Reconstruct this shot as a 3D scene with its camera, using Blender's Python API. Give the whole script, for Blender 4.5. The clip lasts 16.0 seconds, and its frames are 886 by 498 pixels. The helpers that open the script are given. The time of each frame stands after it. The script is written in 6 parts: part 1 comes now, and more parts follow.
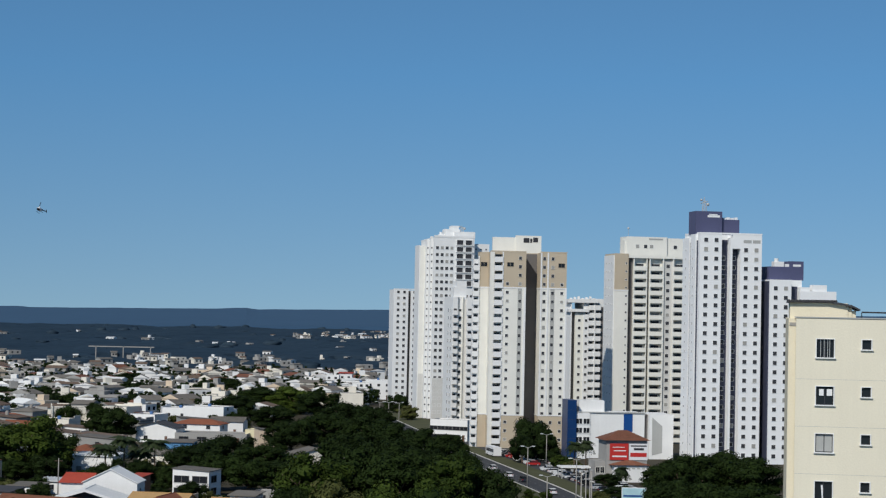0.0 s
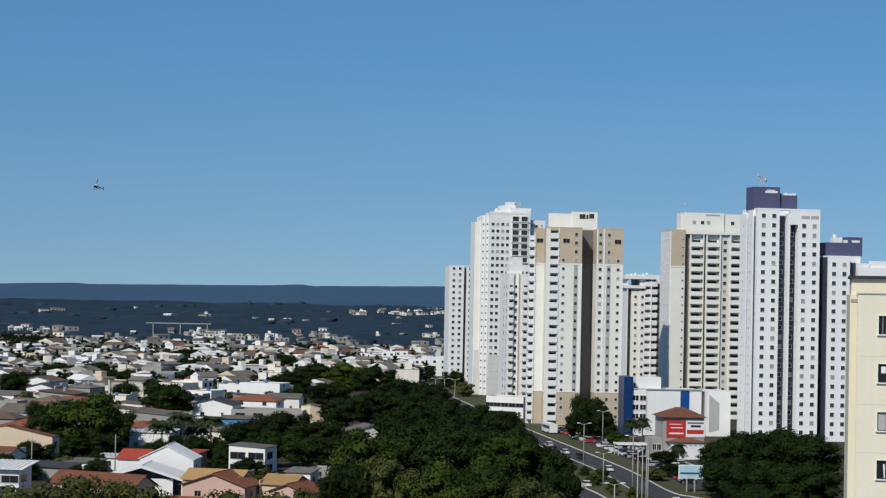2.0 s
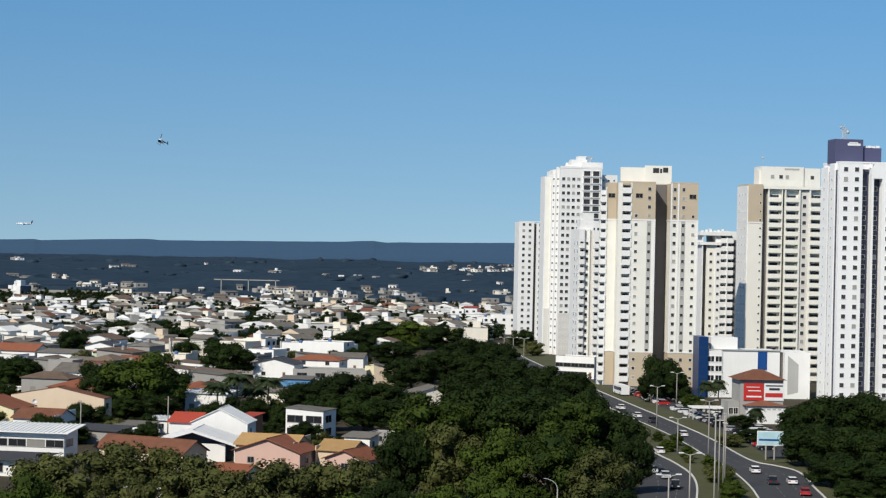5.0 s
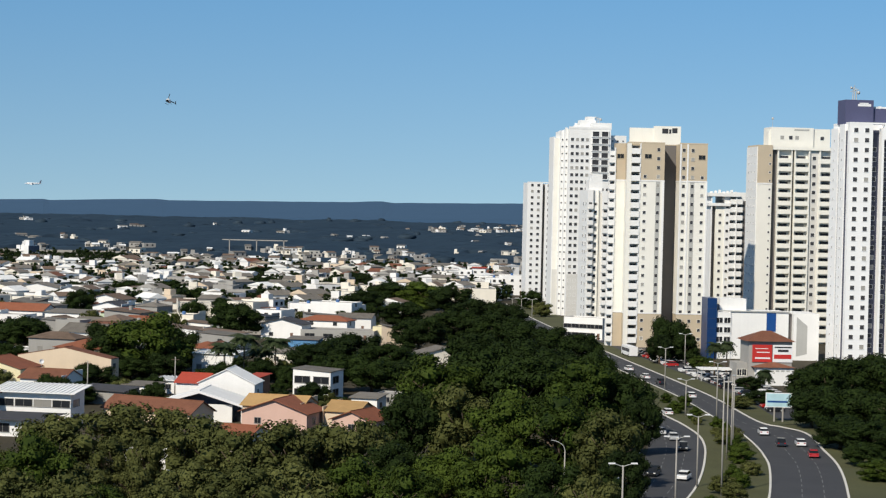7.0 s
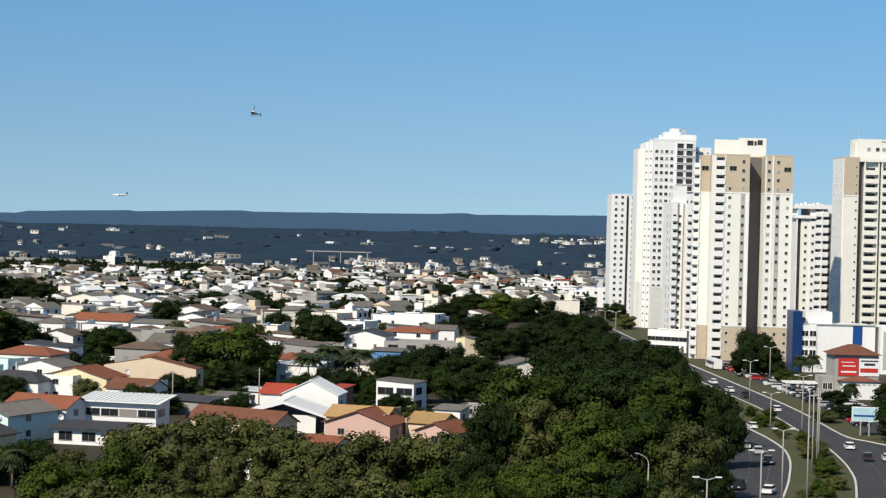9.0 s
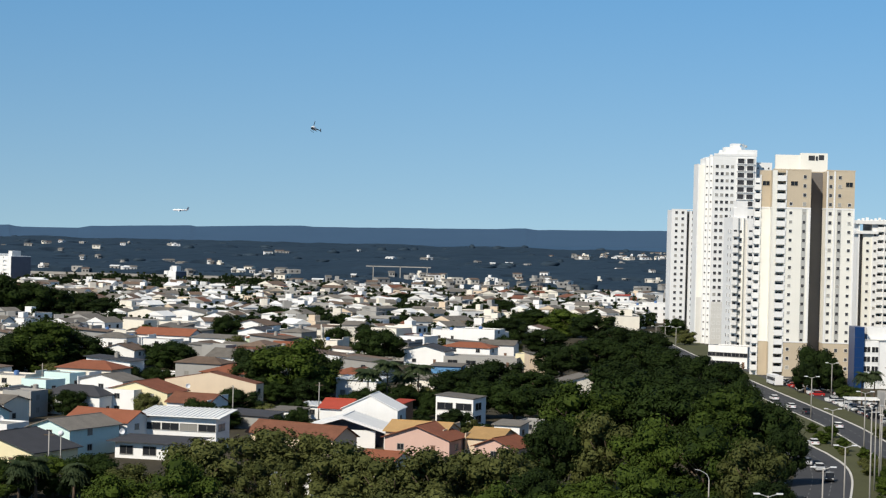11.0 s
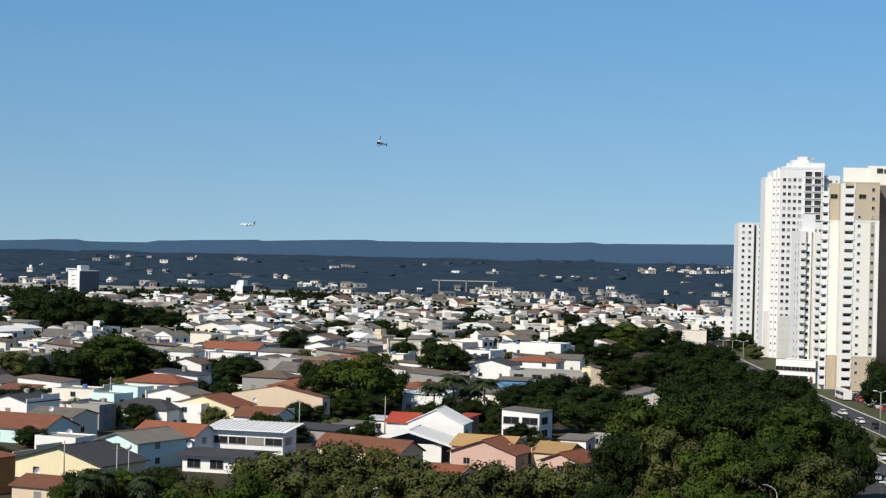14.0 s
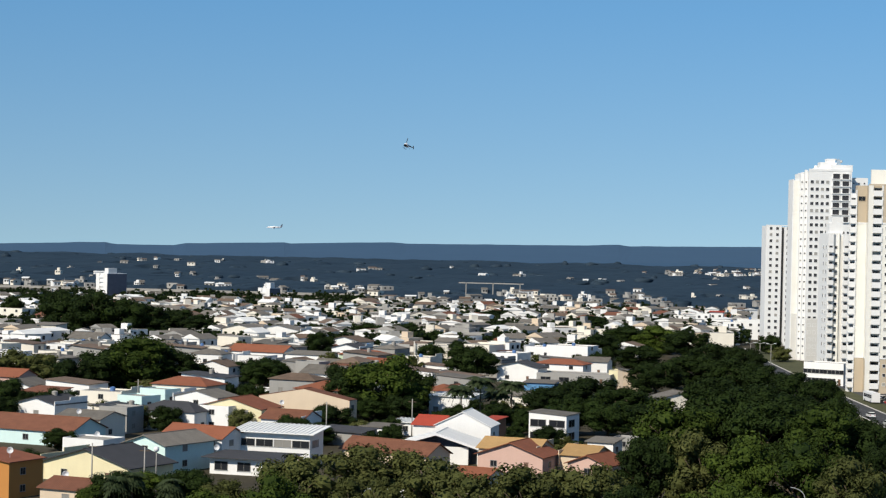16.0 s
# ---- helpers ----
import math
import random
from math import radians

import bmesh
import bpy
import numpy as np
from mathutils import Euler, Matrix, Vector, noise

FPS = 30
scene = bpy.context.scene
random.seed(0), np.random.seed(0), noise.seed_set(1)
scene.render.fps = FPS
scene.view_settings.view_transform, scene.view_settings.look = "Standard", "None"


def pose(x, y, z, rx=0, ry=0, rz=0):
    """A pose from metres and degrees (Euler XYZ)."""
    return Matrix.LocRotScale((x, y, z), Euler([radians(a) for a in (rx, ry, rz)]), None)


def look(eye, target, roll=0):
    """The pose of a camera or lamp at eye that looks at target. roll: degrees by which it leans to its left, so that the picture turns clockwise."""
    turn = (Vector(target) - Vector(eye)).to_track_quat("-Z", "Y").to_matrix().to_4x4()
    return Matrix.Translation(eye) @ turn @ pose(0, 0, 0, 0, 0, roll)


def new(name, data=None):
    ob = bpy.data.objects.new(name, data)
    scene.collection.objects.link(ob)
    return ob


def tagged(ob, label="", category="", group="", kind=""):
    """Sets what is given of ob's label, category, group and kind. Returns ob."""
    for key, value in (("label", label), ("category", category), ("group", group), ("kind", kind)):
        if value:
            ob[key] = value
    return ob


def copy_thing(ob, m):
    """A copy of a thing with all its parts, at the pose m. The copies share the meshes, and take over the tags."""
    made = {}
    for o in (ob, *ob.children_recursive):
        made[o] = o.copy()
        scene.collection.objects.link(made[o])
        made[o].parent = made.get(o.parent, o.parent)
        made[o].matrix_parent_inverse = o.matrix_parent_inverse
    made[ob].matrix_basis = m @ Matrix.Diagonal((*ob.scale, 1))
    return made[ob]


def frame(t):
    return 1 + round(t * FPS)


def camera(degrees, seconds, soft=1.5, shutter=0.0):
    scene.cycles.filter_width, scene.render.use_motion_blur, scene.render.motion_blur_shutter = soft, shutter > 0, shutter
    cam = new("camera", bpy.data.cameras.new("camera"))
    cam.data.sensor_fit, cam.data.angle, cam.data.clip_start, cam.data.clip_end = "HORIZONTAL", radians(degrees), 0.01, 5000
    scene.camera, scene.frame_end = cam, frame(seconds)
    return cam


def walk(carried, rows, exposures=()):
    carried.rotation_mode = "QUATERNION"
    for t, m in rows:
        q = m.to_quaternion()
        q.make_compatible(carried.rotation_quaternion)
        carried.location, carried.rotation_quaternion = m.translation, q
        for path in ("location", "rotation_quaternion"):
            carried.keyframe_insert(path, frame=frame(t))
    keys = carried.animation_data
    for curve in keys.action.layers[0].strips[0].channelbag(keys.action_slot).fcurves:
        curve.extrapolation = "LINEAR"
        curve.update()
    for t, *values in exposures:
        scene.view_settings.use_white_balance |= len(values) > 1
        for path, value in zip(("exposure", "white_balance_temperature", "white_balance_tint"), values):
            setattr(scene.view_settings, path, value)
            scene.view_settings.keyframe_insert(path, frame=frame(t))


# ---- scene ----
cam = camera(25.4, 16.0, soft=1.25)
# seconds, eye x y z, yaw, pitch, roll
PATH = [
    (0, -2.60, -24.80, 45.00, -3.990, 1.880, -1.187),
    (0.5, -2.60, -24.80, 45.00, -3.764, 1.876, -1.177),
    (1, -2.57, -24.50, 45.00, -3.351, 1.735, -1.215),
    (1.5, -2.50, -23.80, 45.00, -2.854, 1.454, -1.273),
    (2, -2.45, -23.30, 45.00, -2.361, 1.164, -1.149),
    (2.5, -2.39, -22.80, 45.00, -1.876, 0.881, -1.185),
    (3, -2.26, -21.50, 45.00, -1.368, 0.674, -1.139),
    (3.5, -1.73, -16.50, 45.00, -0.764, 0.540, -1.140),
    (3.7, -1.42, -13.50, 45.00, -0.600, 0.490, -1.145),
    (6, 0.00, 0.00, 45.00, -0.215, -0.875, -1.212),
    (6.5, 0.00, 0.00, 45.00, -0.308, -1.207, -1.239),
    (7.0, 0.00, 0.00, 45.00, 0.000, -1.300, -1.300),
    (7.5, 0.00, 0.00, 45.00, 0.658, -1.225, -1.334),
    (8, 0.00, 0.00, 45.00, 1.301, -1.154, -1.334),
    (8.5, 0.00, 0.00, 45.00, 1.896, -1.081, -1.393),
    (9, 0.00, 0.00, 45.00, 2.436, -1.013, -1.403),
    (11.5, 0.00, 0.00, 45.00, 4.555, -0.518, -1.442),
    (12, 0.00, 0.00, 45.00, 4.927, -0.438, -1.450),
    (12.5, 0.00, 0.00, 45.00, 5.259, -0.359, -1.414),
    (13, 0.00, 0.00, 45.00, 5.566, -0.313, -1.387),
    (13.5, 0.00, 0.00, 45.00, 5.841, -0.268, -1.334),
    (14, 0.00, 0.00, 45.00, 6.093, -0.248, -1.327),
    (14.5, 0.00, 0.00, 45.00, 6.318, -0.228, -1.319),
    (15, 0.00, 0.00, 45.00, 6.520, -0.210, -1.277),
    (15.5, 0.00, 0.00, 45.00, 6.717, -0.189, -1.278),
    (16, 0.00, 0.00, 45.00, 6.875, -0.191, -1.293),
]
# the clip's own brightening while it looks for focus
EXPOSURES = [(0.0, -0.31, 6200, 10), (1.5, -0.26, 6220, 10), (3.5, -0.06, 6480, 10), (6.0, 0.12, 6650, 10), (7.0, 0.15, 6760, 10), (9.0, 0.24, 6780, 10), (12.5, 0.18, 6720, 10), (16.0, 0.2, 6700, 10)]
walk(cam, [(t, pose(x, y, z, 90 + pitch, roll, yaw)) for t, x, y, z, yaw, pitch, roll in PATH], EXPOSURES)

# ---- sky and sun ----
SUN_SIDE, SUN_UP = 33.0, 40.0  # degrees to the left of straight behind the first view, and above the horizon
to_sun = Vector((-math.sin(radians(SUN_SIDE)) * math.cos(radians(SUN_UP)), -math.cos(radians(SUN_SIDE)) * math.cos(radians(SUN_UP)), math.sin(radians(SUN_UP))))
world = bpy.data.worlds.new("sky")
scene.world = world
world.use_nodes = True
wn = world.node_tree.nodes
sky = wn.new("ShaderNodeTexSky")
sky.sky_type, sky.sun_disc = "NISHITA", False
sky.sun_elevation, sky.sun_rotation = radians(SUN_UP), radians(180 + SUN_SIDE)
sky.altitude, sky.air_density, sky.dust_density, sky.ozone_density = 1100, 1.0, 0.0, 4.0
# the clear dry air of the plateau: the pale band of the horizon lies below the hills
lift, unit, where = wn.new("ShaderNodeVectorMath"), wn.new("ShaderNodeVectorMath"), wn.new("ShaderNodeTexCoord")
lift.inputs[1].default_value = (0, 0, 0.14)
unit.operation = "NORMALIZE"
world.node_tree.links.new(where.outputs["Generated"], lift.inputs[0])
world.node_tree.links.new(lift.outputs["Vector"], unit.inputs[0])
world.node_tree.links.new(unit.outputs["Vector"], sky.inputs["Vector"])
# greyer air low down, the clearest blue above it
part_of, height, air = wn.new("ShaderNodeSeparateXYZ"), wn.new("ShaderNodeMapRange"), wn.new("ShaderNodeValToRGB")
height.inputs["From Min"].default_value, height.inputs["From Max"].default_value = 0.0, 0.5
air.color_ramp.elements[0].color = (0.93, 0.92, 0.78, 1)
air.color_ramp.elements[1].color = (0.76, 0.88, 0.85, 1)
clear = air.color_ramp.elements.new(0.24)
clear.color = (0.69, 0.985, 1.0, 1)
world.node_tree.links.new(where.outputs["Generated"], part_of.inputs[0])
world.node_tree.links.new(part_of.outputs["Z"], height.inputs["Value"])
world.node_tree.links.new(height.outputs["Result"], air.inputs["Fac"])
tint = wn.new("ShaderNodeVectorMath")
tint.operation = "MULTIPLY"
world.node_tree.links.new(air.outputs["Color"], tint.inputs[1])
world.node_tree.links.new(sky.outputs["Color"], tint.inputs[0])
world.node_tree.links.new(tint.outputs["Vector"], wn["Background"].inputs["Color"])
wn["Background"].inputs["Strength"].default_value = 0.113
sun_data = bpy.data.lights.new("sun", "SUN")
sun_data.energy, sun_data.angle, sun_data.color = 4.2, radians(0.5), (1.0, 0.94, 0.83)
sun = new("sun", sun_data)
sun.matrix_world = look(to_sun * 300, (0, 0, 0))

# ---- materials ----
def nodes_of(name):
    m = bpy.data.materials.new(name)
    m.use_nodes = True
    return m, m.node_tree.nodes, m.node_tree.links, m.node_tree.nodes["Principled BSDF"]


def surface(name, base, rough=0.85, vary=0.12, grain=6.0, stain=0.25, bump=0.15, metal=0.0, streaks=0.0, per_object=0.0, spec=0.3):
    """A weathered solid surface: fine grain, broad stains, run-off streaks, and a shift of tone from thing to thing."""
    m, n, l, b = nodes_of(name)
    co = n.new("ShaderNodeTexCoord")
    fine, broad = n.new("ShaderNodeTexNoise"), n.new("ShaderNodeTexNoise")
    fine.inputs["Scale"].default_value, fine.inputs["Detail"].default_value = grain, 5
    broad.inputs["Scale"].default_value, broad.inputs["Detail"].default_value = stain, 6
    add = n.new("ShaderNodeMath")
    add.operation = "ADD"
    for s in (fine, broad):
        l.new(co.outputs["Object"], s.inputs["Vector"])
    l.new(fine.outputs["Fac"], add.inputs[0])
    l.new(broad.outputs["Fac"], add.inputs[1])
    last = add
    if streaks:
        run = n.new("ShaderNodeMapping")
        run.inputs["Scale"].default_value = (1.3, 1.3, 0.05)
        tex = n.new("ShaderNodeTexNoise")
        tex.inputs["Scale"].default_value, tex.inputs["Detail"].default_value = 1.5, 4
        l.new(co.outputs["Object"], run.inputs["Vector"])
        l.new(run.outputs["Vector"], tex.inputs["Vector"])
        more = n.new("ShaderNodeMath")
        more.operation, more.inputs[1].default_value = "MULTIPLY_ADD", streaks
        l.new(tex.outputs["Fac"], more.inputs[0])
        l.new(add.outputs[0], more.inputs[2])
        last = more
    if per_object:
        info = n.new("ShaderNodeObjectInfo")
        shift = n.new("ShaderNodeMath")
        shift.operation, shift.inputs[1].default_value = "MULTIPLY_ADD", per_object
        l.new(info.outputs["Random"], shift.inputs[0])
        l.new(last.outputs[0], shift.inputs[2])
        last = shift
    mid = 1.0 + 0.5 * streaks + 0.5 * per_object
    ramp = n.new("ShaderNodeMapRange")
    ramp.inputs["From Min"].default_value, ramp.inputs["From Max"].default_value = mid - 0.55, mid + 0.55
    ramp.inputs["To Min"].default_value, ramp.inputs["To Max"].default_value = 1 - vary, 1 + vary * 0.6
    l.new(last.outputs[0], ramp.inputs["Value"])
    mul = n.new("ShaderNodeVectorMath")
    mul.operation, mul.inputs[0].default_value = "SCALE", base
    l.new(ramp.outputs["Result"], mul.inputs["Scale"])
    l.new(mul.outputs["Vector"], b.inputs["Base Color"])
    b.inputs["Roughness"].default_value, b.inputs["Metallic"].default_value = rough, metal
    b.inputs["Specular IOR Level"].default_value = spec
    if bump:
        bp = n.new("ShaderNodeBump")
        bp.inputs["Strength"].default_value, bp.inputs["Distance"].default_value = bump, 0.05
        l.new(fine.outputs["Fac"], bp.inputs["Height"])
        l.new(bp.outputs["Normal"], b.inputs["Normal"])
    return m


def ribbed(name, base, pitch, vary=0.25, rough=0.8, per_object=0.5, metal=0.0):
    """A roof covering: rows of tiles or corrugations, with patches of age."""
    m = surface(name, base, rough, vary, 3.0, 0.5, 0.0, metal, 0.0, per_object)
    n, l = m.node_tree.nodes, m.node_tree.links
    co, wave, bp = n.new("ShaderNodeTexCoord"), n.new("ShaderNodeTexWave"), n.new("ShaderNodeBump")
    wave.inputs["Scale"].default_value, wave.inputs["Distortion"].default_value = 0.314 / pitch, 0.3
    wave.bands_direction = "DIAGONAL"
    l.new(co.outputs["Object"], wave.inputs["Vector"])
    bp.inputs["Strength"].default_value, bp.inputs["Distance"].default_value = 0.35, 0.06
    l.new(wave.outputs["Fac"], bp.inputs["Height"])
    l.new(bp.outputs["Normal"], n["Principled BSDF"].inputs["Normal"])
    return m


def glazing(name, dark, pale, share):
    """Window glass over a dim room; some panes have pale curtains or blinds behind."""
    m, n, l, b = nodes_of(name)
    info, step, mix = n.new("ShaderNodeObjectInfo"), n.new("ShaderNodeMath"), n.new("ShaderNodeMix")
    step.operation, step.inputs[1].default_value = "LESS_THAN", share
    mix.data_type = "RGBA"
    mix.inputs["A"].default_value, mix.inputs["B"].default_value = (*dark, 1), (*pale, 1)
    l.new(info.outputs["Random"], step.inputs[0])
    l.new(step.outputs[0], mix.inputs["Factor"])
    l.new(mix.outputs["Result"], b.inputs["Base Color"])
    b.inputs["Roughness"].default_value, b.inputs["Specular IOR Level"].default_value = 0.15, 0.25
    return m


def foliage(name, a, c, per_object=0.5, scale=0.35):
    m, n, l, b = nodes_of(name)
    geo, info, co, tex = n.new("ShaderNodeNewGeometry"), n.new("ShaderNodeObjectInfo"), n.new("ShaderNodeTexCoord"), n.new("ShaderNodeTexNoise")
    tex.inputs["Scale"].default_value, tex.inputs["Detail"].default_value = scale, 4
    l.new(co.outputs["Object"], tex.inputs["Vector"])
    s1, s2 = n.new("ShaderNodeMath"), n.new("ShaderNodeMath")
    s1.operation = s2.operation = "MULTIPLY_ADD"
    s1.inputs[1].default_value, s2.inputs[1].default_value = 0.45, per_object
    l.new(geo.outputs["Random Per Island"], s1.inputs[0])
    l.new(tex.outputs["Fac"], s1.inputs[2])
    l.new(info.outputs["Random"], s2.inputs[0])
    l.new(s1.outputs[0], s2.inputs[2])
    ramp = n.new("ShaderNodeMapRange")
    ramp.inputs["From Min"].default_value, ramp.inputs["From Max"].default_value = 0.35, 0.95 + per_object
    l.new(s2.outputs[0], ramp.inputs["Value"])
    mix = n.new("ShaderNodeMix")
    mix.data_type = "RGBA"
    mix.inputs["A"].default_value, mix.inputs["B"].default_value = (*a, 1), (*c, 1)
    l.new(ramp.outputs["Result"], mix.inputs["Factor"])
    l.new(mix.outputs["Result"], b.inputs["Base Color"])
    b.inputs["Roughness"].default_value, b.inputs["Specular IOR Level"].default_value = 0.7, 0.10
    return m


white = surface("white_paint", (0.79, 0.785, 0.765), 0.8, 0.10, 4, 0.2, 0.08, streaks=0.5)
bright_white = surface("bright_white_paint", (0.86, 0.86, 0.85), 0.8, 0.08, 4, 0.2, 0.08, streaks=0.5)
cream = surface("cream_paint", (0.79, 0.77, 0.70), 0.8, 0.10, 4, 0.2, 0.08, streaks=0.5)
ivory = surface("ivory_paint", (0.82, 0.80, 0.72), 0.8, 0.10, 4, 0.2, 0.08, streaks=0.5)
tan = surface("tan_paint", (0.52, 0.435, 0.32), 0.8, 0.12, 4, 0.2, 0.08, streaks=0.4)
pale_grey = surface("pale_grey_paint", (0.62, 0.605, 0.565), 0.85, 0.12, 4, 0.2, 0.1, streaks=0.5)
grey_paint = surface("grey_paint", (0.42, 0.42, 0.40), 0.85, 0.15, 4, 0.2, 0.1, streaks=0.5)
# dark grey that puts the shade of slots and rooms into the paint
shade_grey = surface("recess_and_room_shade", (0.15, 0.14, 0.135), 0.9, 0.15, 4, 0.2, 0.1)
violet = surface("violet_cladding", (0.085, 0.09, 0.17), 0.6, 0.12, 2, 0.2, 0.05)
# blue-grey of the far flanks; on the villa's front it paints eave shade
flank_grey = surface("flank_grey_and_eave_shade", (0.085, 0.10, 0.14), 0.6, 0.3, 1.5, 0.35, 0.05)
# dark slate tone; in the violet towers' slots it paints in the shade
slate = surface("dark_slate", (0.055, 0.06, 0.095), 0.5, 0.3, 1.5, 0.35, 0.05)
blue = surface("blue_cladding", (0.010, 0.065, 0.24), 0.45, 0.15, 2, 0.2, 0.03)
sky_blue = surface("sky_blue_paint", (0.11, 0.28, 0.50), 0.7, 0.15, 2, 0.2, 0.05)
navy = surface("navy_cladding", (0.008, 0.038, 0.13), 0.3, 0.25, 1.0, 0.3, 0.03)
yellow_wall = surface("pale_yellow_render", (0.78, 0.72, 0.57), 0.9, 0.09, 9, 0.25, 0.25, streaks=0.6)
yellow_side = surface("warm_yellow_render", (0.78, 0.70, 0.52), 0.9, 0.09, 9, 0.25, 0.25, streaks=0.6)
plaster_white = surface("house_white", (0.82, 0.81, 0.785), 0.85, 0.14, 5, 0.3, 0.1, streaks=0.35, per_object=0.4)
plaster_cream = surface("house_cream", (0.77, 0.72, 0.62), 0.85, 0.16, 5, 0.3, 0.1, streaks=0.35, per_object=0.5)
plaster_peach = surface("house_peach", (0.66, 0.53, 0.39), 0.85, 0.14, 5, 0.3, 0.1, streaks=0.35, per_object=0.3)
plaster_yellow = surface("house_yellow", (0.76, 0.68, 0.44), 0.85, 0.14, 5, 0.3, 0.1, streaks=0.35)
plaster_cyan = surface("house_pale_cyan", (0.62, 0.79, 0.76), 0.85, 0.12, 5, 0.3, 0.1, streaks=0.35)
plaster_mint = surface("house_mint", (0.52, 0.62, 0.46), 0.85, 0.12, 5, 0.3, 0.1, streaks=0.35)
plaster_orange = surface("house_orange", (0.50, 0.22, 0.06), 0.85, 0.12, 5, 0.3, 0.1, streaks=0.35)
plaster_pink = surface("house_pink", (0.60, 0.40, 0.33), 0.85, 0.12, 5, 0.3, 0.1, streaks=0.35)
plaster_grey = surface("house_grey", (0.33, 0.32, 0.30), 0.85, 0.18, 5, 0.3, 0.1, streaks=0.35, per_object=0.5)
brick_brown = surface("house_brown", (0.17, 0.10, 0.07), 0.9, 0.2, 5, 0.3, 0.1)
clay = ribbed("clay_tile_roof", (0.19, 0.078, 0.045), 0.25, 0.4)
clay_bright = ribbed("bright_clay_tile_roof", (0.25, 0.088, 0.046), 0.25, 0.3)
red_metal = ribbed("red_painted_roof", (0.38, 0.06, 0.035), 0.4, 0.2)
ochre = ribbed("ochre_tile_roof", (0.42, 0.26, 0.11), 0.25, 0.25)
brown_tile = ribbed("weathered_brown_tile_roof", (0.17, 0.118, 0.084), 0.25, 0.45)
fibre = ribbed("grey_fibre_cement_roof", (0.18, 0.162, 0.138), 0.18, 0.45)
dark_roof = ribbed("dark_grey_roof", (0.055, 0.055, 0.06), 0.25, 0.35)
white_metal = ribbed("white_metal_roof", (0.78, 0.78, 0.76), 0.4, 0.10)
concrete = surface("concrete", (0.34, 0.32, 0.29), 0.9, 0.2, 5, 0.3, 0.2, streaks=0.4)
kerb_mat = surface("whitewashed_kerb", (0.62, 0.60, 0.55), 0.9, 0.2, 5, 0.3, 0.2)
asphalt = surface("asphalt", (0.055, 0.056, 0.060), 0.85, 0.3, 8, 0.15, 0.2)
marking = surface("road_marking", (0.17, 0.17, 0.165), 0.8, 0.3, 3, 0.5, 0.0)
earth = surface("dry_grass_and_soil", (0.058, 0.048, 0.028), 0.95, 0.6, 1.2, 0.06, 0.3)
lawn = surface("verge_grass", (0.078, 0.080, 0.034), 0.95, 0.4, 2.5, 0.12, 0.4)
bark = surface("bark", (0.11, 0.08, 0.055), 0.95, 0.3, 7, 0.6, 0.5)
metal = surface("galvanised_steel", (0.55, 0.55, 0.53), 0.5, 0.15, 4, 0.5, 0.0, metal=0.4)
dark_metal = surface("dark_metal", (0.04, 0.04, 0.045), 0.5, 0.2, 4, 0.5, 0.0)
tank_blue = surface("water_tank_plastic", (0.10, 0.20, 0.42), 0.6, 0.15, 4, 0.5, 0.0)
tower_glass = glazing("tower_window_glass", (0.05, 0.05, 0.055), (0.34, 0.33, 0.30), 0.16)
house_glass = glazing("house_window_glass", (0.02, 0.022, 0.026), (0.25, 0.24, 0.22), 0.12)
leaf_deep = foliage("deep_green_leaves", (0.006, 0.012, 0.003), (0.020, 0.035, 0.006))
leaf_mid = foliage("mid_green_leaves", (0.009, 0.019, 0.003), (0.058, 0.086, 0.012))
leaf_olive = foliage("olive_leaves", (0.024, 0.031, 0.008), (0.098, 0.105, 0.032))
leaf_palm = foliage("palm_leaves", (0.012, 0.022, 0.008), (0.045, 0.060, 0.026))
# blue haze is mixed into the leaf colour of the far woods
leaf_far = foliage("far_haze_tinted_leaves", (0.017, 0.032, 0.050), (0.031, 0.050, 0.069), 0.0, 0.012)
sign_red = surface("red_sign_panel", (0.50, 0.035, 0.03), 0.5, 0.08, 2, 0.3, 0.0)
sign_white = surface("white_sign_panel", (0.78, 0.78, 0.78), 0.5, 0.08, 2, 0.3, 0.0)
sign_sky = surface("pale_blue_sign_panel", (0.42, 0.62, 0.68), 0.5, 0.3, 0.5, 0.35, 0.0)
tyre_mat = surface("tyre_rubber", (0.02, 0.02, 0.02), 0.9, 0.2, 5, 0.5, 0.0)
car_glass = glazing("car_glass", (0.015, 0.017, 0.02), (0.02, 0.02, 0.02), 0.0)
lamp_red = surface("tail_lamp_red", (0.35, 0.01, 0.01), 0.3, 0.05, 5, 0.5, 0.0)
lamp_clear = surface("head_lamp_clear", (0.75, 0.75, 0.72), 0.2, 0.05, 5, 0.5, 0.0)


def car_paint(name, base):
    m = surface(name, base, 0.3, 0.06, 3, 0.6, 0.0, spec=0.5)
    m.node_tree.nodes["Principled BSDF"].inputs["Coat Weight"].default_value = 0.6
    return m


# ---- mesh helpers ----
def mesh_of(name, verts, faces, mats, index=None, smooth=False):
    me = bpy.data.meshes.new(name)
    me.from_pydata([tuple(v) for v in verts], [], faces)
    for m in mats if isinstance(mats, (list, tuple)) else [mats]:
        me.materials.append(m)
    if index is not None:
        me.polygons.foreach_set("material_index", index)
    if smooth:
        me.polygons.foreach_set("use_smooth", [True] * len(me.polygons))
    me.update()
    return me


def put(name, me, parent, m=None, label=""):
    """Links a mesh as one part under a thing."""
    ob = new(name, me)
    ob.parent = parent
    if m is not None:
        ob.matrix_basis = m
    return tagged(ob, label)


def thing(name, m, label, category, group="", kind=""):
    ob = new(name)
    ob.matrix_basis = m
    return tagged(ob, label, category, group, kind)


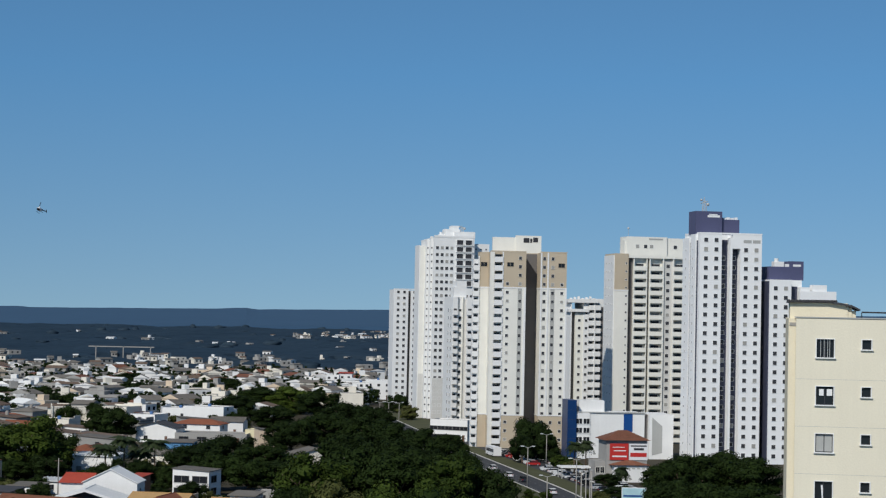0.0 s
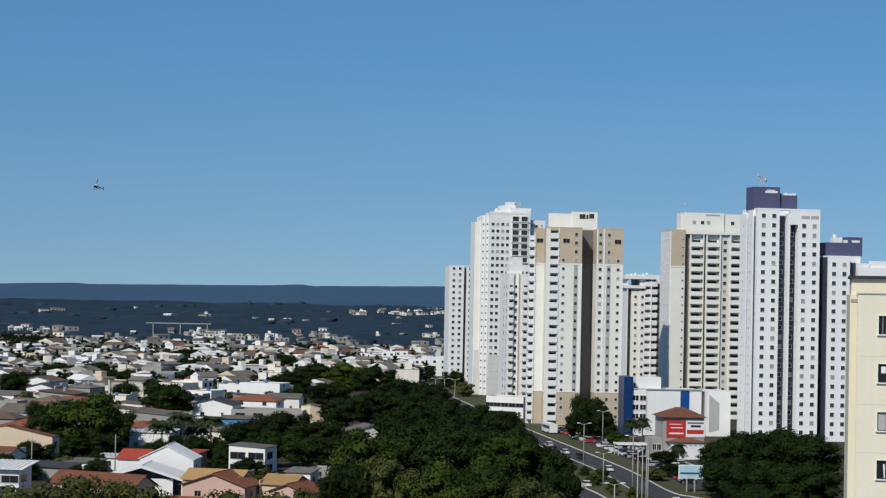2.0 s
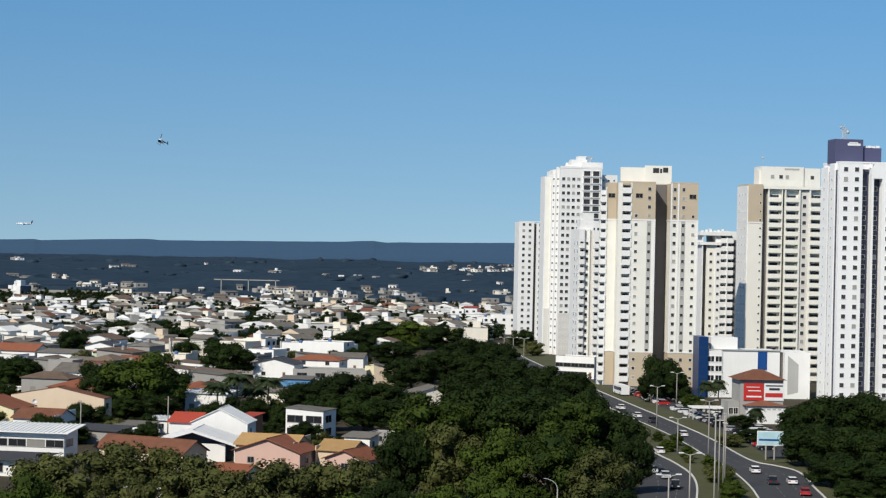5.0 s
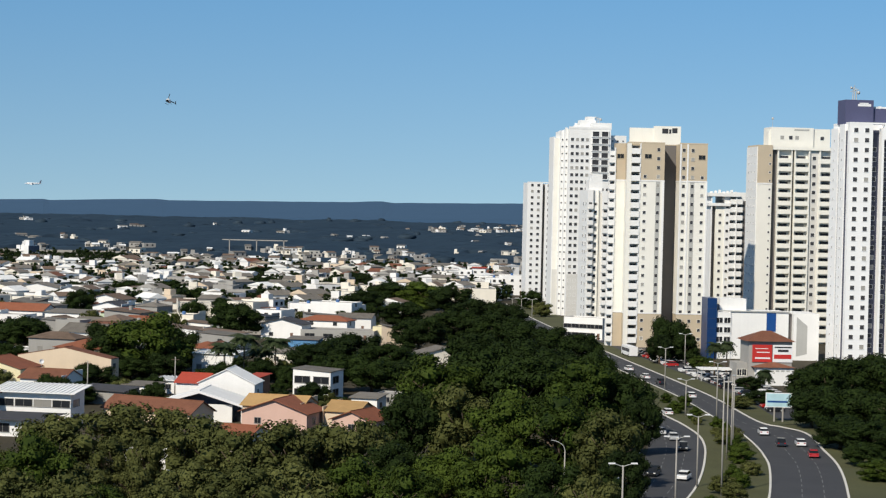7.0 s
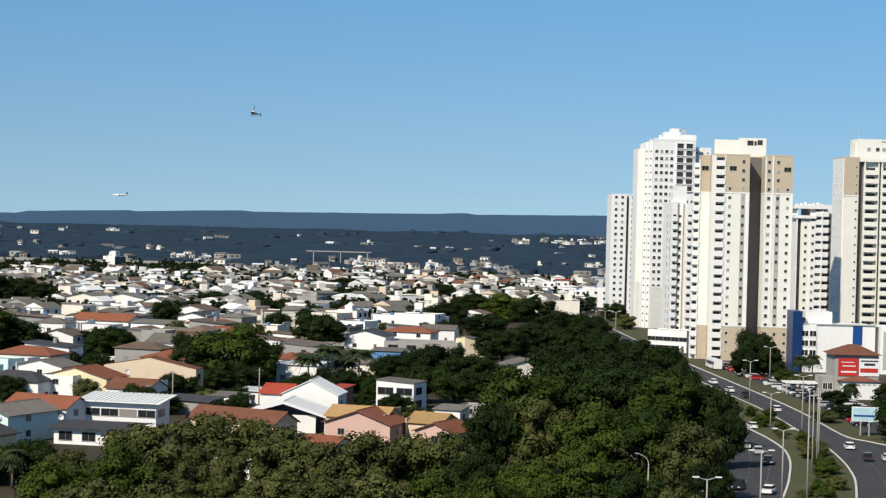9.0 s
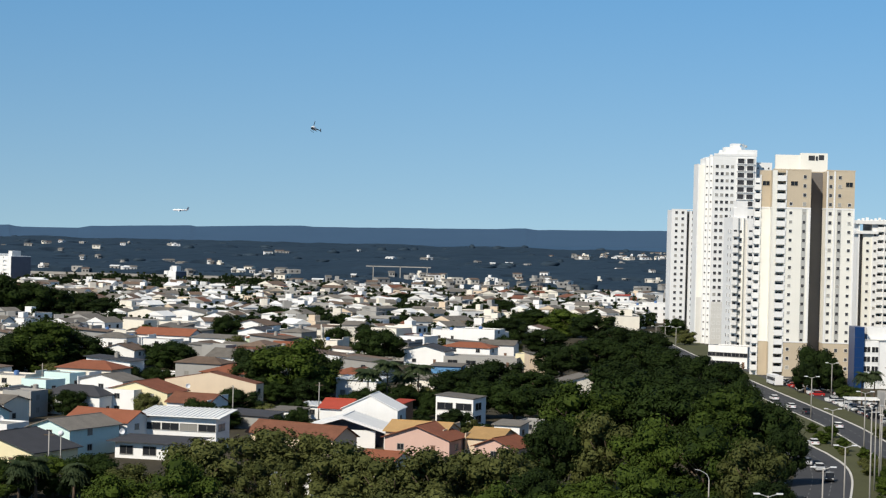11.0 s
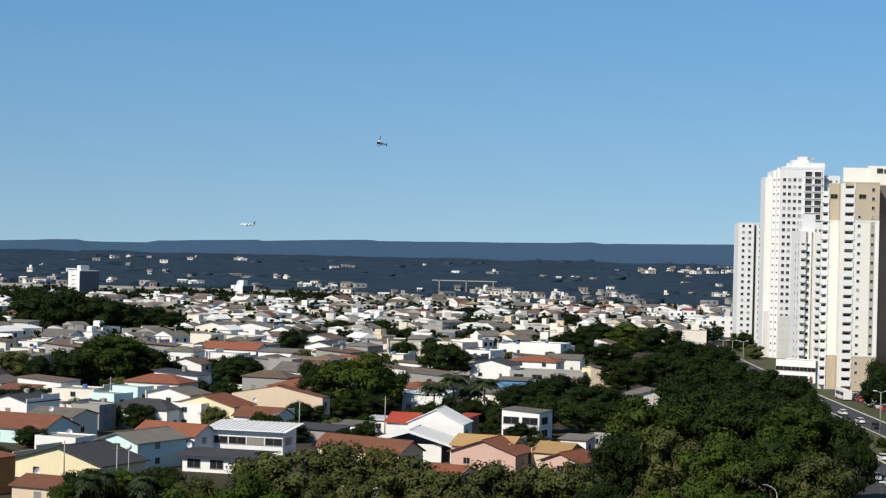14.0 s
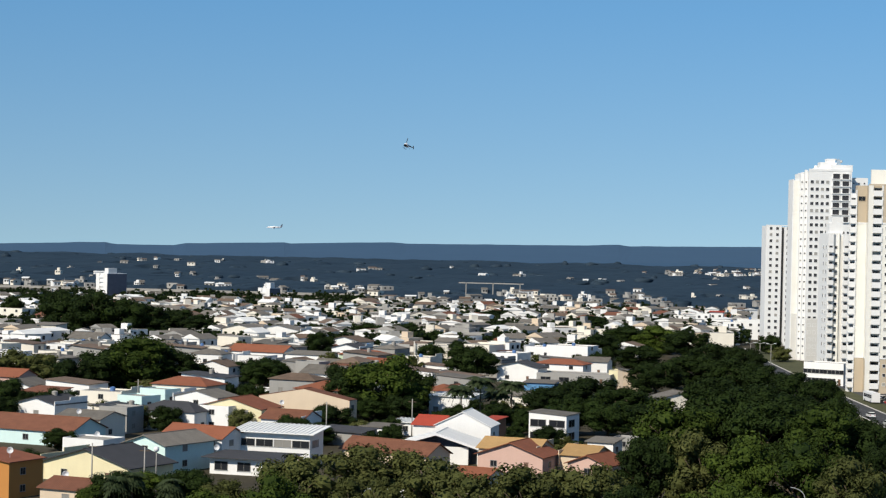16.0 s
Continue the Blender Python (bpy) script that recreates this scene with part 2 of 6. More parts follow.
class Shape:
    """Collects boxes, prisms and tubes into one mesh."""

    def __init__(self):
        self.v, self.f, self.i = [], [], []

    def add(self, verts, faces, mi=0):
        o = len(self.v)
        self.v += [tuple(p) for p in verts]
        self.f += [tuple(o + k for k in q) for q in faces]
        self.i += [mi] * len(faces)
        return self

    def box(self, x0, x1, y0, y1, z0, z1, mi=0):
        p = [(x0, y0, z0), (x1, y0, z0), (x1, y1, z0), (x0, y1, z0), (x0, y0, z1), (x1, y0, z1), (x1, y1, z1), (x0, y1, z1)]
        return self.add(p, [(0, 3, 2, 1), (4, 5, 6, 7), (0, 1, 5, 4), (1, 2, 6, 5), (2, 3, 7, 6), (3, 0, 4, 7)], mi)

    def prism(self, profile, a, b, axis="y", mi=0):
        """A closed outline of (s, z), counter-clockwise, drawn out along an axis from a to b."""
        n = len(profile)
        if axis == "y":
            p = [(s, a, z) for s, z in profile] + [(s, b, z) for s, z in profile]
        else:
            p = [(a, s, z) for s, z in profile] + [(b, s, z) for s, z in profile]
        q = [tuple(range(n)), tuple(range(2 * n - 1, n - 1, -1))] + [(k, k + n, (k + 1) % n + n, (k + 1) % n) for k in range(n)]
        if axis != "y":
            q = [tuple(reversed(k)) for k in q]
        return self.add(p, q, mi)

    def tube(self, a, b, r0, r1, n=8, mi=0):
        a, b = Vector(a), Vector(b)
        w = (b - a).normalized()
        u = w.orthogonal().normalized()
        s = w.cross(u)
        p = [c + (u * math.cos(6.2832 * k / n) + s * math.sin(6.2832 * k / n)) * r for c, r in ((a, r0), (b, r1)) for k in range(n)]
        q = [(k, (k + 1) % n, (k + 1) % n + n, k + n) for k in range(n)] + [tuple(range(n - 1, -1, -1)), tuple(range(n, 2 * n))]
        return self.add(p, q, mi)

    def blob(self, c, r, squash=1.0, mi=0, seg=8, rings=5):
        p, q = [], []
        for i in range(rings + 1):
            t = math.pi * i / rings
            for k in range(seg):
                a = 6.2832 * k / seg
                p.append((c[0] + r * math.sin(t) * math.cos(a), c[1] + r * math.sin(t) * math.sin(a), c[2] + r * squash * math.cos(t)))
        for i in range(rings):
            for k in range(seg):
                q.append((i * seg + k, (i + 1) * seg + k, (i + 1) * seg + (k + 1) % seg, i * seg + (k + 1) % seg))
        return self.add(p, q, mi)

    def mesh(self, name, mats, smooth=False):
        return mesh_of(name, self.v, self.f, mats, self.i, smooth)


def window_mesh(name, w, h, trim, glass, bar=True, t=0.08, proud=0.06):
    """A frame proud of the wall, the pane set back in it, a middle bar and a sill; centred on its place, facing -y."""
    s = Shape()
    s.box(-w / 2 - t, w / 2 + t, -proud, 0.05, h / 2, h / 2 + t)
    s.box(-w / 2 - t * 1.6, w / 2 + t * 1.6, -proud * 2, 0.05, -h / 2 - t, -h / 2)
    s.box(-w / 2 - t, -w / 2, -proud, 0.05, -h / 2, h / 2)
    s.box(w / 2, w / 2 + t, -proud, 0.05, -h / 2, h / 2)
    if bar:
        s.box(-t * 0.3, t * 0.3, -proud * 0.7, 0.05, -h / 2, h / 2)
    if glass is None:
        return s.mesh(name, trim)
    s.box(-w / 2, w / 2, -0.012, 0.04, -h / 2, h / 2, 1)
    return s.mesh(name, [trim, glass])


def pane_mesh(w, h, glass):
    s = Shape()
    s.box(-w / 2, w / 2, -0.012, 0.04, -h / 2, h / 2)
    return s.mesh("pane", glass)


def smooth_line(points, n=6):
    """A Catmull-Rom line through plan points."""
    p = [np.array(q, float) for q in points]
    p = [2 * p[0] - p[1]] + p + [2 * p[-1] - p[-2]]
    out = []
    for i in range(1, len(p) - 2):
        for k in range(n):
            t = k / n
            out.append(0.5 * (2 * p[i] + (p[i + 1] - p[i - 1]) * t + (2 * p[i - 1] - 5 * p[i] + 4 * p[i + 1] - p[i + 2]) * t * t + (3 * p[i] - p[i - 1] - 3 * p[i + 1] + p[i + 2]) * t ** 3))
    return out + [p[-2]]


def offset_line(line, d):
    """The line moved d metres to its right."""
    out = []
    for i, q in enumerate(line):
        w = line[min(i + 1, len(line) - 1)] - line[max(i - 1, 0)]
        w = w / np.hypot(*w)
        out.append(q + d * np.array((w[1], -w[0])))
    return out


def ribbon(s, a, b, z0, z1, mi=0):
    """A slab between two plan lines."""
    n = len(a)
    p = [(*q, z1) for q in a] + [(*q, z1) for q in b] + [(*q, z0) for q in a] + [(*q, z0) for q in b]
    f = []
    for k in range(n - 1):
        f += [(k, k + n, k + n + 1, k + 1), (k + 2 * n, k, k + 1, k + 1 + 2 * n), (k + n, k + 3 * n, k + 1 + 3 * n, k + 1 + n)]
    return s.add(p, f, mi)

# ---- ground, hills, roads ----
gx, gy = np.linspace(-2400, 2400, 49), np.concatenate([np.linspace(-300, 1200, 31), np.linspace(1300, 4900, 25)])
gv = [(float(a), float(b), 0.0) for b in gy for a in gx]
gf = [(j * 49 + i, j * 49 + i + 1, (j + 1) * 49 + i + 1, (j + 1) * 49 + i) for j in range(len(gy) - 1) for i in range(48)]
tagged(new("ground", mesh_of("ground", gv, gf, earth)), "dry grass and bare reddish soil between the plots", "ground", kind="structure")


def hills():
    """A flat-topped escarpment that closes the view, higher towards the right."""
    m, n, l, b = nodes_of("far_escarpment")
    co, tex, mix = n.new("ShaderNodeTexCoord"), n.new("ShaderNodeTexNoise"), n.new("ShaderNodeMix")
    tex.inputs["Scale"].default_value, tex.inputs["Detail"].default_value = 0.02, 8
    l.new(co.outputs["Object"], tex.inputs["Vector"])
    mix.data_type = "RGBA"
    # the haze of distance is painted in as these two blues
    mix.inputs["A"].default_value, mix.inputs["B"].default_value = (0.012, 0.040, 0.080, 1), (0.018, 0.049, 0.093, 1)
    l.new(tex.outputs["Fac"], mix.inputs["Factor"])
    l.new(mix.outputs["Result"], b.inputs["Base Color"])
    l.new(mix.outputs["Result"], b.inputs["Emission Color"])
    # a faint glow, no light source, adds to the painted haze
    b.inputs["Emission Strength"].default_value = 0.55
    b.inputs["Roughness"].default_value = 1.0
    v, f = [], []
    steps = 260
    for i in range(steps + 1):
        az = -26 + 46 * i / steps
        r = radians(az)
        top = 45 + 4550 * math.tan(radians(np.interp(az, [-26, -19.6, -17.2, -16.55, -16.4, -14.6, -14.4, -11.5, -11.3, -9.5, -8.2, -8.0, -3, -1.7, -1.5, 2.3, 20], [-0.40, -0.31, -0.22, -0.20, -0.26, -0.25, -0.19, -0.10, -0.13, -0.06, -0.03, -0.06, 0.0, 0.05, 0.01, 0.075, 0.2])))
        top += 0.8 * noise.noise((az * 1.7, 3.0, 0.0))
        foot = np.interp(az, [-26, -19.6, 2.3, 20], [-0.80, -0.70, -0.42, -0.4])
        low = 45 + 3600 * math.tan(radians(float(foot)))
        for d, z in ((3500, min(low - 14, -1)), (3600, low), (4000, low + 0.45 * (top - low)), (4550, top), (4850, top - 8)):
            v.append((d * math.sin(r), d * math.cos(r), z))
    for i in range(steps):
        for k in range(4):
            f.append((i * 5 + k, i * 5 + 5 + k, i * 5 + 6 + k, i * 5 + 1 + k))
    tagged(new("backdrop", mesh_of("backdrop", v, f, m)), "distant flat-topped escarpment with haze in its blue colour", "hills", kind="structure")


hills()

north_left = smooth_line([(18, 235), (30, 272), (39.5, 307.4), (44.3, 330.5), (48.0, 353.1), (50.8, 374.3), (51.9, 393.0), (50.9, 413.1), (49.2, 429.4), (46.5, 470), (42, 540), (36, 640), (28, 780), (22, 900)])
south_right = smooth_line([(57, 262), (63, 298), (68.7, 331.1), (71.7, 353.4), (73.2, 374.1), (74.7, 390.7), (74.5, 402.3), (71.8, 409.9), (68.2, 420.9), (66.0, 470.9), (61.5, 520.0), (53.0, 603.6), (46, 680), (36, 800), (30, 900)])
south_left = smooth_line([(40, 258), (47, 285), (52.4, 309.4), (58.1, 343.5), (60.0, 361.6), (60.8, 374.4), (61.2, 390), (61, 405), (59.8, 425), (57.5, 470.9), (52.5, 520.0), (44.5, 603.6), (38, 680), (28, 800), (22.5, 900)])
n_far = offset_line(north_left, -10.5)

s = Shape()
ribbon(s, n_far, north_left, -0.2, 0.03)
tagged(new("road", s.mesh("road", asphalt)), "dark asphalt carriageway curving beside the trees", "road", kind="structure")
s = Shape()
ribbon(s, south_left, south_right, -0.2, 0.03)
tagged(new("road", s.mesh("road", asphalt)), "dark asphalt carriageway with three lanes", "road", kind="structure")
s = Shape()
service = smooth_line([(74, 425), (73, 470), (69, 520), (60, 603), (50, 690)])
ribbon(s, service, offset_line(service, 13), -0.2, 0.03)
tagged(new("road", s.mesh("road", asphalt)), "grey asphalt parking street before the towers", "road", kind="structure")
s = Shape()
side = smooth_line([(37.4, 361.7), (34, 345), (30, 324.8), (24, 300)])
ribbon(s, offset_line(side, 8), side, -0.2, 0.025)
tagged(new("road", s.mesh("road", asphalt)), "shaded asphalt lay-by under the trees", "road", kind="structure")

for line, label in ((north_left, "white-painted kerb along the curved carriageway"), (south_left, "white-painted kerb of the planted median"), (south_right, "white-painted kerb at the outer edge of the road"), (side, "white-painted kerb of the lay-by")):
    s = Shape()
    ribbon(s, offset_line(line, -0.02), offset_line(line, 0.36), -0.1, 0.18)
    tagged(new("kerb", s.mesh("kerb", kerb_mat)), label, "kerb", kind="structure")

med_a = [np.array((np.interp(y, [p[1] for p in north_left], [p[0] for p in north_left]) + 0.45, y)) for y in range(262, 880, 6)]
med_b = [np.array((np.interp(y, [p[1] for p in south_left], [p[0] for p in south_left]) - 0.02, y)) for y in range(262, 880, 6)]
s = Shape()
ribbon(s, med_a, med_b, -0.1, 0.14)
tagged(new("verge", s.mesh("verge", lawn)), "mown grass median between the carriageways", "grass", kind="structure")
s = Shape()
rim = [p for p in offset_line(south_right, 0.45) if p[1] < 900]
ribbon(s, rim, offset_line(south_right, 14)[: len(rim)], -0.1, 0.012)
tagged(new("verge", s.mesh("verge", lawn)), "dry grass verge beside the carriageway", "grass", kind="structure")


def lane_dashes(line, off, label):
    p = offset_line(line, off)
    s = Shape()
    run = 0.0
    for a, b in zip(p, p[1:]):
        n = max(1, int(np.hypot(*(b - a)) / 1.0))
        for k in range(n):
            run += np.hypot(*(b - a)) / n
            if run % 6 < 3:
                q0, q1 = a + (b - a) * k / n, a + (b - a) * (k + 1) / n
                ribbon(s, offset_line([q0, q1], -0.08), offset_line([q0, q1], 0.08), 0.03, 0.036)
    tagged(new("lane_marking", s.mesh("lane_marking", marking)), label, "road marking", kind="structure")


for off in (-3.6, -7.1):
    lane_dashes(north_left, off, "worn white dashed lane line")
    lane_dashes(south_right, off, "worn white dashed lane line")


# ---- apartment towers ----
STOREY = 2.92


class Tower:
    """u runs along the front to the right, v to the back, from the front's left corner."""

    def __init__(self, x, y, turn, label, name="apartment_tower"):
        self.e = thing(name, pose(x, y, 0, 0, 0, turn), label, "apartment building", "towers by the avenue")

    def body(self, name, mat, *boxes, label=""):
        for b in boxes:
            s = Shape()
            s.box(*b)
            put(name, s.mesh(name, mat), self.e, None, label)

    def windows(self, face, at, along, z, n, me, step=STOREY, name="window"):
        """n rows of the shared window mesh up a face ('front' at v = at, or 'left' at u = at)."""
        for a in along:
            for k in range(n):
                h = z + step * k
                ob = put(name, me[0], self.e, pose(a, at - 0.005, h) if face == "front" else pose(at - 0.005, a, h, 0, 0, -90))
                put("pane", me[1], ob)

    def balconies(self, u0, u1, v0, v1, z, n, mat, step=STOREY, rail=1.6):
        """Slab and parapet at every storey across an open bay."""
        s = Shape()
        s.box(u0, u1, v0, v1, -0.12, 0.08)
        s.box(u0, u1, v0, v0 + 0.12, 0.08, rail)
        me = s.mesh("balcony", mat)
        d = Shape()
        w = u1 - u0
        d.box(u0 + 0.18 * w, u0 + 0.82 * w, v1 - 0.05, v1 - 0.015, 0.1, 2.3, 0)
        dm = d.mesh("balcony_door", tower_glass)
        for k in range(n):
            put("balcony", me, self.e, pose(0, 0, z + step * k))
            put("balcony_door", dm, self.e, pose(0, 0, z + step * k))


win_m = (window_mesh("window_medium", 1.25, 1.25, white, None, bar=False), pane_mesh(1.25, 1.25, tower_glass))
win_s = (window_mesh("window_small", 0.6, 0.6, white, None, bar=False), pane_mesh(0.6, 0.6, tower_glass))
win_n = (window_mesh("window_narrow", 0.95, 0.95, white, None, bar=False), pane_mesh(0.95, 0.95, tower_glass))
win_tall = (window_mesh("window_tall", 0.7, 1.9, white, None, bar=False), pane_mesh(0.7, 1.9, tower_glass))
win_strip = (window_mesh("window_strip", 0.95, 1.05, pale_grey, None, bar=False), pane_mesh(0.95, 1.05, tower_glass))
win_wide = (window_mesh("window_wide", 2.2, 1.4, tan, None), pane_mesh(2.2, 1.4, car_glass))


def roof_kit(t, u, v, z, label="rooftop water tank and pipes"):
    s = Shape()
    s.box(u, u + 3.2, v, v + 2.6, z, z + 1.6).box(u + 3.6, u + 5.0, v + 0.3, v + 2, z, z + 0.9)
    s.tube((u + 1, v + 1, z + 1.6), (u + 1, v + 1, z + 2.6), 0.7, 0.7, 10)
    put("rooftop_plant", s.mesh("rooftop_plant", white), t.e, None, label)


def antenna(t, u, v, z, h, label="rooftop antenna mast with dishes"):
    s = Shape()
    for k in (-0.6, 0.0, 0.7):
        s.tube((u + k, v, z), (u + k * 0.6, v, z + h * (1 - 0.25 * abs(k))), 0.16, 0.10, 6)
    s.tube((u - 1.3, v, z + h * 0.55), (u + 1.2, v, z + h * 0.72), 0.11, 0.11, 6)
    s.tube((u - 1.0, v, z + h * 0.85), (u + 0.9, v, z + h * 0.5), 0.06, 0.06, 6)
    s.blob((u + 1.1, v - 0.3, z + h * 0.5), 0.55, 1.0)
    s.blob((u - 1.1, v - 0.3, z + h * 0.8), 0.4, 1.0)
    put("antenna", s.mesh("antenna", metal), t.e, None, label)


def violet_tower():
    t = Tower(119.8, 582.0, 6, "tall white apartment tower with a violet rooftop block")
    W, D, Z = 20.2, 16.0, 71.6
    t.body("wall", bright_white, (0, 7.1, 0, D, 0, Z), (9.9, 10.6, 0, 3, 0, Z - 1.0), (13.2, W, 0, D, 0, Z), (7.1, 13.2, 3.2, D, 0, Z), (10.6, 13.2, 0, 3.2, Z - 4.4, Z))
    # fluted flank: two set-back bays with dark slots between
    t.body("flank_wall", bright_white, (-0.7, 0, 2.6, 7.6, 0, Z), (-0.7, 0, 9.2, D, 0, Z - 1.0))
    # dark panels give the recesses their shade as colour
    t.body("slot", slate, (-0.3, 0, 7.6, 9.2, 0, Z - 2.5), (-0.3, 0, 2.0, 2.6, 0, Z - 2), (7.1, 9.9, 2.9, 3.2, 0, Z - 1.6), (10.6, 13.2, 2.9, 3.2, 0, Z - 4.6), label="dark slate-coloured panel with shade in its colour")
    t.windows("front", 0, (1.95, 5.3), 2.6, 24, win_m)
    t.windows("front", 0, (15.0, 18.4), 2.6, 23, win_m)
    t.windows("front", 2.9, (8.5, 11.9), 2.9, 22, win_m)
    t.windows("left", -0.7, (5.0, 12.5), 2.6, 23, win_s)
    t.body("parapet", bright_white, (-0.05, W + 0.05, -0.05, 0.25, Z, Z + 0.5), (-0.05, 0.25, 0.25, D, Z, Z + 0.5), (W - 0.25, W + 0.05, 0.25, D, Z, Z + 0.5))
    t.body("panel_strip", grey_paint, (14.2, 16.8, -0.03, 0.0, Z - 2.6, Z - 1.6), (17.2, 19.7, -0.03, 0.0, Z - 2.6, Z - 1.6), label="recessed grey panel under the parapet")
    t.body("rooftop_block", violet, (-0.4, 8.2, 3.5, 11, Z, Z + 7.3), (8.2, 14.2, 4.5, 11, Z, Z + 4.9), label="violet painted rooftop block")
    t.body("rooftop_sign", sign_white, (3.4, 7.4, 3.44, 3.5, Z + 5.4, Z + 6.1), (3.9, 6.6, 3.44, 3.5, Z + 6.15, Z + 6.45), label="pale lettering strip")
    antenna(t, 3.2, 6.5, Z + 7.3, 4.6)
    for k in range(4):
        s = Shape()
        s.box(9 + k * 1.3, 9.9 + k * 1.3, 5.2, 6.2, Z + 4.9, Z + 5.5 + 0.15 * (k % 2))
        put("rooftop_plant", s.mesh("rooftop_plant", bright_white), t.e)


def violet_tower_low():
    t = Tower(142.2, 582.5, 6, "white apartment tower with a dark violet rooftop block")
    W, D, Z = 22, 18.0, 57.8
    t.body("wall", bright_white, (0, 7.1, 0, D, 0, Z), (10.0, W, 0, D, 0, Z - 3.4), (7.1, 10.0, 3.0, D, 0, Z), (10.0, 11.6, 3.0, D, Z - 3.4, Z))
    # the long flank panel paints in the shadow of the taller tower
    t.body("slot", slate, (7.1, 10.0, 2.7, 3.0, 0, Z - 2.0), (-0.3, 0, 0.4, D, 0, Z - 0.5), label="dark slate-coloured panel with shade in its colour")
    t.windows("front", 0, (1.95, 5.3), 2.5, 19, win_m)
    t.windows("front", 0, (12.0, 15.4), 2.5, 17, win_m)
    t.body("rooftop_block", violet, (1.0, 8.0, 4, 11, Z, Z + 4.2), (8.0, 12.5, 4, 11, Z, Z + 6.0), label="dark violet rooftop block")
    t.body("rooftop_sign", sign_white, (9.0, 11.6, 3.93, 4.0, Z + 4.3, Z + 5.0), label="pale lettering strip")
    t.body("parapet", bright_white, (10.2, 13.5, 0.3, 2.5, Z - 3.4, Z - 2.2), (14.2, 19.0, 0.5, 3, Z - 3.4, Z - 1.4))
    roof_kit(t, 3.0, 4.6, Z + 4.2)


def banded(t, Z, z_low, z_high, boxes):
    """A cream shaft with a tan foot and a tan crown, split by white string courses."""
    t.body("wall", cream, *[(a, b, c, d, z_low, z_high) for a, b, c, d in boxes])
    t.body("crown_wall", tan, *[(a, b, c, d, z_high, Z) for a, b, c, d in boxes], label="tan painted top storeys")
    t.body("base_wall", tan, *[(a, b, c, d, 0, z_low) for a, b, c, d in boxes], label="tan painted lower storeys")
    for z in (z_low, z_high):
        t.body("string_course", white, *[(a - 0.12, b + 0.12, c - 0.12, d, z - 0.2, z + 0.25) for a, b, c, d in boxes])


def tan_tower():
    """Left wing with corner balconies, balcony bay, window bay, deep shaded slot, right wing."""
    t = Tower(59.6, 637.5, 3, "cream apartment tower with tan top storeys and a deep slot")
    Z, z_lo, z_hi, D = 66.3, 11.2, 54.2, 9.6
    banded(t, Z, z_lo, z_hi, [(-3.2, -0.2, 5.0, D), (4.2, 12.0, 0, D), (17.0, 26.0, 0, D), (-0.2, 4.2, 1.3, D), (12.0, 17.0, 7.6, D)])
    # dark sheet on the slot's back wall: the slot's shade as colour
    t.body("slot", shade_grey, (12.0, 17.0, 7.45, 7.6, 0, Z - 0.3), label="grey recess wall with shade in its colour")
    t.body("pilaster", white, (11.3, 12.05, -0.15, 0, z_lo, z_hi), (17.0, 17.5, -0.15, 0, z_lo, Z), (19.3, 19.8, -0.15, 0, z_lo, Z), (25.6, 26.1, -0.15, 0, z_lo, z_hi), (3.9, 4.3, -0.1, 0.1, 2.5, Z), label="white pilaster strip")
    t.body("return_wall", cream, (-0.2, 1.2, 0.0, 1.3, 0, Z))
    t.balconies(1.2, 4.1, -0.3, 1.3, 1.6, 22, white, rail=1.7)
    t.balconies(-5.2, -3.2, 4.6, 6.4, 1.6, 21, white, rail=1.7)
    t.body("corner_wall", white, (-5.1, -3.2, 6.4, 9.0, 0, Z - 2.5), (-3.5, -3.2, 4.7, 6.4, 0, Z - 1.5))
    t.windows("front", 0, (5.7,), 3.0, 19, win_n)
    t.windows("front", -0.035, (10.0, 21.2), 3.0, 22, win_strip)
    t.windows("front", 0, (18.3,), 3.0, 22, win_strip)
    t.windows("front", 0, (24.4,), 3.0, 19, win_n)
    t.windows("left", -5.1, (7.6,), 3.0, 21, win_tall)
    t.windows("front", 0, (6.6, 24.2), Z - 4.2, 1, win_wide)
    t.windows("front", 5.0, (-1.7,), Z - 4.2, 1, win_wide)
    t.body("window_strip", grey_paint, (9.3, 10.7, -0.035, 0, z_lo, z_hi), (20.5, 21.9, -0.035, 0, z_lo, z_hi), label="grey-brown painted window strip")
    t.body("parapet", tan, (-0.3, 12.0, -0.05, 0.2, Z, Z + 0.4), (16.9, 26.1, -0.05, 0.2, Z, Z + 0.4))
    t.body("rooftop_block", cream, (1.6, 9.6, 8.0, 9.5, Z, Z + 5.3), (9.6, 18.4, 7.7, 9.5, Z, Z + 6.0), label="cream rooftop lift block")
    t.body("rooftop_sign", dark_metal, (12.2, 14.2, 7.63, 7.7, Z + 3.6, Z + 5.2), (14.5, 15.2, 7.63, 7.7, Z + 3.6, Z + 5.0), (15.5, 17.2, 7.63, 7.7, Z + 3.8, Z + 5.4), label="dark rooftop lettering bars")


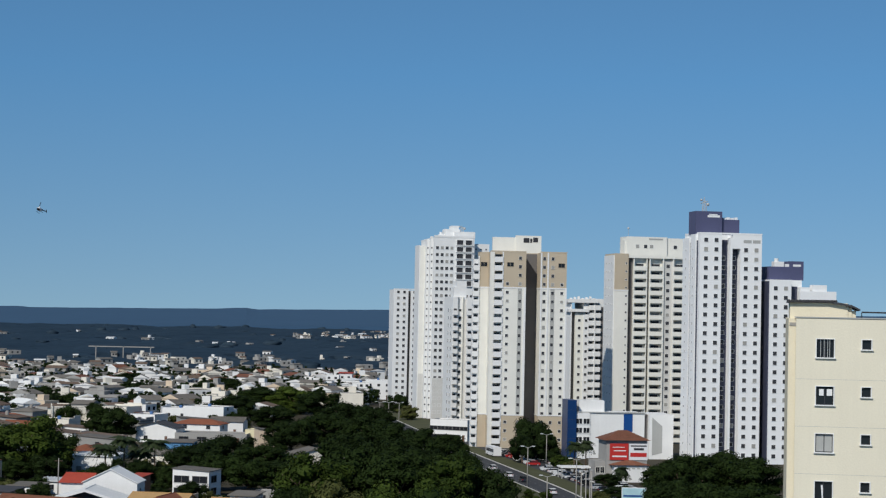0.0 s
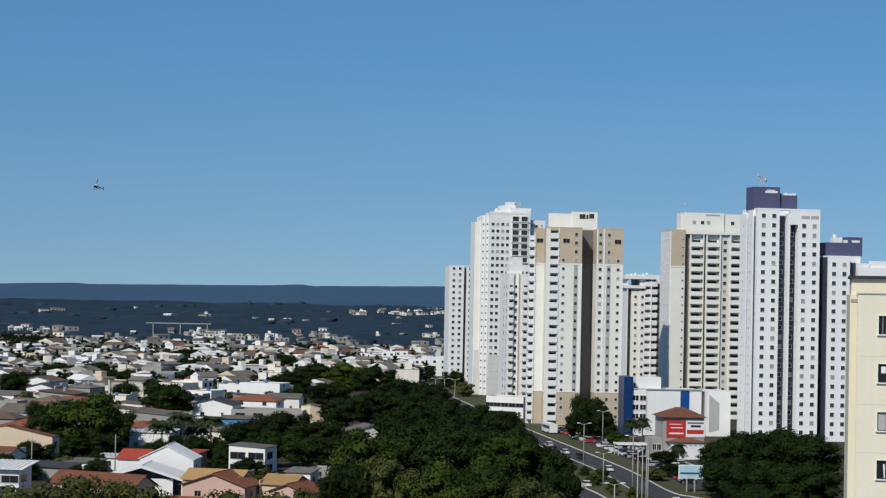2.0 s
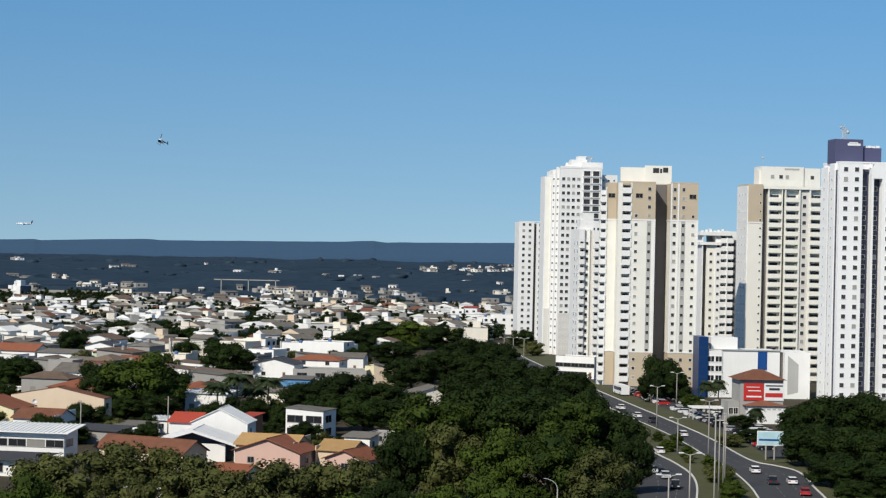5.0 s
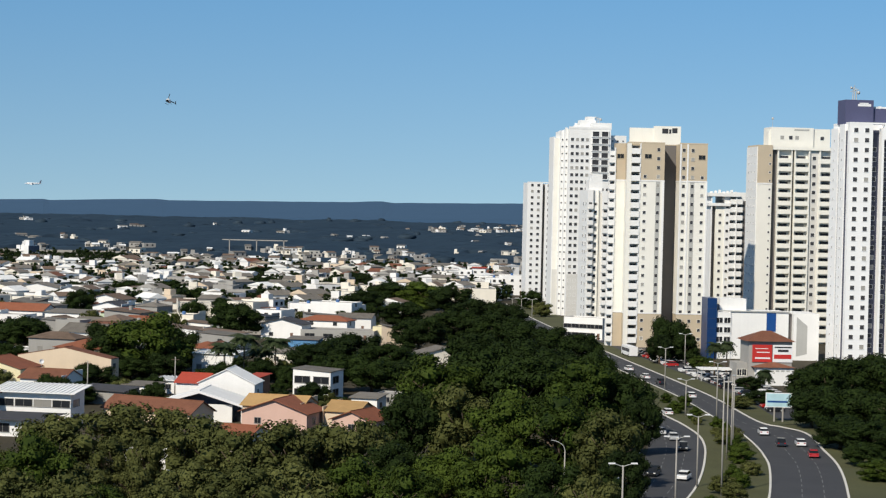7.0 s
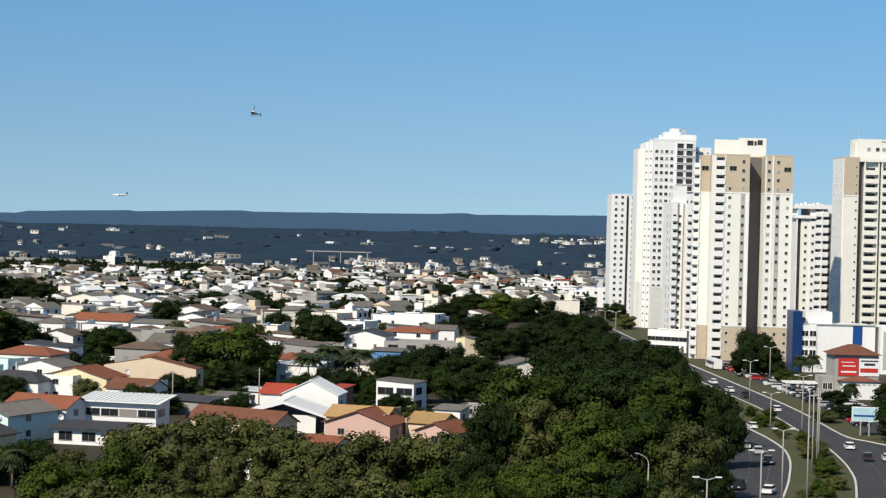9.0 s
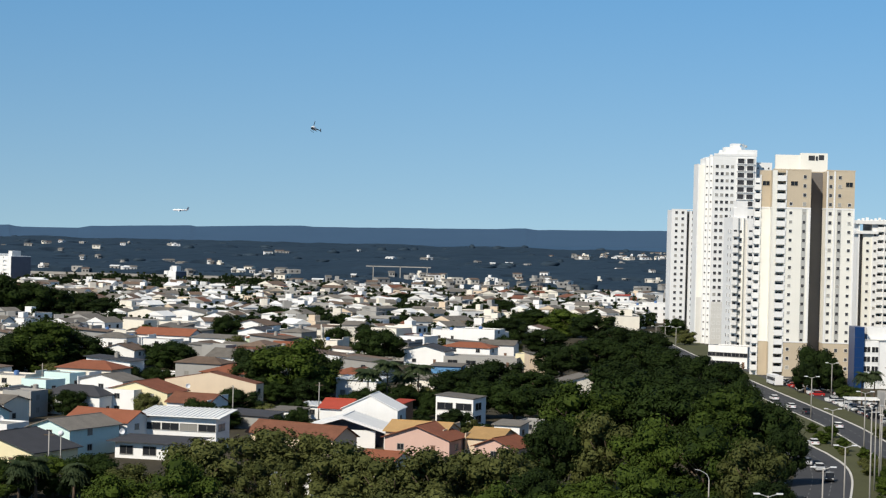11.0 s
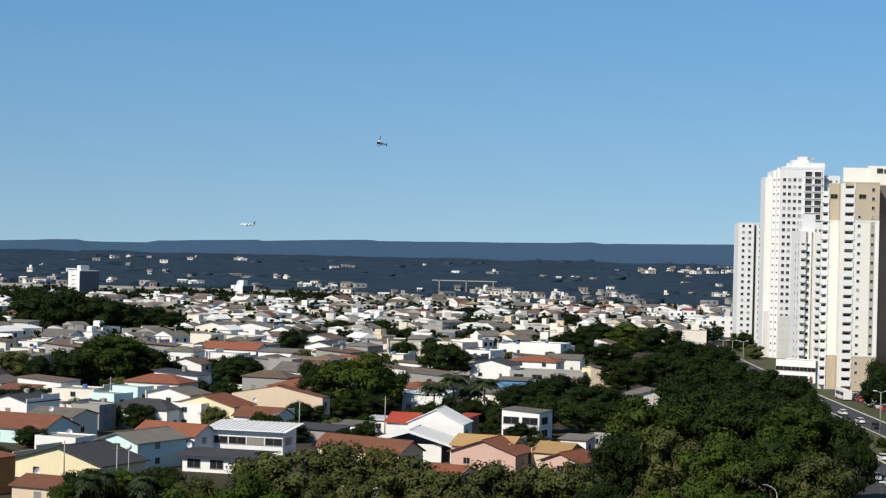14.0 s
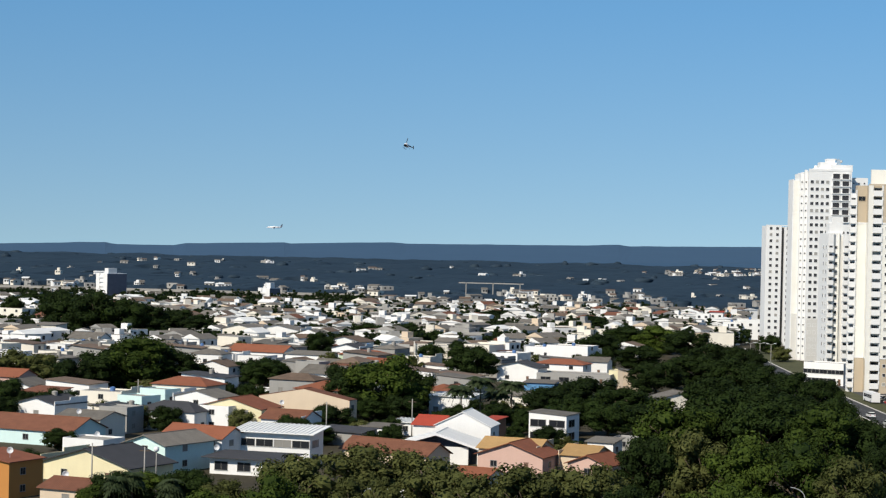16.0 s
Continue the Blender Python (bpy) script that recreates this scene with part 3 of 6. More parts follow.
def bay_tower():
    t = Tower(107.2, 671.5, 5, "cream apartment tower with stacked balconies and tan top")
    Z, z_lo, z_hi, D = 67.8, 8.0, 54.6, 15
    banded(t, Z, z_lo, z_hi, [(0, 5.0, 0, D)])
    t.body("flank_wall", white, (-0.3, 0, 0.5, D, 0, Z - 0.6))
    t.windows("left", -0.3, (3.2, 7.4, 11.6), 3.0, 22, win_s)
    t.body("back_wall", ivory, (5.0, 27, 2.0, D, 0, Z - 1.5))
    t.body("slot", shade_grey, (5.0, 7.0, 1.85, 2.0, 0, Z - 1.5), (12.1, 12.9, 1.85, 2.0, 0, Z - 1.5), label="grey recess wall with shade in its colour")
    t.body("pier", ivory, (7.0, 7.4, 0.5, 2.0, 0, Z - 1.5), (11.8, 12.1, 0.5, 2.0, 0, Z - 1.5), (12.9, 13.3, 0.5, 2.0, 0, Z - 1.5), (17.8, 18.3, 0.5, 2.0, 0, Z - 1.5), (21.5, 22.0, 0.5, 2.0, 0, Z - 1.5), (26.5, 27, 0.5, 2.0, 0, Z - 1.5), label="ivory painted pier")
    t.balconies(7.4, 11.8, 0.45, 2.0, 0.7, 22, ivory, rail=1.45)
    t.balconies(22.0, 26.5, 0.45, 2.0, 0.7, 22, ivory, rail=1.45)
    t.balconies(13.3, 17.8, 0.45, 2.0, 0.7, 22, ivory, rail=1.45)
    t.body("window_strip", pale_grey, (18.3, 21.5, 1.2, 2.0, 0, Z - 2), label="pale grey window strip")
    t.windows("front", 1.2, (19.9,), 2.3, 22, win_m)
    t.windows("front", 0, (4.2,), 3.0, 22, win_s)
    t.body("cornice", ivory, (5.0, 27.2, 0.3, 2.0, Z - 1.5, Z - 0.4), label="ivory roof cornice")
    t.body("rooftop_block", cream, (5.0, 20.0, 3.2, 13, Z - 0.4, Z + 6.3), (20.0, 26.0, 3.8, 13, Z - 0.4, Z + 6.0), (4.3, 5.0, 3.6, 9, Z - 0.4, Z + 5.0), label="cream rooftop lift block")
    t.windows("front", 3.2, (9.0, 12.0, 14.2), Z + 2.8, 1, win_m)
    t.windows("front", 3.8, (23.2,), Z + 2.8, 1, win_m)
    t.body("rooftop_sign", grey_paint, (13.2, 18.4, 3.14, 3.2, Z + 5.2, Z + 5.8), label="grey lettering strip")
    s = Shape()
    s.tube((6.5, 7, Z + 6.3), (6.5, 7, Z + 9.3), 0.06, 0.05, 6).blob((6.5, 7, Z + 9.4), 0.45)
    put("antenna", s.mesh("antenna", metal), t.e)


def tall_tower():
    """Stepped white tower with fluted flank and black double openings near the top."""
    t = Tower(51.5, 813.0, 6, "tallest white apartment tower with a stepped fluted flank")
    Z, D = 77.5, 20
    t.body("wall", white, (0, 17.5, 0, D, 0, Z), (17.5, 25.0, 5.0, D, 0, Z - 2.2))
    t.body("flank_wall", white, (-1.2, 0, 2.8, D, 0, Z - 0.3), (-2.4, -1.2, 5.6, D, 0, Z - 0.8), label="white stepped flank")
    t.body("side_wall", cream, (-4.6, -2.4, 8.4, D, 0, Z - 3.6), label="cream painted set-back wing")
    t.body("side_edge", white, (-5.0, -4.6, 8.4, D, 0, Z - 3.2))
    t.body("band", pale_grey, (0.2, 10.8, -0.05, 0, 0, 17.5), (-4.55, -2.45, 8.34, 8.4, 0, 19), label="grey painted lower storeys")
    t.windows("front", 0, (1.4, 3.5, 5.6, 7.7), 3.0, 25, win_m)
    t.windows("front", 2.8, (-0.55,), 3.0, 25, win_s)
    t.windows("front", 5.6, (-1.8,), 3.0, 25, win_s)
    # no opening is cut: a dark pane stands in for each bay's shade
    black = (window_mesh("open_bay", 2.7, 2.0, white, None, bar=False, t=0.3, proud=0.35), pane_mesh(2.7, 2.0, dark_metal))
    for u in (11.2, 15.0):
        t.windows("front", 0, (u,), Z - 19.5, 7, black, name="open_bay")
    t.windows("front", 0, (10.3, 12.4, 14.5, 16.4), 3.0, 18, win_n)
    t.windows("front", 5.0, (19.2, 21.4, 23.6), Z - 60, 20, win_s)
    t.body("parapet", white, (-0.05, 17.6, -0.1, 0.3, Z, Z + 0.9), (-1.3, -0.05, 2.7, 3.0, Z - 0.3, Z + 0.5))
    t.body("rooftop_block", white, (9.5, 18.2, 2.5, 12, Z, Z + 2.8), (5.5, 12.0, 5, 12, Z, Z + 3.9), (8.3, 11.5, 5.5, 11, Z + 3.9, Z + 5.4))
    antenna(t, 13.0, 6, Z + 3.0, 2.6)
    roof_kit(t, 3.0, 6.0, Z)


def far_tower():
    t = Tower(40.2, 939.0, 4, "white apartment tower of middle height with paired windows")
    Z, D = 56.4, 18
    t.body("wall", white, (0, 7.3, 0, D, 0, Z), (8.6, 12, 0, D, 0, Z - 0.4), (7.3, 8.6, 3, D, 0, Z - 0.4))
    t.body("slot", shade_grey, (7.3, 8.6, 2.85, 3.0, 0, Z - 0.6), label="grey recess wall with shade in its colour")
    t.windows("front", 0, (2.3, 5.3), 2.6, 19, win_m)
    t.windows("front", 0, (10.3,), 2.6, 19, win_m)
    t.body("parapet", white, (-0.05, 12.1, -0.06, 0.3, Z, Z + 0.4))


def hidden_tower():
    t = Tower(96.5, 714.0, 5, "white and grey apartment tower half hidden behind its neighbours")
    Z, D = 50.2, 16
    t.body("wall", white, (0.9, 1.3, 0, D, 0, Z), (6.0, 8.0, 0.6, D, 0, Z), (1.3, 6.0, 2.2, D, 0, Z - 3.5), (8.0, 14.2, 2.0, D, 0, Z + 1.6))
    t.body("bay_wall", ivory, (2.8, 6.0, 0.8, 2.2, 0, Z - 3.8), label="pale window bay")
    t.body("slot", shade_grey, (1.3, 2.8, 2.05, 2.2, 0, Z - 3.6), (12.6, 14.3, 1.3, 2.0, 0, Z - 1.5), label="grey recess wall with shade in its colour")
    t.windows("front", 0.8, (4.4,), 2.6, 15, win_n)
    t.windows("front", 0.6, (7.0,), 2.6, 16, win_n)
    t.balconies(8.0, 10.1, 0.3, 2.0, 0.9, 17, white, rail=1.7)
    t.balconies(10.5, 12.6, 0.1, 2.0, 0.9, 17, white, rail=1.7)
    t.body("pier", white, (10.1, 10.5, 0.0, 2.0, 0, Z))
    t.body("cornice", white, (-0.3, 11.4, -0.6, D, Z, Z + 1.3), (0, 8.0, -0.3, D, Z - 3.5, Z - 2.4), label="white roof slab")
    for k in range(7):
        s = Shape()
        s.box(1 + k * 1.5, 1.8 + k * 1.5, 2, 3, Z + 1.3, Z + 1.8 + 0.3 * (k % 3))
        put("rooftop_plant", s.mesh("rooftop_plant", white), t.e)


def slim_tower():
    t = Tower(53.0, 718.0, 8, "white apartment tower with rounded balcony stacks behind the tan tower")
    Z, D = 51.5, 16
    t.body("wall", white, (0, 2.0, 0.6, D, 0, Z), (2.0, 5.4, 1.6, D, 0, Z), (5.4, 9.5, 0.2, D, 0, Z - 1.0))
    t.body("window_strip", pale_grey, (4.2, 5.4, 1.45, 1.6, 0, Z - 1), label="pale grey window strip")
    t.balconies(0.1, 1.9, -0.5, 0.6, 0.9, 16, white)
    t.windows("front", 1.6, (3.1,), 2.6, 16, win_n)
    t.balconies(5.4, 8.2, -0.9, 0.2, 0.9, 16, white)
    t.windows("front", 0.2, (9.0,), 2.6, 16, win_s)
    t.windows("left", 0, (3.5, 8.0), 2.6, 16, win_m)
    t.body("pilaster", ivory, (2.0, 2.3, 0.9, 1.6, 0, Z), (3.9, 4.2, 0.9, 1.6, 0, Z), label="ivory pilaster strip")
    t.body("rooftop_block", white, (1.8, 5.8, 3.0, 9, Z, Z + 6.0), (0.8, 1.8, 3.0, 9, Z, Z + 3.6), label="white rooftop lift block")
    s = Shape()
    for k in range(3):
        s.tube((2.4 + k * 1.0, 3.8, Z + 0.05), (2.4 + k * 1.0, 3.8, Z + 2.2), 0.5, 0.5, 10)
    put("water_tank", s.mesh("water_tank", white), t.e)


violet_tower()
violet_tower_low()
tan_tower()
bay_tower()
tall_tower()
far_tower()
hidden_tower()
slim_tower()


def small_tower(x, y, turn, w, d, z, label):
    """A mid-rise block seen far off: a white lit face with a stair slot, dark flank."""
    t = Tower(x, y, turn, label)
    t.body("wall", white, (0, 0.3 * w, 0, d, 0, z), (0.62 * w, w, 0, d, 0, z), (0.3 * w, 0.62 * w, 0.8, d, 0, z), (0.66 * w, 0.98 * w, 1, d * 0.5, z, z + 3.5))
    t.body("flank_wall", flank_grey, (w, w + 0.2, 0, d, 0, z - 0.3), label="dark blue-grey flank")
    for k in range(int(z / 3.0)):
        t.body("balcony", white, (0.3 * w, 0.62 * w, 0, 0.8, 0.9 + 3 * k, 2.0 + 3 * k))


small_tower(-394.0, 1300.0, -38, 13.0, 16.0, 19.0, "white mid-rise block with a dark flank among trees")
small_tower(-288.0, 1330.0, -25, 10.0, 12.0, 11.0, "small white mid-rise block among low houses")


def yellow_building():
    """The near block: render wall with real openings, projecting sills, tiled set-back top."""
    t = Tower(27.5, 94.4, -13, "pale yellow rendered apartment block with barred windows", "apartment_building")
    Z, W, D, top = 45.2, 16.0, 12.0, 45.2
    cols = [(1.26, 2.31, 1.12), (4.0, 4.55, 0.58)]
    cols += [(7.2, 7.75, 0.58), (9.4, 10.45, 1.12), (12.6, 13.65, 1.12)]
    s = Shape()
    edges = [0.0]
    for a, b, _ in cols:
        edges += [a, b]
    edges.append(W)
    for i in range(0, len(edges), 2):
        s.box(edges[i], edges[i + 1], 0, 0.25, 0, Z)
    tops = [Z - 1.29 - 2.9 * k for k in range(15)]
    for a, b, h in cols:
        z = Z
        for q in tops:
            s.box(a, b, 0, 0.25, q, z)
            z = q - h
        s.box(a, b, 0, 0.25, 0, z)
    put("wall", s.mesh("wall", yellow_wall), t.e)
    t.body("side_wall", yellow_side, (-0.45, 0, 0.35, D, 0, Z - 0.05), (W, W + 0.3, 0.2, D, 0, Z), (-0.45, W, D - 0.3, D, 0, Z), label="warmer yellow set-back edge")
    # rooms in dark grey, their dimness put into the colour
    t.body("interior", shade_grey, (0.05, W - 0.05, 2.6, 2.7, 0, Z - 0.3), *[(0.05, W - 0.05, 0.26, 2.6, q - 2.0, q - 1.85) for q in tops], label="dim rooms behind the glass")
    t.body("parapet_coping", grey_paint, (-0.1, W + 0.1, -0.06, 0.31, Z, Z + 0.07), label="dark weathered coping")
    t.body("roof_slab", concrete, (-0.4, W, 0.3, D - 0.3, Z - 0.5, Z - 0.3))
    s = Shape()
    for k in range(15):
        z = Z - 1.34 - 2.9 * k - 1.2 - 0.22
        s.box(0.02, W - 0.02, -0.006, 0.0, z - 1.0, z - 0.985)
    put("render_joint", s.mesh("render_joint", grey_paint), t.e, None, "hairline joint in the render")
    up = Shape()
    up.box(-0.35, 3.2, 2.0, 7, Z - 0.3, Z + 0.95).box(3.2, 3.45, 2.1, 7, Z - 0.3, Z + 0.7).box(3.45, 3.7, 2.2, 7, Z - 0.3, Z + 0.5)
    put("rooftop_block", up.mesh("rooftop_block", yellow_side), t.e, None, "yellow set-back roof room")
    rt = Shape()
    rt.prism([(-0.5, Z + 0.95), (1.9, Z + 0.98), (3.4, Z + 0.74), (3.95, Z + 0.50), (3.95, Z + 0.60), (3.4, Z + 0.86), (1.9, Z + 1.12), (-0.5, Z + 1.06)], 1.7, 7.2)
    cap = put("roof", rt.mesh("roof", dark_roof), t.e, None, "dark ridged tiles over the roof room")
    for k in range(13):
        rt = Shape()
        rt.tube((-0.4 + k * 0.24, 1.66, Z + 1.07), (-0.4 + k * 0.24, 7.2, Z + 1.12), 0.07, 0.07, 6)
        put("tile_row", rt.mesh("tile_row", dark_roof), cap)
    rail = Shape()
    rail.tube((4.1, 3, Z + 0.02), (4.1, 3, Z + 0.42), 0.03, 0.03, 6)
    rail.tube((4.1, 3, Z + 0.42), (W, 3, Z + 0.36), 0.05, 0.05, 6).tube((W, 3, Z), (W, 3, Z + 0.4), 0.03, 0.03, 6)
    put("rail", rail.mesh("rail", dark_metal), t.e)
    for k, q in enumerate(tops):
        for a, b, h in cols:
            w = b - a
            f = Shape()
            f.box(a - 0.06, b + 0.06, -0.04, 0.0, q, q + 0.05).box(a - 0.06, a, -0.04, 0, q - h, q).box(b, b + 0.06, -0.04, 0, q - h, q)
            win = put("window", f.mesh("window", white), t.e)
            sl = Shape()
            sl.box(a - 0.1, b + 0.1, -0.14, 0.12, q - h - 0.07, q - h)
            put("sill", sl.mesh("sill", white), win)
            fr = Shape()
            fr.box(a, a + 0.045, 0.12, 0.18, q - h, q).box(b - 0.045, b, 0.12, 0.18, q - h, q).box(a, b, 0.12, 0.18, q - 0.045, q).box(a, b, 0.12, 0.18, q - h, q - h + 0.045)
            if w > 0.8:
                fr.box(a + w / 2 - 0.025, a + w / 2 + 0.025, 0.11, 0.17, q - h, q)
            put("window_frame", fr.mesh("window_frame", dark_metal), win)
            gl = Shape()
            gl.box(a + 0.045, b - 0.045, 0.145, 0.155, q - h + 0.045, q - 0.045)
            put("pane", gl.mesh("pane", car_glass), win)
            if w > 0.8:
                c = Shape()
                if k % 4 == 0:
                    for j in (0.22, 0.42, 0.62, 0.74):
                        c.box(a + j * w, a + j * w + 0.03, 0.06, 0.09, q - h, q)
                    put("window_bar", c.mesh("window_bar", metal), win)
                elif k % 4 == 1:
                    c.box(a + 0.18 * w, a + 0.44 * w, 0.12, 0.14, q - 0.5 * h, q - 0.14 * h).box(a + 0.62 * w, a + 0.93 * w, 0.12, 0.14, q - 0.5 * h, q - 0.14 * h)
                    put("blind", c.mesh("blind", sign_white), win)
                elif k % 4 == 2:
                    c.box(a + 0.05 * w, a + 0.49 * w, 0.125, 0.14, q - 0.96 * h, q - 0.05 * h).box(a + 0.52 * w, a + 0.95 * w, 0.125, 0.14, q - 0.96 * h, q - 0.05 * h)
                    put("curtain", c.mesh("curtain", grey_paint), win)
                else:
                    c.add([(a + 0.36 * w, 0.13, q - 0.2 * h), (a + 0.45 * w, 0.13, q - 0.2 * h), (a + 0.55 * w, 0.13, q - 0.95 * h), (a + 0.42 * w, 0.13, q - 0.95 * h)], [(0, 3, 2, 1)])
                    put("curtain", c.mesh("curtain", sign_white), win)


yellow_building()

# ---- houses ----
house_windows = {}
taken = []  # plan places and radii already built on


def house_window(w, h):
    if (w, h) not in house_windows:
        house_windows[(w, h)] = (window_mesh("house_window", w, h, plaster_grey, None, t=0.07, proud=0.07), pane_mesh(w, h, house_glass))
    return house_windows[(w, h)]


def roof_part(e, style, w, d, h, rh, over, mat, ridge_cap=True):
    """A roof of real thickness that stands out over the walls."""
    s = Shape()
    a, b, t = -w / 2 - over, w / 2 + over, 0.16
    if style == "gable_front":
        k = rh / (w / 2)
        lo = h - over * k
        s.prism([(a, lo), (0, h + rh), (b, lo), (b, lo + t), (0, h + rh + t), (a, lo + t)], -over, d + over)
        if ridge_cap:
            s.tube((0, -over, h + rh + t), (0, d + over, h + rh + t), 0.12, 0.12, 6)
    elif style == "gable_side":
        k = rh / (d / 2)
        lo = h - over * k
        s.prism([(-over, lo), (d / 2, h + rh), (d + over, lo), (d + over, lo + t), (d / 2, h + rh + t), (-over, lo + t)], a, b, "x")
        if ridge_cap:
            s.tube((a, d / 2, h + rh + t), (b, d / 2, h + rh + t), 0.12, 0.12, 6)
    elif style == "hip":
        m = min(w, d) / 2
        p = [(a, -over, h), (b, -over, h), (b, d + over, h), (a, d + over, h), (a, -over, h + t), (b, -over, h + t), (b, d + over, h + t), (a, d + over, h + t)]
        if w >= d:
            p += [(-w / 2 + m, d / 2, h + rh + t), (w / 2 - m + 0.01, d / 2, h + rh + t)]
            q = [(4, 5, 9, 8), (5, 6, 9), (6, 7, 8, 9), (7, 4, 8)]
        else:
            p += [(0, m, h + rh + t), (0, d - m + 0.01, h + rh + t)]
            q = [(4, 5, 8), (5, 6, 9, 8), (6, 7, 9), (7, 4, 8, 9)]
        s.add(p, q + [(0, 3, 2, 1), (0, 1, 5, 4), (1, 2, 6, 5), (2, 3, 7, 6), (3, 0, 4, 7)])
    elif style == "shed":
        s.prism([(-over, h - 0.05), (d + over, h + rh), (d + over, h + rh + t), (-over, h - 0.05 + t)], a, b, "x")
    elif style == "shed_side":
        s.prism([(a, h + rh), (a, h + rh + t), (b, h + t), (b, h)][::-1], -over, d + over)
    else:
        s.box(-w / 2 + 0.18, w / 2 - 0.18, 0.18, d - 0.18, h - 0.45, h - 0.3)
    roof = put("roof", s.mesh("roof", mat), e)
    if style == "shed" and mat == white_metal:  # standing ribs down the slope
        rib = Shape()
        rib.prism([(-over, h - 0.05 + t), (d + over, h + rh + t), (d + over, h + rh + t + 0.14), (-over, h + 0.09 + t)], 0, 0.16, "x")
        me = rib.mesh("rib", mat)
        for k in range(int((b - a) / 0.95)):
            put("rib", me, roof, pose(a + 0.4 + 0.95 * k, 0, 0))
    return roof


def wall_part(e, style, w, d, h, rh, mat):
    s = Shape()
    if style == "gable_front":
        s.prism([(-w / 2, 0), (w / 2, 0), (w / 2, h), (0, h + rh), (-w / 2, h)], 0, d)
    elif style == "gable_side":
        s.prism([(0, 0), (d, 0), (d, h), (d / 2, h + rh), (0, h)], -w / 2, w / 2, "x")
    elif style == "shed":
        s.prism([(0, 0), (d, 0), (d, h + rh), (0, h)], -w / 2, w / 2, "x")
    elif style == "shed_side":
        s.prism([(-w / 2, 0), (w / 2, 0), (w / 2, h), (-w / 2, h + rh)], 0, d)
    elif style == "flat":
        s.box(-w / 2, w / 2, 0, d, 0, h - 0.5)
        s.box(-w / 2, w / 2, 0, 0.18, h - 0.5, h).box(-w / 2, w / 2, d - 0.18, d, h - 0.5, h)
        s.box(-w / 2, -w / 2 + 0.18, 0.18, d - 0.18, h - 0.5, h).box(w / 2 - 0.18, w / 2, 0.18, d - 0.18, h - 0.5, h)
    else:
        s.box(-w / 2, w / 2, 0, d, 0, h)
    return put("wall", s.mesh("wall", mat), e)


def house(x, y, turn, w, d, h, rh, style, wall, roof, label, wins=2, over=0.5, group="", tank=False, size=(1.3, 1.1), name="house", party=0, yard=False):
    """A house whose front's middle stands at x, y; the front faces -y before the turn."""
    e = thing(name, pose(x, y, 0, 0, 0, turn), label, "house", group)
    wall_part(e, style, w, d, h, rh, wall)
    taken.append((x - math.sin(radians(turn)) * d / 2, y + math.cos(radians(turn)) * d / 2, 0.5 * min(w, d) + 0.15 * abs(w - d)))
    roof_part(e, style, w, d, h, rh, over, roof)
    floors = max(1, int(h / 2.7))
    me = house_window(*size)
    for f in range(floors):
        z = 1.6 + f * 2.9
        if z + size[1] / 2 > h - 0.15:
            z = h - 0.2 - size[1] / 2
        for k in range(wins):
            u = -w / 2 + w * (k + 0.5) / wins
            if f == 0 and k == wins - 1 and wins > 1:
                s = Shape()
                s.box(-0.45, 0.45, -0.05, 0.02, 0, 2.1).box(-0.55, 0.55, -0.03, 0.02, 2.1, 2.2)
                put("door", s.mesh("door", brick_brown), e, pose(u, -0.005, 0))
            else:
                put("pane", me[1], put("window", me[0], e, pose(u, -0.005, z)))
        for v in (d * 0.4,):
            put("pane", me[1], put("window", me[0], e, pose(w / 2 + 0.005, v, z, 0, 0, 90)))
    if party:
        # blank fire wall that stands above the roof on one side
        s = Shape()
        u = -w / 2 - 0.2 if party < 0 else w / 2
        top = h + 0.35 + 0.3 * rh
        s.box(u, u + 0.2, -0.6, d * 0.45, 0, top).box(u, u + 0.2, d * 0.45, d + 0.3, 0, top + 0.7)
        put("party_wall", s.mesh("party_wall", wall), e)
    if yard:
        s = Shape()
        s.box(-w / 2 - 1.0, w / 2 + 0.6, -4.2, -4.02, 0, 2.3)
        put("yard_wall", s.mesh("yard_wall", plaster_white), e, None, "white street wall")
        s = Shape()
        s.box(-w / 2, 0.2, -4.0, -0.05, 2.55, 2.7)
        put("carport_roof", s.mesh("carport_roof", fibre), e, None, "grey carport roof")
    if tank:
        s = Shape()
        zt = h + (rh if style != "flat" else -0.3)
        s.tube((0, d * 0.6, zt - 0.4), (0, d * 0.6, zt + 0.9), 0.62, 0.7, 12).tube((0, d * 0.6, zt + 0.9), (0, d * 0.6, zt + 1.1), 0.74, 0.3, 12)
        put("water_tank", s.mesh("water_tank", tank_blue if style == "flat" else concrete), e, None, "round rooftop water tank")
    return e


def dish(x, y, z):
    """A satellite dish on a short mast."""
    e = thing("satellite_dish", pose(x, y, z, 0, 0, 20), "white satellite dish on a roof mast", "satellite dish", "satellite dishes")
    s = Shape()
    n = 14
    p = [(0, 0.12, 1.0)] + [(0.55 * math.cos(6.2832 * k / n), -0.10, 1.0 + 0.55 * math.sin(6.2832 * k / n)) for k in range(n)]
    p += [(0, 0.17, 1.0)] + [(0.57 * math.cos(6.2832 * k / n), -0.07, 1.0 + 0.57 * math.sin(6.2832 * k / n)) for k in range(n)]
    f = [(0, 1 + k, 1 + (k + 1) % n) for k in range(n)] + [(n + 1, n + 2 + (k + 1) % n, n + 2 + k) for k in range(n)] + [(1 + k, n + 2 + k, n + 2 + (k + 1) % n, 1 + (k + 1) % n) for k in range(n)]
    s.add(p, f)
    put("reflector", s.mesh("reflector", sign_white), e)
    s = Shape()
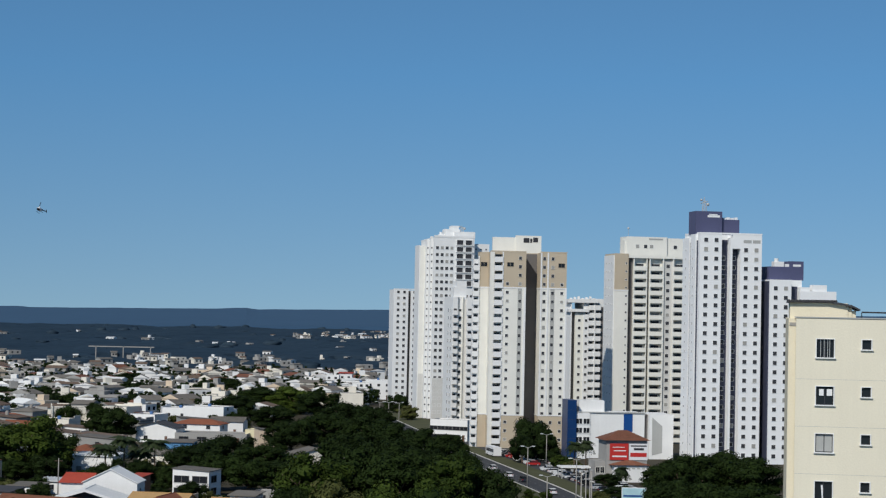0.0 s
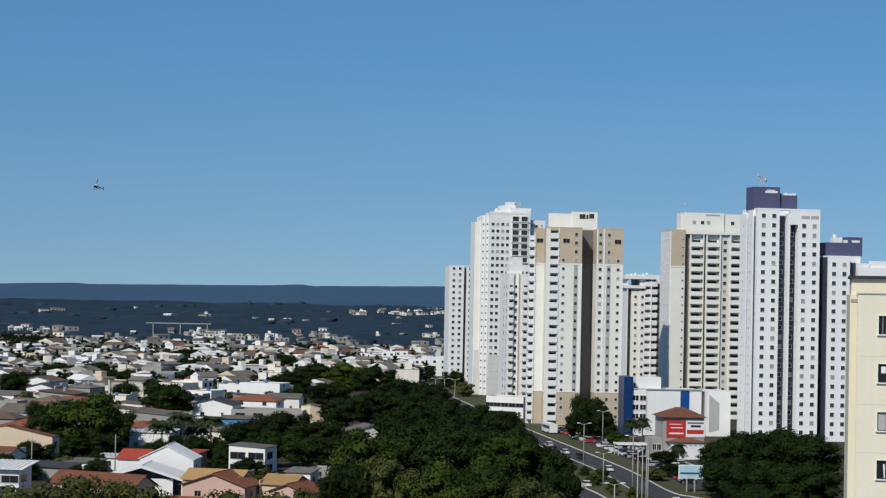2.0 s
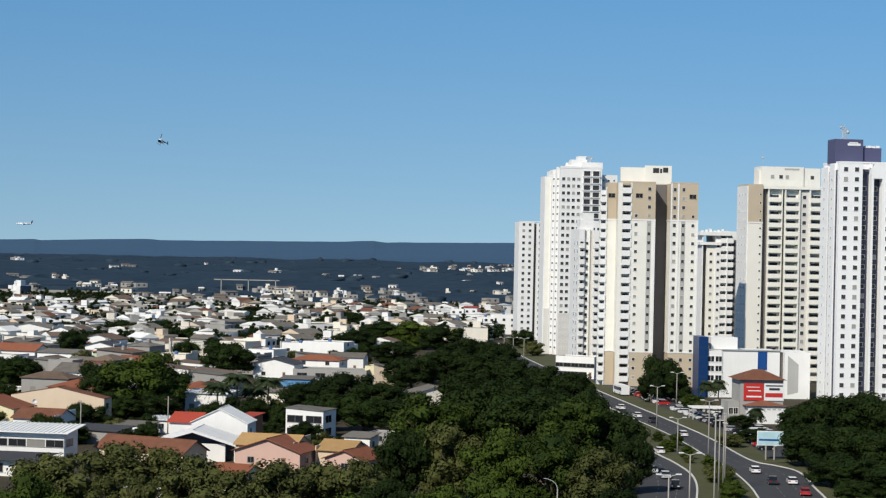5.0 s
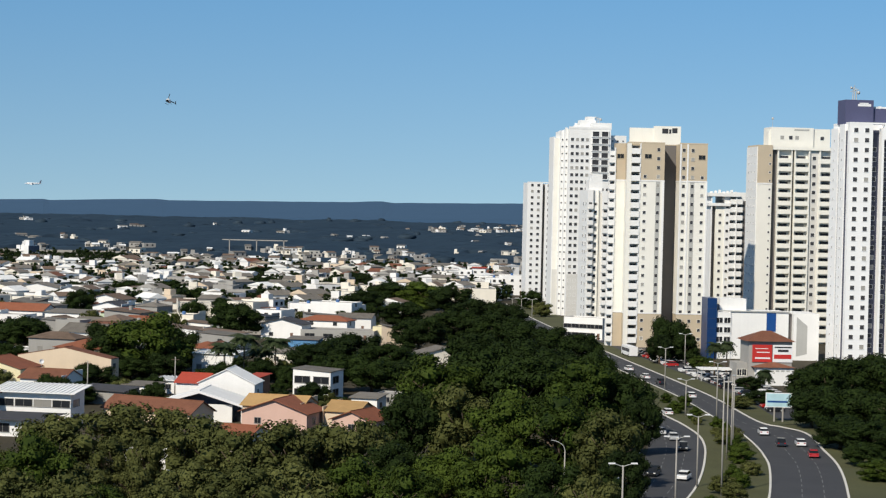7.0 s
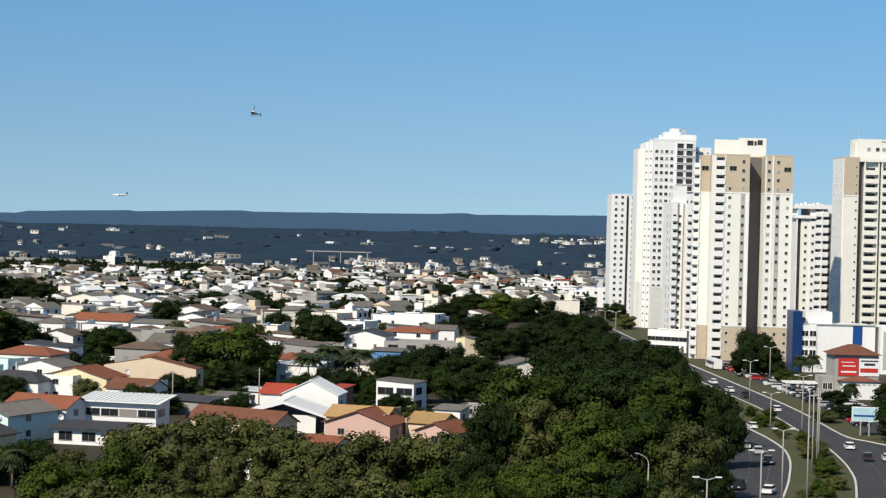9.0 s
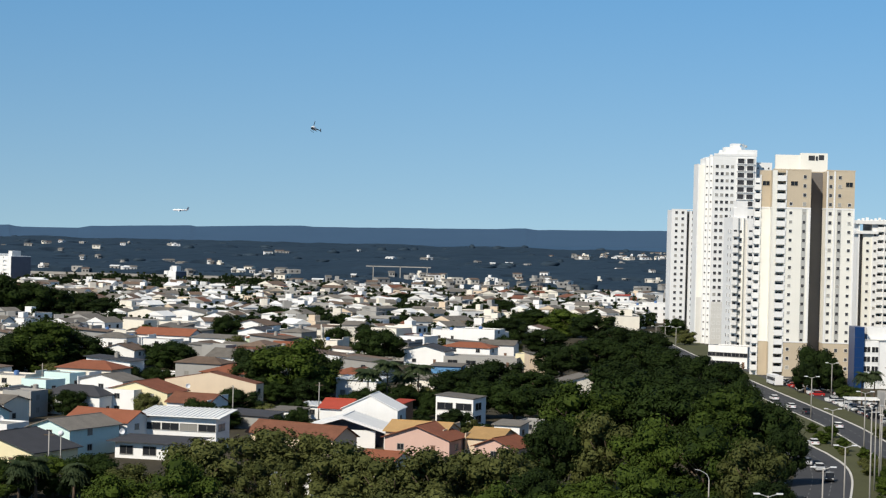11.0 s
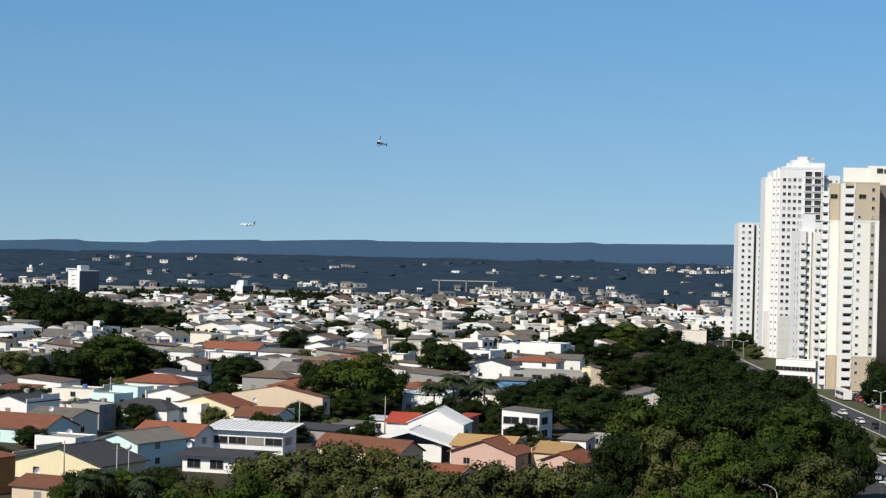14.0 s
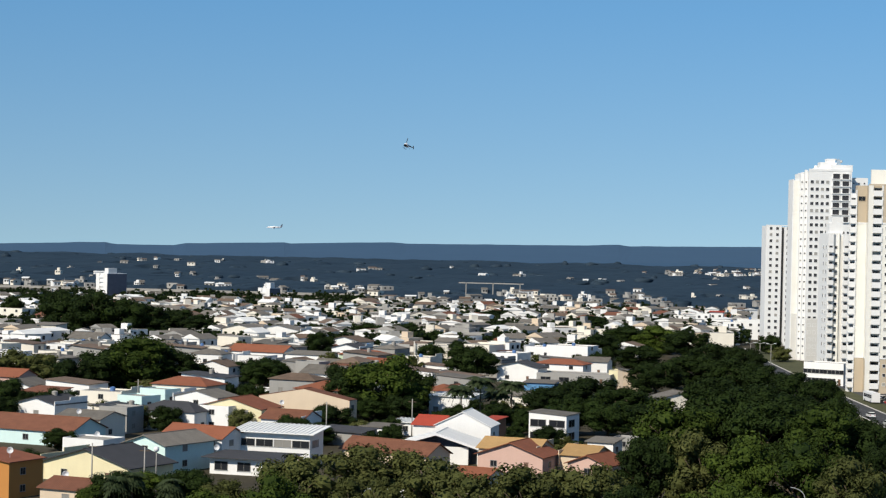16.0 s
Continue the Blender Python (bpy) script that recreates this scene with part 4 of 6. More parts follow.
    s.tube((0, 0.15, -0.6), (0, 0.15, 1.0), 0.04, 0.04, 6).tube((0, -0.05, 0.5), (0, -0.5, 0.95), 0.02, 0.02, 5)
    put("mast", s.mesh("mast", metal), e)



def gable_villa(x, y, turn, w, d, h, rh):
    """A white house: broad gable roof, low wall with slits, set-back front painted blue-grey as eave shade."""
    e = thing("house", pose(x, y, 0, 0, 0, turn), "white house with broad pale eaves, its front blue-grey for shade", "house")
    taken.append((x + 0.34 * d / 2, y + 0.94 * d / 2, 0.5 * d + 2))
    s = Shape()
    s.prism([(-w / 2, 0), (w / 2, 0), (w / 2, h), (0, h + rh), (-w / 2, h)], 2.6, d)
    # the shadow under the eaves is put into this wall's colour
    put("wall", s.mesh("wall", flank_grey), e, None, "front with eave shade painted in blue-grey")
    s = Shape()
    s.box(-w / 2, -w / 2 + 0.25, 2.6, d, 0, h - 0.05).box(-w / 2, -w / 2 + 0.3, 0.2, 2.6, 0, h - 0.2).box(w / 2 - 0.3, w / 2 + 0.02, 0.2, d, 0, h - 0.1)
    put("side_wall", s.mesh("side_wall", plaster_white), e)
    roof_part(e, "gable_front", w, d, h, rh, 0.9, white_metal)
    k = rh / (w / 2)
    for side in (-1, 1):
        s = Shape()
        a, b = side * (w / 2 + 0.95), 0.0
        outline = [(a, h - 0.95 * k - 0.35), (b, h + rh - 0.35), (b, h + rh + 0.2), (a, h - 0.95 * k + 0.2)]
        s.prism(outline if side < 0 else outline[::-1], -1.05, -0.9)
        put("fascia", s.mesh("fascia", sign_white), e, None, "thick white gable board")
    edges = [-5.2, -1.6, -1.1, -0.2, 0.3, 1.2, 1.7, 6.6]
    s = Shape()
    for i in range(0, 8, 2):
        s.box(edges[i], edges[i + 1], 0, 0.25, 0, 4.3 - 0.12 * i)
    for i in range(1, 7, 2):
        s.box(edges[i], edges[i + 1], 0, 0.25, 0, 1.7).box(edges[i], edges[i + 1], 0, 0.25, 3.5, 4.0 - 0.12 * i)
        g = Shape()
        g.box(edges[i], edges[i + 1], 0.14, 0.17, 1.7, 3.5)
        put("slit_window", g.mesh("slit_window", car_glass), e)
    put("front_wall", s.mesh("front_wall", plaster_white), e, None, "white front wall with three slits")
    s = Shape()
    s.box(6.9, w / 2 - 0.3, 2.2, 2.55, 0.0, 2.2)
    put("garage_door", s.mesh("garage_door", dark_metal), e)


# ---- the houses that can be told apart, nearest rows first ----
house(-115.4, 321.6, -20, 8.6, 9, 6.2, 1.2, "shed_side", plaster_orange, clay_bright, "orange two-storey house with a sloping clay tile roof", 1)
house(-99.5, 313.9, -17, 10.1, 9, 3.0, 1.25, "gable_side", plaster_peach, clay, "low house with dark clay tile roof", 1)
house(-105.9, 345.6, -22, 19.8, 13, 3.4, 2.75, "gable_front", plaster_yellow, dark_roof, "pale yellow gabled house with a dark grey roof", 2, over=0.7, party=-1)
house(-100.2, 364.6, -24, 9.8, 15, 5.4, 1.62, "gable_front", plaster_cyan, fibre, "pale cyan gabled house with a weathered grey roof", 1, over=0.6)
house(-95.0, 380.2, -22, 14.5, 8, 5.6, 1.75, "gable_side", plaster_white, clay_bright, "white two-storey house with a bright clay roof", 3)
house(-120.4, 390.6, -17, 9.9, 8, 3.2, 0.0, "flat", plaster_white, concrete, "low white flat-roofed house wing", 0)
house(-127.1, 434.7, -17, 7.5, 7, 6.0, 0.0, "flat", plaster_grey, concrete, "grey rendered upper storey box", 0)
house(-130.6, 419.7, -17, 11.6, 10, 4.6, 1.25, "gable_side", plaster_cream, fibre, "cream house under a long grey-brown roof", 2)
house(-137.7, 405.8, -17, 23.1, 13, 3.2, 2.4, "gable_side", plaster_cyan, clay, "pale cyan house with a long clay tile roof", 3, party=-1)
house(-130.4, 459.7, -25, 7.6, 7, 6.6, 0.0, "flat", plaster_cyan, concrete, "pale cyan tower-like house corner", 1)
house(-129.6, 477.4, -25, 8.2, 6, 7.0, 0.0, "flat", plaster_cyan, concrete, "pale cyan upper storey with a stepped parapet", 0)
house(-117.1, 443.2, -17, 15.5, 9, 4.6, 2.0, "hip", plaster_white, dark_roof, "house under a dark grey hipped roof", 2)
house(-129.7, 503.9, -17, 16.5, 10, 6.0, 1.88, "hip", plaster_cream, clay_bright, "cream two-storey house with a red clay hipped roof", 3)
house(-181.8, 515.9, -17, 9.8, 9, 6.0, 1.75, "gable_side", plaster_pink, clay_bright, "pink two-storey house with a bright clay roof", 2)
house(-158.6, 475.2, -17, 9.5, 8, 5.4, 0.8, "shed", plaster_cream, clay, "cream house with a small clay roof", 1)
house(-106.9, 446.1, -17, 8.9, 9, 6.0, 0.0, "flat", plaster_white, concrete, "white flat-roofed two-storey house", 1, tank=True)
house(-103.2, 448.6, -17, 16.8, 10, 5.4, 2.25, "gable_front", plaster_yellow, clay_bright, "pale yellow gabled house with bright clay tiles", 2, over=0.4)
house(-88.7, 437.5, -17, 10.5, 9, 4.2, 1.75, "gable_side", plaster_white, clay, "low white house with a clay tile roof", 2, party=1)
house(-79.0, 382.4, -10, 15.4, 7.5, 6.6, 0.9, "shed", plaster_white, white_metal, "two-storey house under a broad white metal roof", 4, over=1.2, size=(3.5, 1.35))
house(-81.1, 365.4, -10, 14.0, 9, 3.2, 0.2, "shed", plaster_white, dark_roof, "white ground storey with a dark canopy roof", 3, over=1.3, size=(2.6, 1.6))
house(-90.4, 472.9, -17, 25.0, 4, 6.2, 2.25, "gable_front", plaster_peach, clay, "large plain peach gable wall with a weathered coping", 0, over=0.05)
house(-92.5, 500.8, -17, 12.5, 12, 6.2, 2.0, "hip", plaster_peach, clay_bright, "clay tile hipped roof above the peach wall", 0)
house(-111.4, 587.0, -17, 8.1, 7, 8.0, 0.0, "flat", plaster_grey, concrete, "tall grey concrete water tower house", 0)
house(-103.4, 583.5, -17, 7.6, 8, 6.4, 0.9, "shed", plaster_cream, clay, "cream house behind the tower-like box", 1)
house(-57.5, 386.1, -28, 21.0, 8, 3.2, 2.0, "gable_side", plaster_peach, clay, "low house with a long orange clay roof", 2)
gable_villa(-48.2, 396.4, -4, 17.4, 11, 3.6, 2.6)
house(-44.6, 412.0, -6, 12.0, 9, 6.4, 2.9, "gable_front", plaster_white, white_metal, "white upper gable of a two-storey house", 0, over=0.3)
house(-52.8, 416.4, -10, 6.0, 10, 6.0, 1.5, "gable_side", plaster_white, red_metal, "red painted roof wing beside the white gable", 0)
house(-42.1, 438.0, -20, 3.1, 7, 5.2, 0.6, "shed", brick_brown, red_metal, "narrow red painted house wall", 0)
house(-33.3, 391.9, -14, 12.3, 10, 4.0, 1.62, "gable_side", plaster_peach, ochre, "house with an ochre tile roof", 1, party=1)
house(-32.3, 386.0, -16, 13.7, 10, 3.4, 2.38, "gable_front", plaster_pink, clay_bright, "pink gabled house with terracotta eaves", 2, over=0.6)
house(-28.9, 445.4, -17, 9.1, 8.5, 6.4, 0.5, "shed_side", plaster_white, fibre, "white two-storey box house with wide dark windows", 2, size=(3.7, 1.55), over=0.25)
house(-19.4, 390.4, -20, 7.1, 9, 3.4, 1.5, "gable_side", plaster_peach, ochre, "low house with ochre tiles", 1, party=-1)
house(-16.7, 378.5, -25, 8.6, 9, 3.0, 1.62, "gable_front", plaster_pink, clay_bright, "small pink house with clay tile roof", 1, over=0.6)
house(-36.7, 350.7, -20, 6.8, 8, 3.0, 1.25, "gable_side", plaster_cream, clay_bright, "low house with an orange clay roof between the trees", 1)
house(-11.5, 433.6, -17, 5.1, 6, 3.0, 0.0, "flat", plaster_grey, concrete, "grey flat-roofed outbuilding by the park trees", 1)
house(-15.9, 419.9, -17, 5.8, 6, 3.2, 0.5, "shed", plaster_white, fibre, "white shed with a pale roof", 1)
house(-40.0, 717.5, -20, 16.2, 10, 8.4, 0.0, "flat", plaster_white, concrete, "white cubic two-storey house with blank walls", 0, tank=True)
house(-33.2, 634.3, -8, 24.2, 12, 3.6, 0.0, "flat", plaster_grey, concrete, "long grey flat-roofed building with a glazed front", 4, size=(3.2, 1.5))
house(-20.1, 638.9, -10, 3.8, 8, 4.8, 0.0, "flat", plaster_yellow, concrete, "yellow end wall of the long flat building", 0)
house(-41.2, 590.8, -8, 9.0, 8, 3.4, 0.4, "shed", sky_blue, fibre, "bright blue painted low hall", 0)
house(-12.7, 610.3, 12, 7.9, 9, 5.4, 1.6, "shed_side", plaster_peach, fibre, "orange-peach blank gable wall", 0)
house(-58.6, 507.8, -12, 11.2, 9, 5.0, 0.3, "shed", plaster_white, white_metal, "white house with a flat porch and dark openings", 3)
house(-51.6, 638.1, -15, 14.1, 9, 5.0, 1.75, "gable_front", plaster_white, dark_roof, "white gabled house with dark brown eaves", 2, over=0.7)
house(-39.0, 653.4, -15, 16.7, 9, 5.4, 1.5, "hip", plaster_white, clay_bright, "house with a red clay hipped roof", 2)
house(1.7, 534.5, 20, 16.0, 8, 4.0, 2.0, "gable_front", plaster_cream, fibre, "cream house with a pale roof among the trees", 2)
house(13.2, 1087.7, -5, 7.5, 9, 9.0, 0.4, "flat", plaster_white, concrete, "white three-storey block with red bands", 2)
house(20.9, 1104.1, -5, 7.6, 9, 9.6, 0.4, "shed", plaster_white, red_metal, "three-storey white block with a red roof edge", 2)
house(26.5, 981.4, 0, 8.7, 14, 9.0, 0.0, "flat", plaster_white, concrete, "white commercial block below the towers", 3, tank=True)
house(35.8, 991.6, 0, 13.1, 12, 10.0, 0.0, "flat", plaster_white, concrete, "large white commercial block below the towers", 3, tank=True)
house(-108.2, 667.7, -20, 16.9, 9, 5.6, 1.5, "hip", plaster_mint, clay_bright, "mint green house with a red clay hipped roof", 0)
house(-126.8, 742.6, -25, 15.3, 9, 6.4, 1.75, "gable_front", plaster_white, brown_tile, "white gabled house with a brown tile roof", 2, over=0.6)
house(-182.5, 806.8, -17, 15.9, 9, 7.0, 1.75, "gable_front", plaster_cream, fibre, "cream gabled two-storey house", 1)
house(-168.6, 819.1, -17, 22.5, 9, 6.4, 2.0, "gable_front", plaster_white, fibre, "white two-storey house with a stepped gable", 1, party=1)
house(-147.5, 679.6, -17, 21.8, 10, 5.2, 2.0, "gable_side", plaster_white, clay_bright, "white house with a long red clay roof", 2)
house(-154.0, 649.9, -17, 11.6, 9, 5.8, 0.0, "flat", plaster_white, concrete, "white flat-roofed house with water tank", 2, tank=True)
house(-95.9, 628.2, -20, 12.5, 9, 5.0, 1.75, "gable_side", plaster_cream, clay_bright, "house with bright orange clay roof", 2, party=-1)
house(-127.2, 668.4, -17, 16.6, 8, 5.2, 0.8, "shed", plaster_white, fibre, "white house with a stepped parapet", 2)
house(-179.3, 1142.6, -12, 30.2, 14, 6.0, 0.0, "flat", plaster_white, concrete, "long white hall with a flat roof", 5)
house(-161.5, 1147.2, -12, 15.9, 14, 5.0, 0.0, "flat", plaster_white, concrete, "white flat-roofed annex of a hall", 3)
house(-323.8, 919.8, -25, 22.7, 12, 8.6, 0.0, "flat", plaster_cream, concrete, "cream three-storey apartment house", 3)
house(-323.7, 964.2, -25, 17.7, 10, 6.4, 0.0, "flat", plaster_grey, concrete, "grey flat-roofed hall beside trees", 2)
house(-262.2, 793.1, -17, 11.8, 8, 7.0, 0.6, "shed", plaster_cream, fibre, "cream two-storey house by dark trees", 1)
house(-62.4, 452.4, -15, 7.8, 7, 3.0, 0.2, "shed", plaster_white, white_metal, "low white canopy between gardens", 1)
house(-73.4, 425.7, -25, 12.1, 6, 3.0, 0.6, "shed", plaster_grey, dark_roof, "low dark roofed shed below the shade tree", 1)
house(-67.0, 436.9, -20, 7.2, 6, 3.2, 0.3, "shed", plaster_white, fibre, "small white outbuilding with a grey roof", 1)
house(-29.9, 681.4, -10, 12.0, 8, 5.0, 1.25, "gable_side", plaster_white, fibre, "white house behind the long flat building", 2)
house(-44.8, 539.1, -15, 9.1, 8, 3.4, 1.0, "gable_side", plaster_cream, fibre, "cream low house half hidden by palms", 1)
house(-47.5, 314.6, -12, 9.0, 8, 3.9, 0.0, "flat", plaster_white, concrete, "white garden building glimpsed behind loose trees", 3)
house(48.8, 671.1, -28, 14.4, 8, 7.5, 0.0, "flat", plaster_white, concrete, "white podium building with a long dark window band", 5, size=(3.0, 1.3))

rng = random.Random(7)
# ---- trees ----
def crown_mesh(name, seed, mat, R=5.0, up=4.9, clumps=58, leaves=85, leaf=0.36, airy=0.0):
    """Many leaf clumps round an uneven dome; each clump is a ragged shell of small bent leaves over a dim inside."""
    r = np.random.default_rng(seed)
    v, f = [], []
    for c in range(clumps):
        a, t = r.uniform(0, 6.2832), np.arccos(r.uniform(-0.98, 1.0))
        k = r.uniform(0.4, 0.98) ** 0.8
        cen = np.array((R * k * math.sin(t) * math.cos(a), R * k * math.sin(t) * math.sin(a), up * k * math.cos(t)))
        q = R * r.uniform(0.20, 0.43)
        if r.uniform() > airy:
            o = len(v)
            for i in range(5):
                th = math.pi * (i + 0.5) / 5
                for j in range(7):
                    ph = 6.2832 * j / 7
                    w = 0.74 * q * r.uniform(0.7, 1.1)
                    v.append(tuple(cen + w * np.array((math.sin(th) * math.cos(ph), math.sin(th) * math.sin(ph), 0.8 * math.cos(th)))))
            f += [(o + i * 7 + j, o + (i + 1) * 7 + j, o + (i + 1) * 7 + (j + 1) % 7, o + i * 7 + (j + 1) % 7) for i in range(4) for j in range(7)]
            f += [tuple(o + j for j in range(7)), tuple(o + 28 + 6 - j for j in range(7))]
        n = r.normal(size=(leaves, 3))
        n /= np.linalg.norm(n, axis=1)[:, None]
        n[:, 2] = np.abs(n[:, 2]) * np.where(r.uniform(size=leaves) < 0.75, 1, -1)
        pos = cen + n * q * r.uniform(0.72, 1.12, (leaves, 1)) * np.array((1, 1, 0.85))
        nn = n + 0.15 * r.normal(size=(leaves, 3))
        nn /= np.linalg.norm(nn, axis=1)[:, None]
        t1 = np.cross(nn, r.normal(size=(leaves, 3)))
        t1 /= np.linalg.norm(t1, axis=1)[:, None]
        t2 = np.cross(nn, t1)
        sz = leaf * r.uniform(0.6, 1.3, (leaves, 1))
        o = len(v)
        quad = np.stack([pos - t1 * sz, pos - t2 * sz * 0.6 + nn * 0.08, pos + t1 * sz, pos + t2 * sz * 0.6 + nn * 0.08], 1).reshape(-1, 3)
        v += [tuple(p) for p in quad]
        f += [(o + 4 * i, o + 4 * i + 1, o + 4 * i + 2, o + 4 * i + 3) for i in range(leaves)]
    return mesh_of(name, v, f, mat)


def trunk_mesh(seed, H=9.0, R=5.0, base=2.4):
    """A tapered trunk that forks into limbs reaching into the crown."""
    r = random.Random(seed)
    s = Shape()
    s.tube((0, 0, -0.2), (0.15, 0, base), 0.38, 0.27, 9)
    for k in range(6):
        a = 6.2832 * k / 6 + r.uniform(-0.4, 0.4)
        mid = (0.4 * R * math.cos(a), 0.4 * R * math.sin(a), base + 0.35 * (H - base))
        s.tube((0.15, 0, base - 0.1), mid, 0.2, 0.12, 7)
        for j in (-0.5, 0.5):
            s.tube(mid, (0.72 * R * math.cos(a + j), 0.72 * R * math.sin(a + j), base + (0.6 + r.uniform(-0.1, 0.2)) * (H - base)), 0.11, 0.04, 6)
    return s.mesh("trunk", bark, True)


tree_kinds = {}


def tree_kind(kind, variant):
    mat, airy, n, leaf, label = {
        "deep": (leaf_deep, 0.0, 150, 0.26, "broad dark green shade tree"),
        "mid": (leaf_mid, 0.0, 150, 0.26, "broad fresh green shade tree"),
        "olive": (leaf_olive, 0.35, 80, 0.30, "loose olive green street tree"),
    }[kind]
    e = thing("tree", pose(0, 0, -200), label, "tree", "trees of the quarter")
    put("trunk", trunk_mesh(variant), e)
    put("crown", crown_mesh("crown", 10 * variant + len(kind), mat, leaves=n, leaf=leaf, airy=airy, clumps=46 if kind != "olive" else 58), e, pose(0, 0, 5.3))
    return e


def tree(x, y, h, w, kind, label="", clear=0.6):
    """A tree of height h and crown width w; the first of each kind and variant is built, the others copied."""
    taken.append((x, y, 0.45 * w))
    if w > 7 and y > 440:
        for k in (0.5 * clear, clear):
            taken.append((x * (1 - k * w / y), y - k * w, 0.4 * w))
    key = (kind, rng.randrange(3))
    m = pose(x, y, 0, 0, 0, rng.uniform(0, 360)) @ Matrix.Diagonal((w / 10.6, w / 10.6, h / 10.3, 1))
    if key not in tree_kinds:
        tree_kinds[key] = tree_kind(*key)
        tree_kinds[key].matrix_basis = m
        return tree_kinds[key]
    src = tree_kinds[key]
    e = copy_thing(src, Matrix())
    e.matrix_basis = m
    return tagged(e, label)


def palm(x, y, h, label="tall palm with drooping feathered fronds", spread=5.2, turn=0):
    taken.append((x, y, 2.5))
    taken.append((x * (1 - 9 / y), y - 9, 4.0))
    e = thing("palm_tree", pose(x, y, 0, 0, 0, turn), label, "palm", "palms")
    s = Shape()
    s.tube((0, 0, -0.1), (0.1, 0, h * 0.5), 0.28, 0.2, 8).tube((0.1, 0, h * 0.5), (0.05, 0, h), 0.17, 0.14, 8)
    put("trunk", s.mesh("trunk", bark, True), e)
    for k in range(30):
        a = k * 2.4
        lift_up = 1.1 - 0.075 * k
        s = Shape()
        last = None
        for j in range(9):
            t = j / 8
            q = np.array((math.cos(a) * spread * t, math.sin(a) * spread * t, h + lift_up * 1.6 * t - 1.9 * t * t * (1 + 0.4 * (k % 3))))
            if last is not None:
                out = np.array((-math.sin(a), math.cos(a), 0))
                width = 1.25 * math.sin(math.pi * min(1, t + 0.12)) + 0.05
                for side in (-1, 1):
                    tip = q + side * out * width + np.array((0.25 * math.cos(a), 0.25 * math.sin(a), -0.45 * width))
                    s.add([last, q, tip, last + side * out * width * 0.55 + np.array((0, 0, -0.2 * width))], [(0, 1, 2, 3)])
            last = q
        put("frond", s.mesh("frond", leaf_palm), e)


tree(-165.1, 555.5, 11.6, 16.7, "deep", "large shade tree rising above the house roofs", 1.4)
tree(-156.1, 559.5, 14.6, 21.7, "mid", "large shade tree rising above the house roofs", 1.4)
tree(-148.1, 567.7, 12.0, 18.5, "deep", "large shade tree rising above the house roofs", 1.4)
tree(-142.8, 577.2, 7.0, 10.3, "deep", "large shade tree rising above the house roofs", 1.4)
tree(-74.3, 498.3, 15.4, 22.4, "mid", "large shade tree rising above the house roofs", 1.4)
tree(-90.3, 534.0, 11.0, 13.2, "deep", "large shade tree rising above the house roofs", 1.4)
tree(-68.4, 514.6, 10.7, 11.9, "deep", "large shade tree rising above the house roofs", 1.4)
tree(-67.2, 639.7, 12.1, 17.6, "deep", "large shade tree rising above the house roofs", 1.4)
tree(-129.5, 595.5, 7.5, 13.1, "deep", "large shade tree rising above the house roofs", 1.4)
tree(-22.6, 523.6, 9.7, 16.6, "deep", "large shade tree rising above the house roofs", 1.4)
tree(-31.8, 502.9, 9.3, 14.5, "deep", "large shade tree rising above the house roofs", 1.4)
tree(-13.1, 501.8, 8.8, 15.9, "deep", "large shade tree rising above the house roofs", 1.4)
tree(-24.8, 467.2, 8.9, 12.1, "deep", "large shade tree rising above the house roofs", 1.4)
tree(-15.9, 463.3, 8.6, 13.3, "deep", "large shade tree rising above the house roofs", 1.4)
tree(-7.5, 473.4, 7.6, 12.2, "deep", "large shade tree rising above the house roofs", 1.4)
tree(-88.7, 702.7, 8.7, 11.2, "deep", "large shade tree rising above the house roofs", 1.4)
tree(-189.4, 544.9, 11.5, 15.7, "olive", "large shade tree rising above the house roofs", 1.4)
tree(-181.4, 548.4, 10.2, 15.8, "olive", "large shade tree rising above the house roofs", 1.4)
tree(-170.9, 541.8, 9.2, 11.4, "deep", "large shade tree rising above the house roofs", 1.4)
tree(-270.5, 845.0, 18.2, 21.7, "deep", "tall dark tree towering over low houses", 1.4)
tree(-255.8, 837.5, 20.5, 25.2, "deep", "tall dark tree towering over low houses", 1.4)
tree(-243.2, 839.8, 16.9, 23.9, "deep", "tall dark tree towering over low houses", 1.4)
tree(-233.9, 845.6, 14.4, 21.4, "deep", "tall dark tree towering over low houses", 1.4)
tree(-227.3, 872.3, 12.2, 19.4, "deep", "tall dark tree towering over low houses", 1.4)
tree(-214.0, 858.0, 9.3, 15.2, "deep", "tall dark tree towering over low houses", 1.4)
tree(-179.9, 549.1, 8.5, 13.3, "deep", "tall dark tree towering over low houses", 1.4)
tree(-323.9, 929.7, 13.6, 14.1, "deep", "tall dark tree towering over low houses", 1.4)
tree(-121.5, 574.6, 9.3, 15.2, "deep", "tall dark tree towering over low houses", 1.4)
tree(-132.4, 715.5, 10.7, 12.5, "deep", "tall dark tree towering over low houses", 1.4)
tree(-1.1, 399.7, 14.2, 17.5, "mid", "broad park tree with a dense green crown")
tree(9.6, 417.3, 14.3, 16.6, "deep", "broad park tree with a dense green crown")
tree(19.7, 401.8, 14.3, 18.0, "deep", "broad park tree with a dense green crown")
tree(27.5, 381.6, 14.3, 15.2, "mid", "broad park tree with a dense green crown")
tree(35.9, 389.2, 13.3, 13.4, "deep", "broad park tree with a dense green crown")
tree(36.5, 358.3, 10.4, 8.4, "deep", "broad park tree with a dense green crown")
tree(-5.2, 337.9, 12.3, 10.8, "deep", "broad park tree with a dense green crown")
tree(3.1, 339.6, 13.3, 13.4, "olive", "broad park tree with a dense green crown")
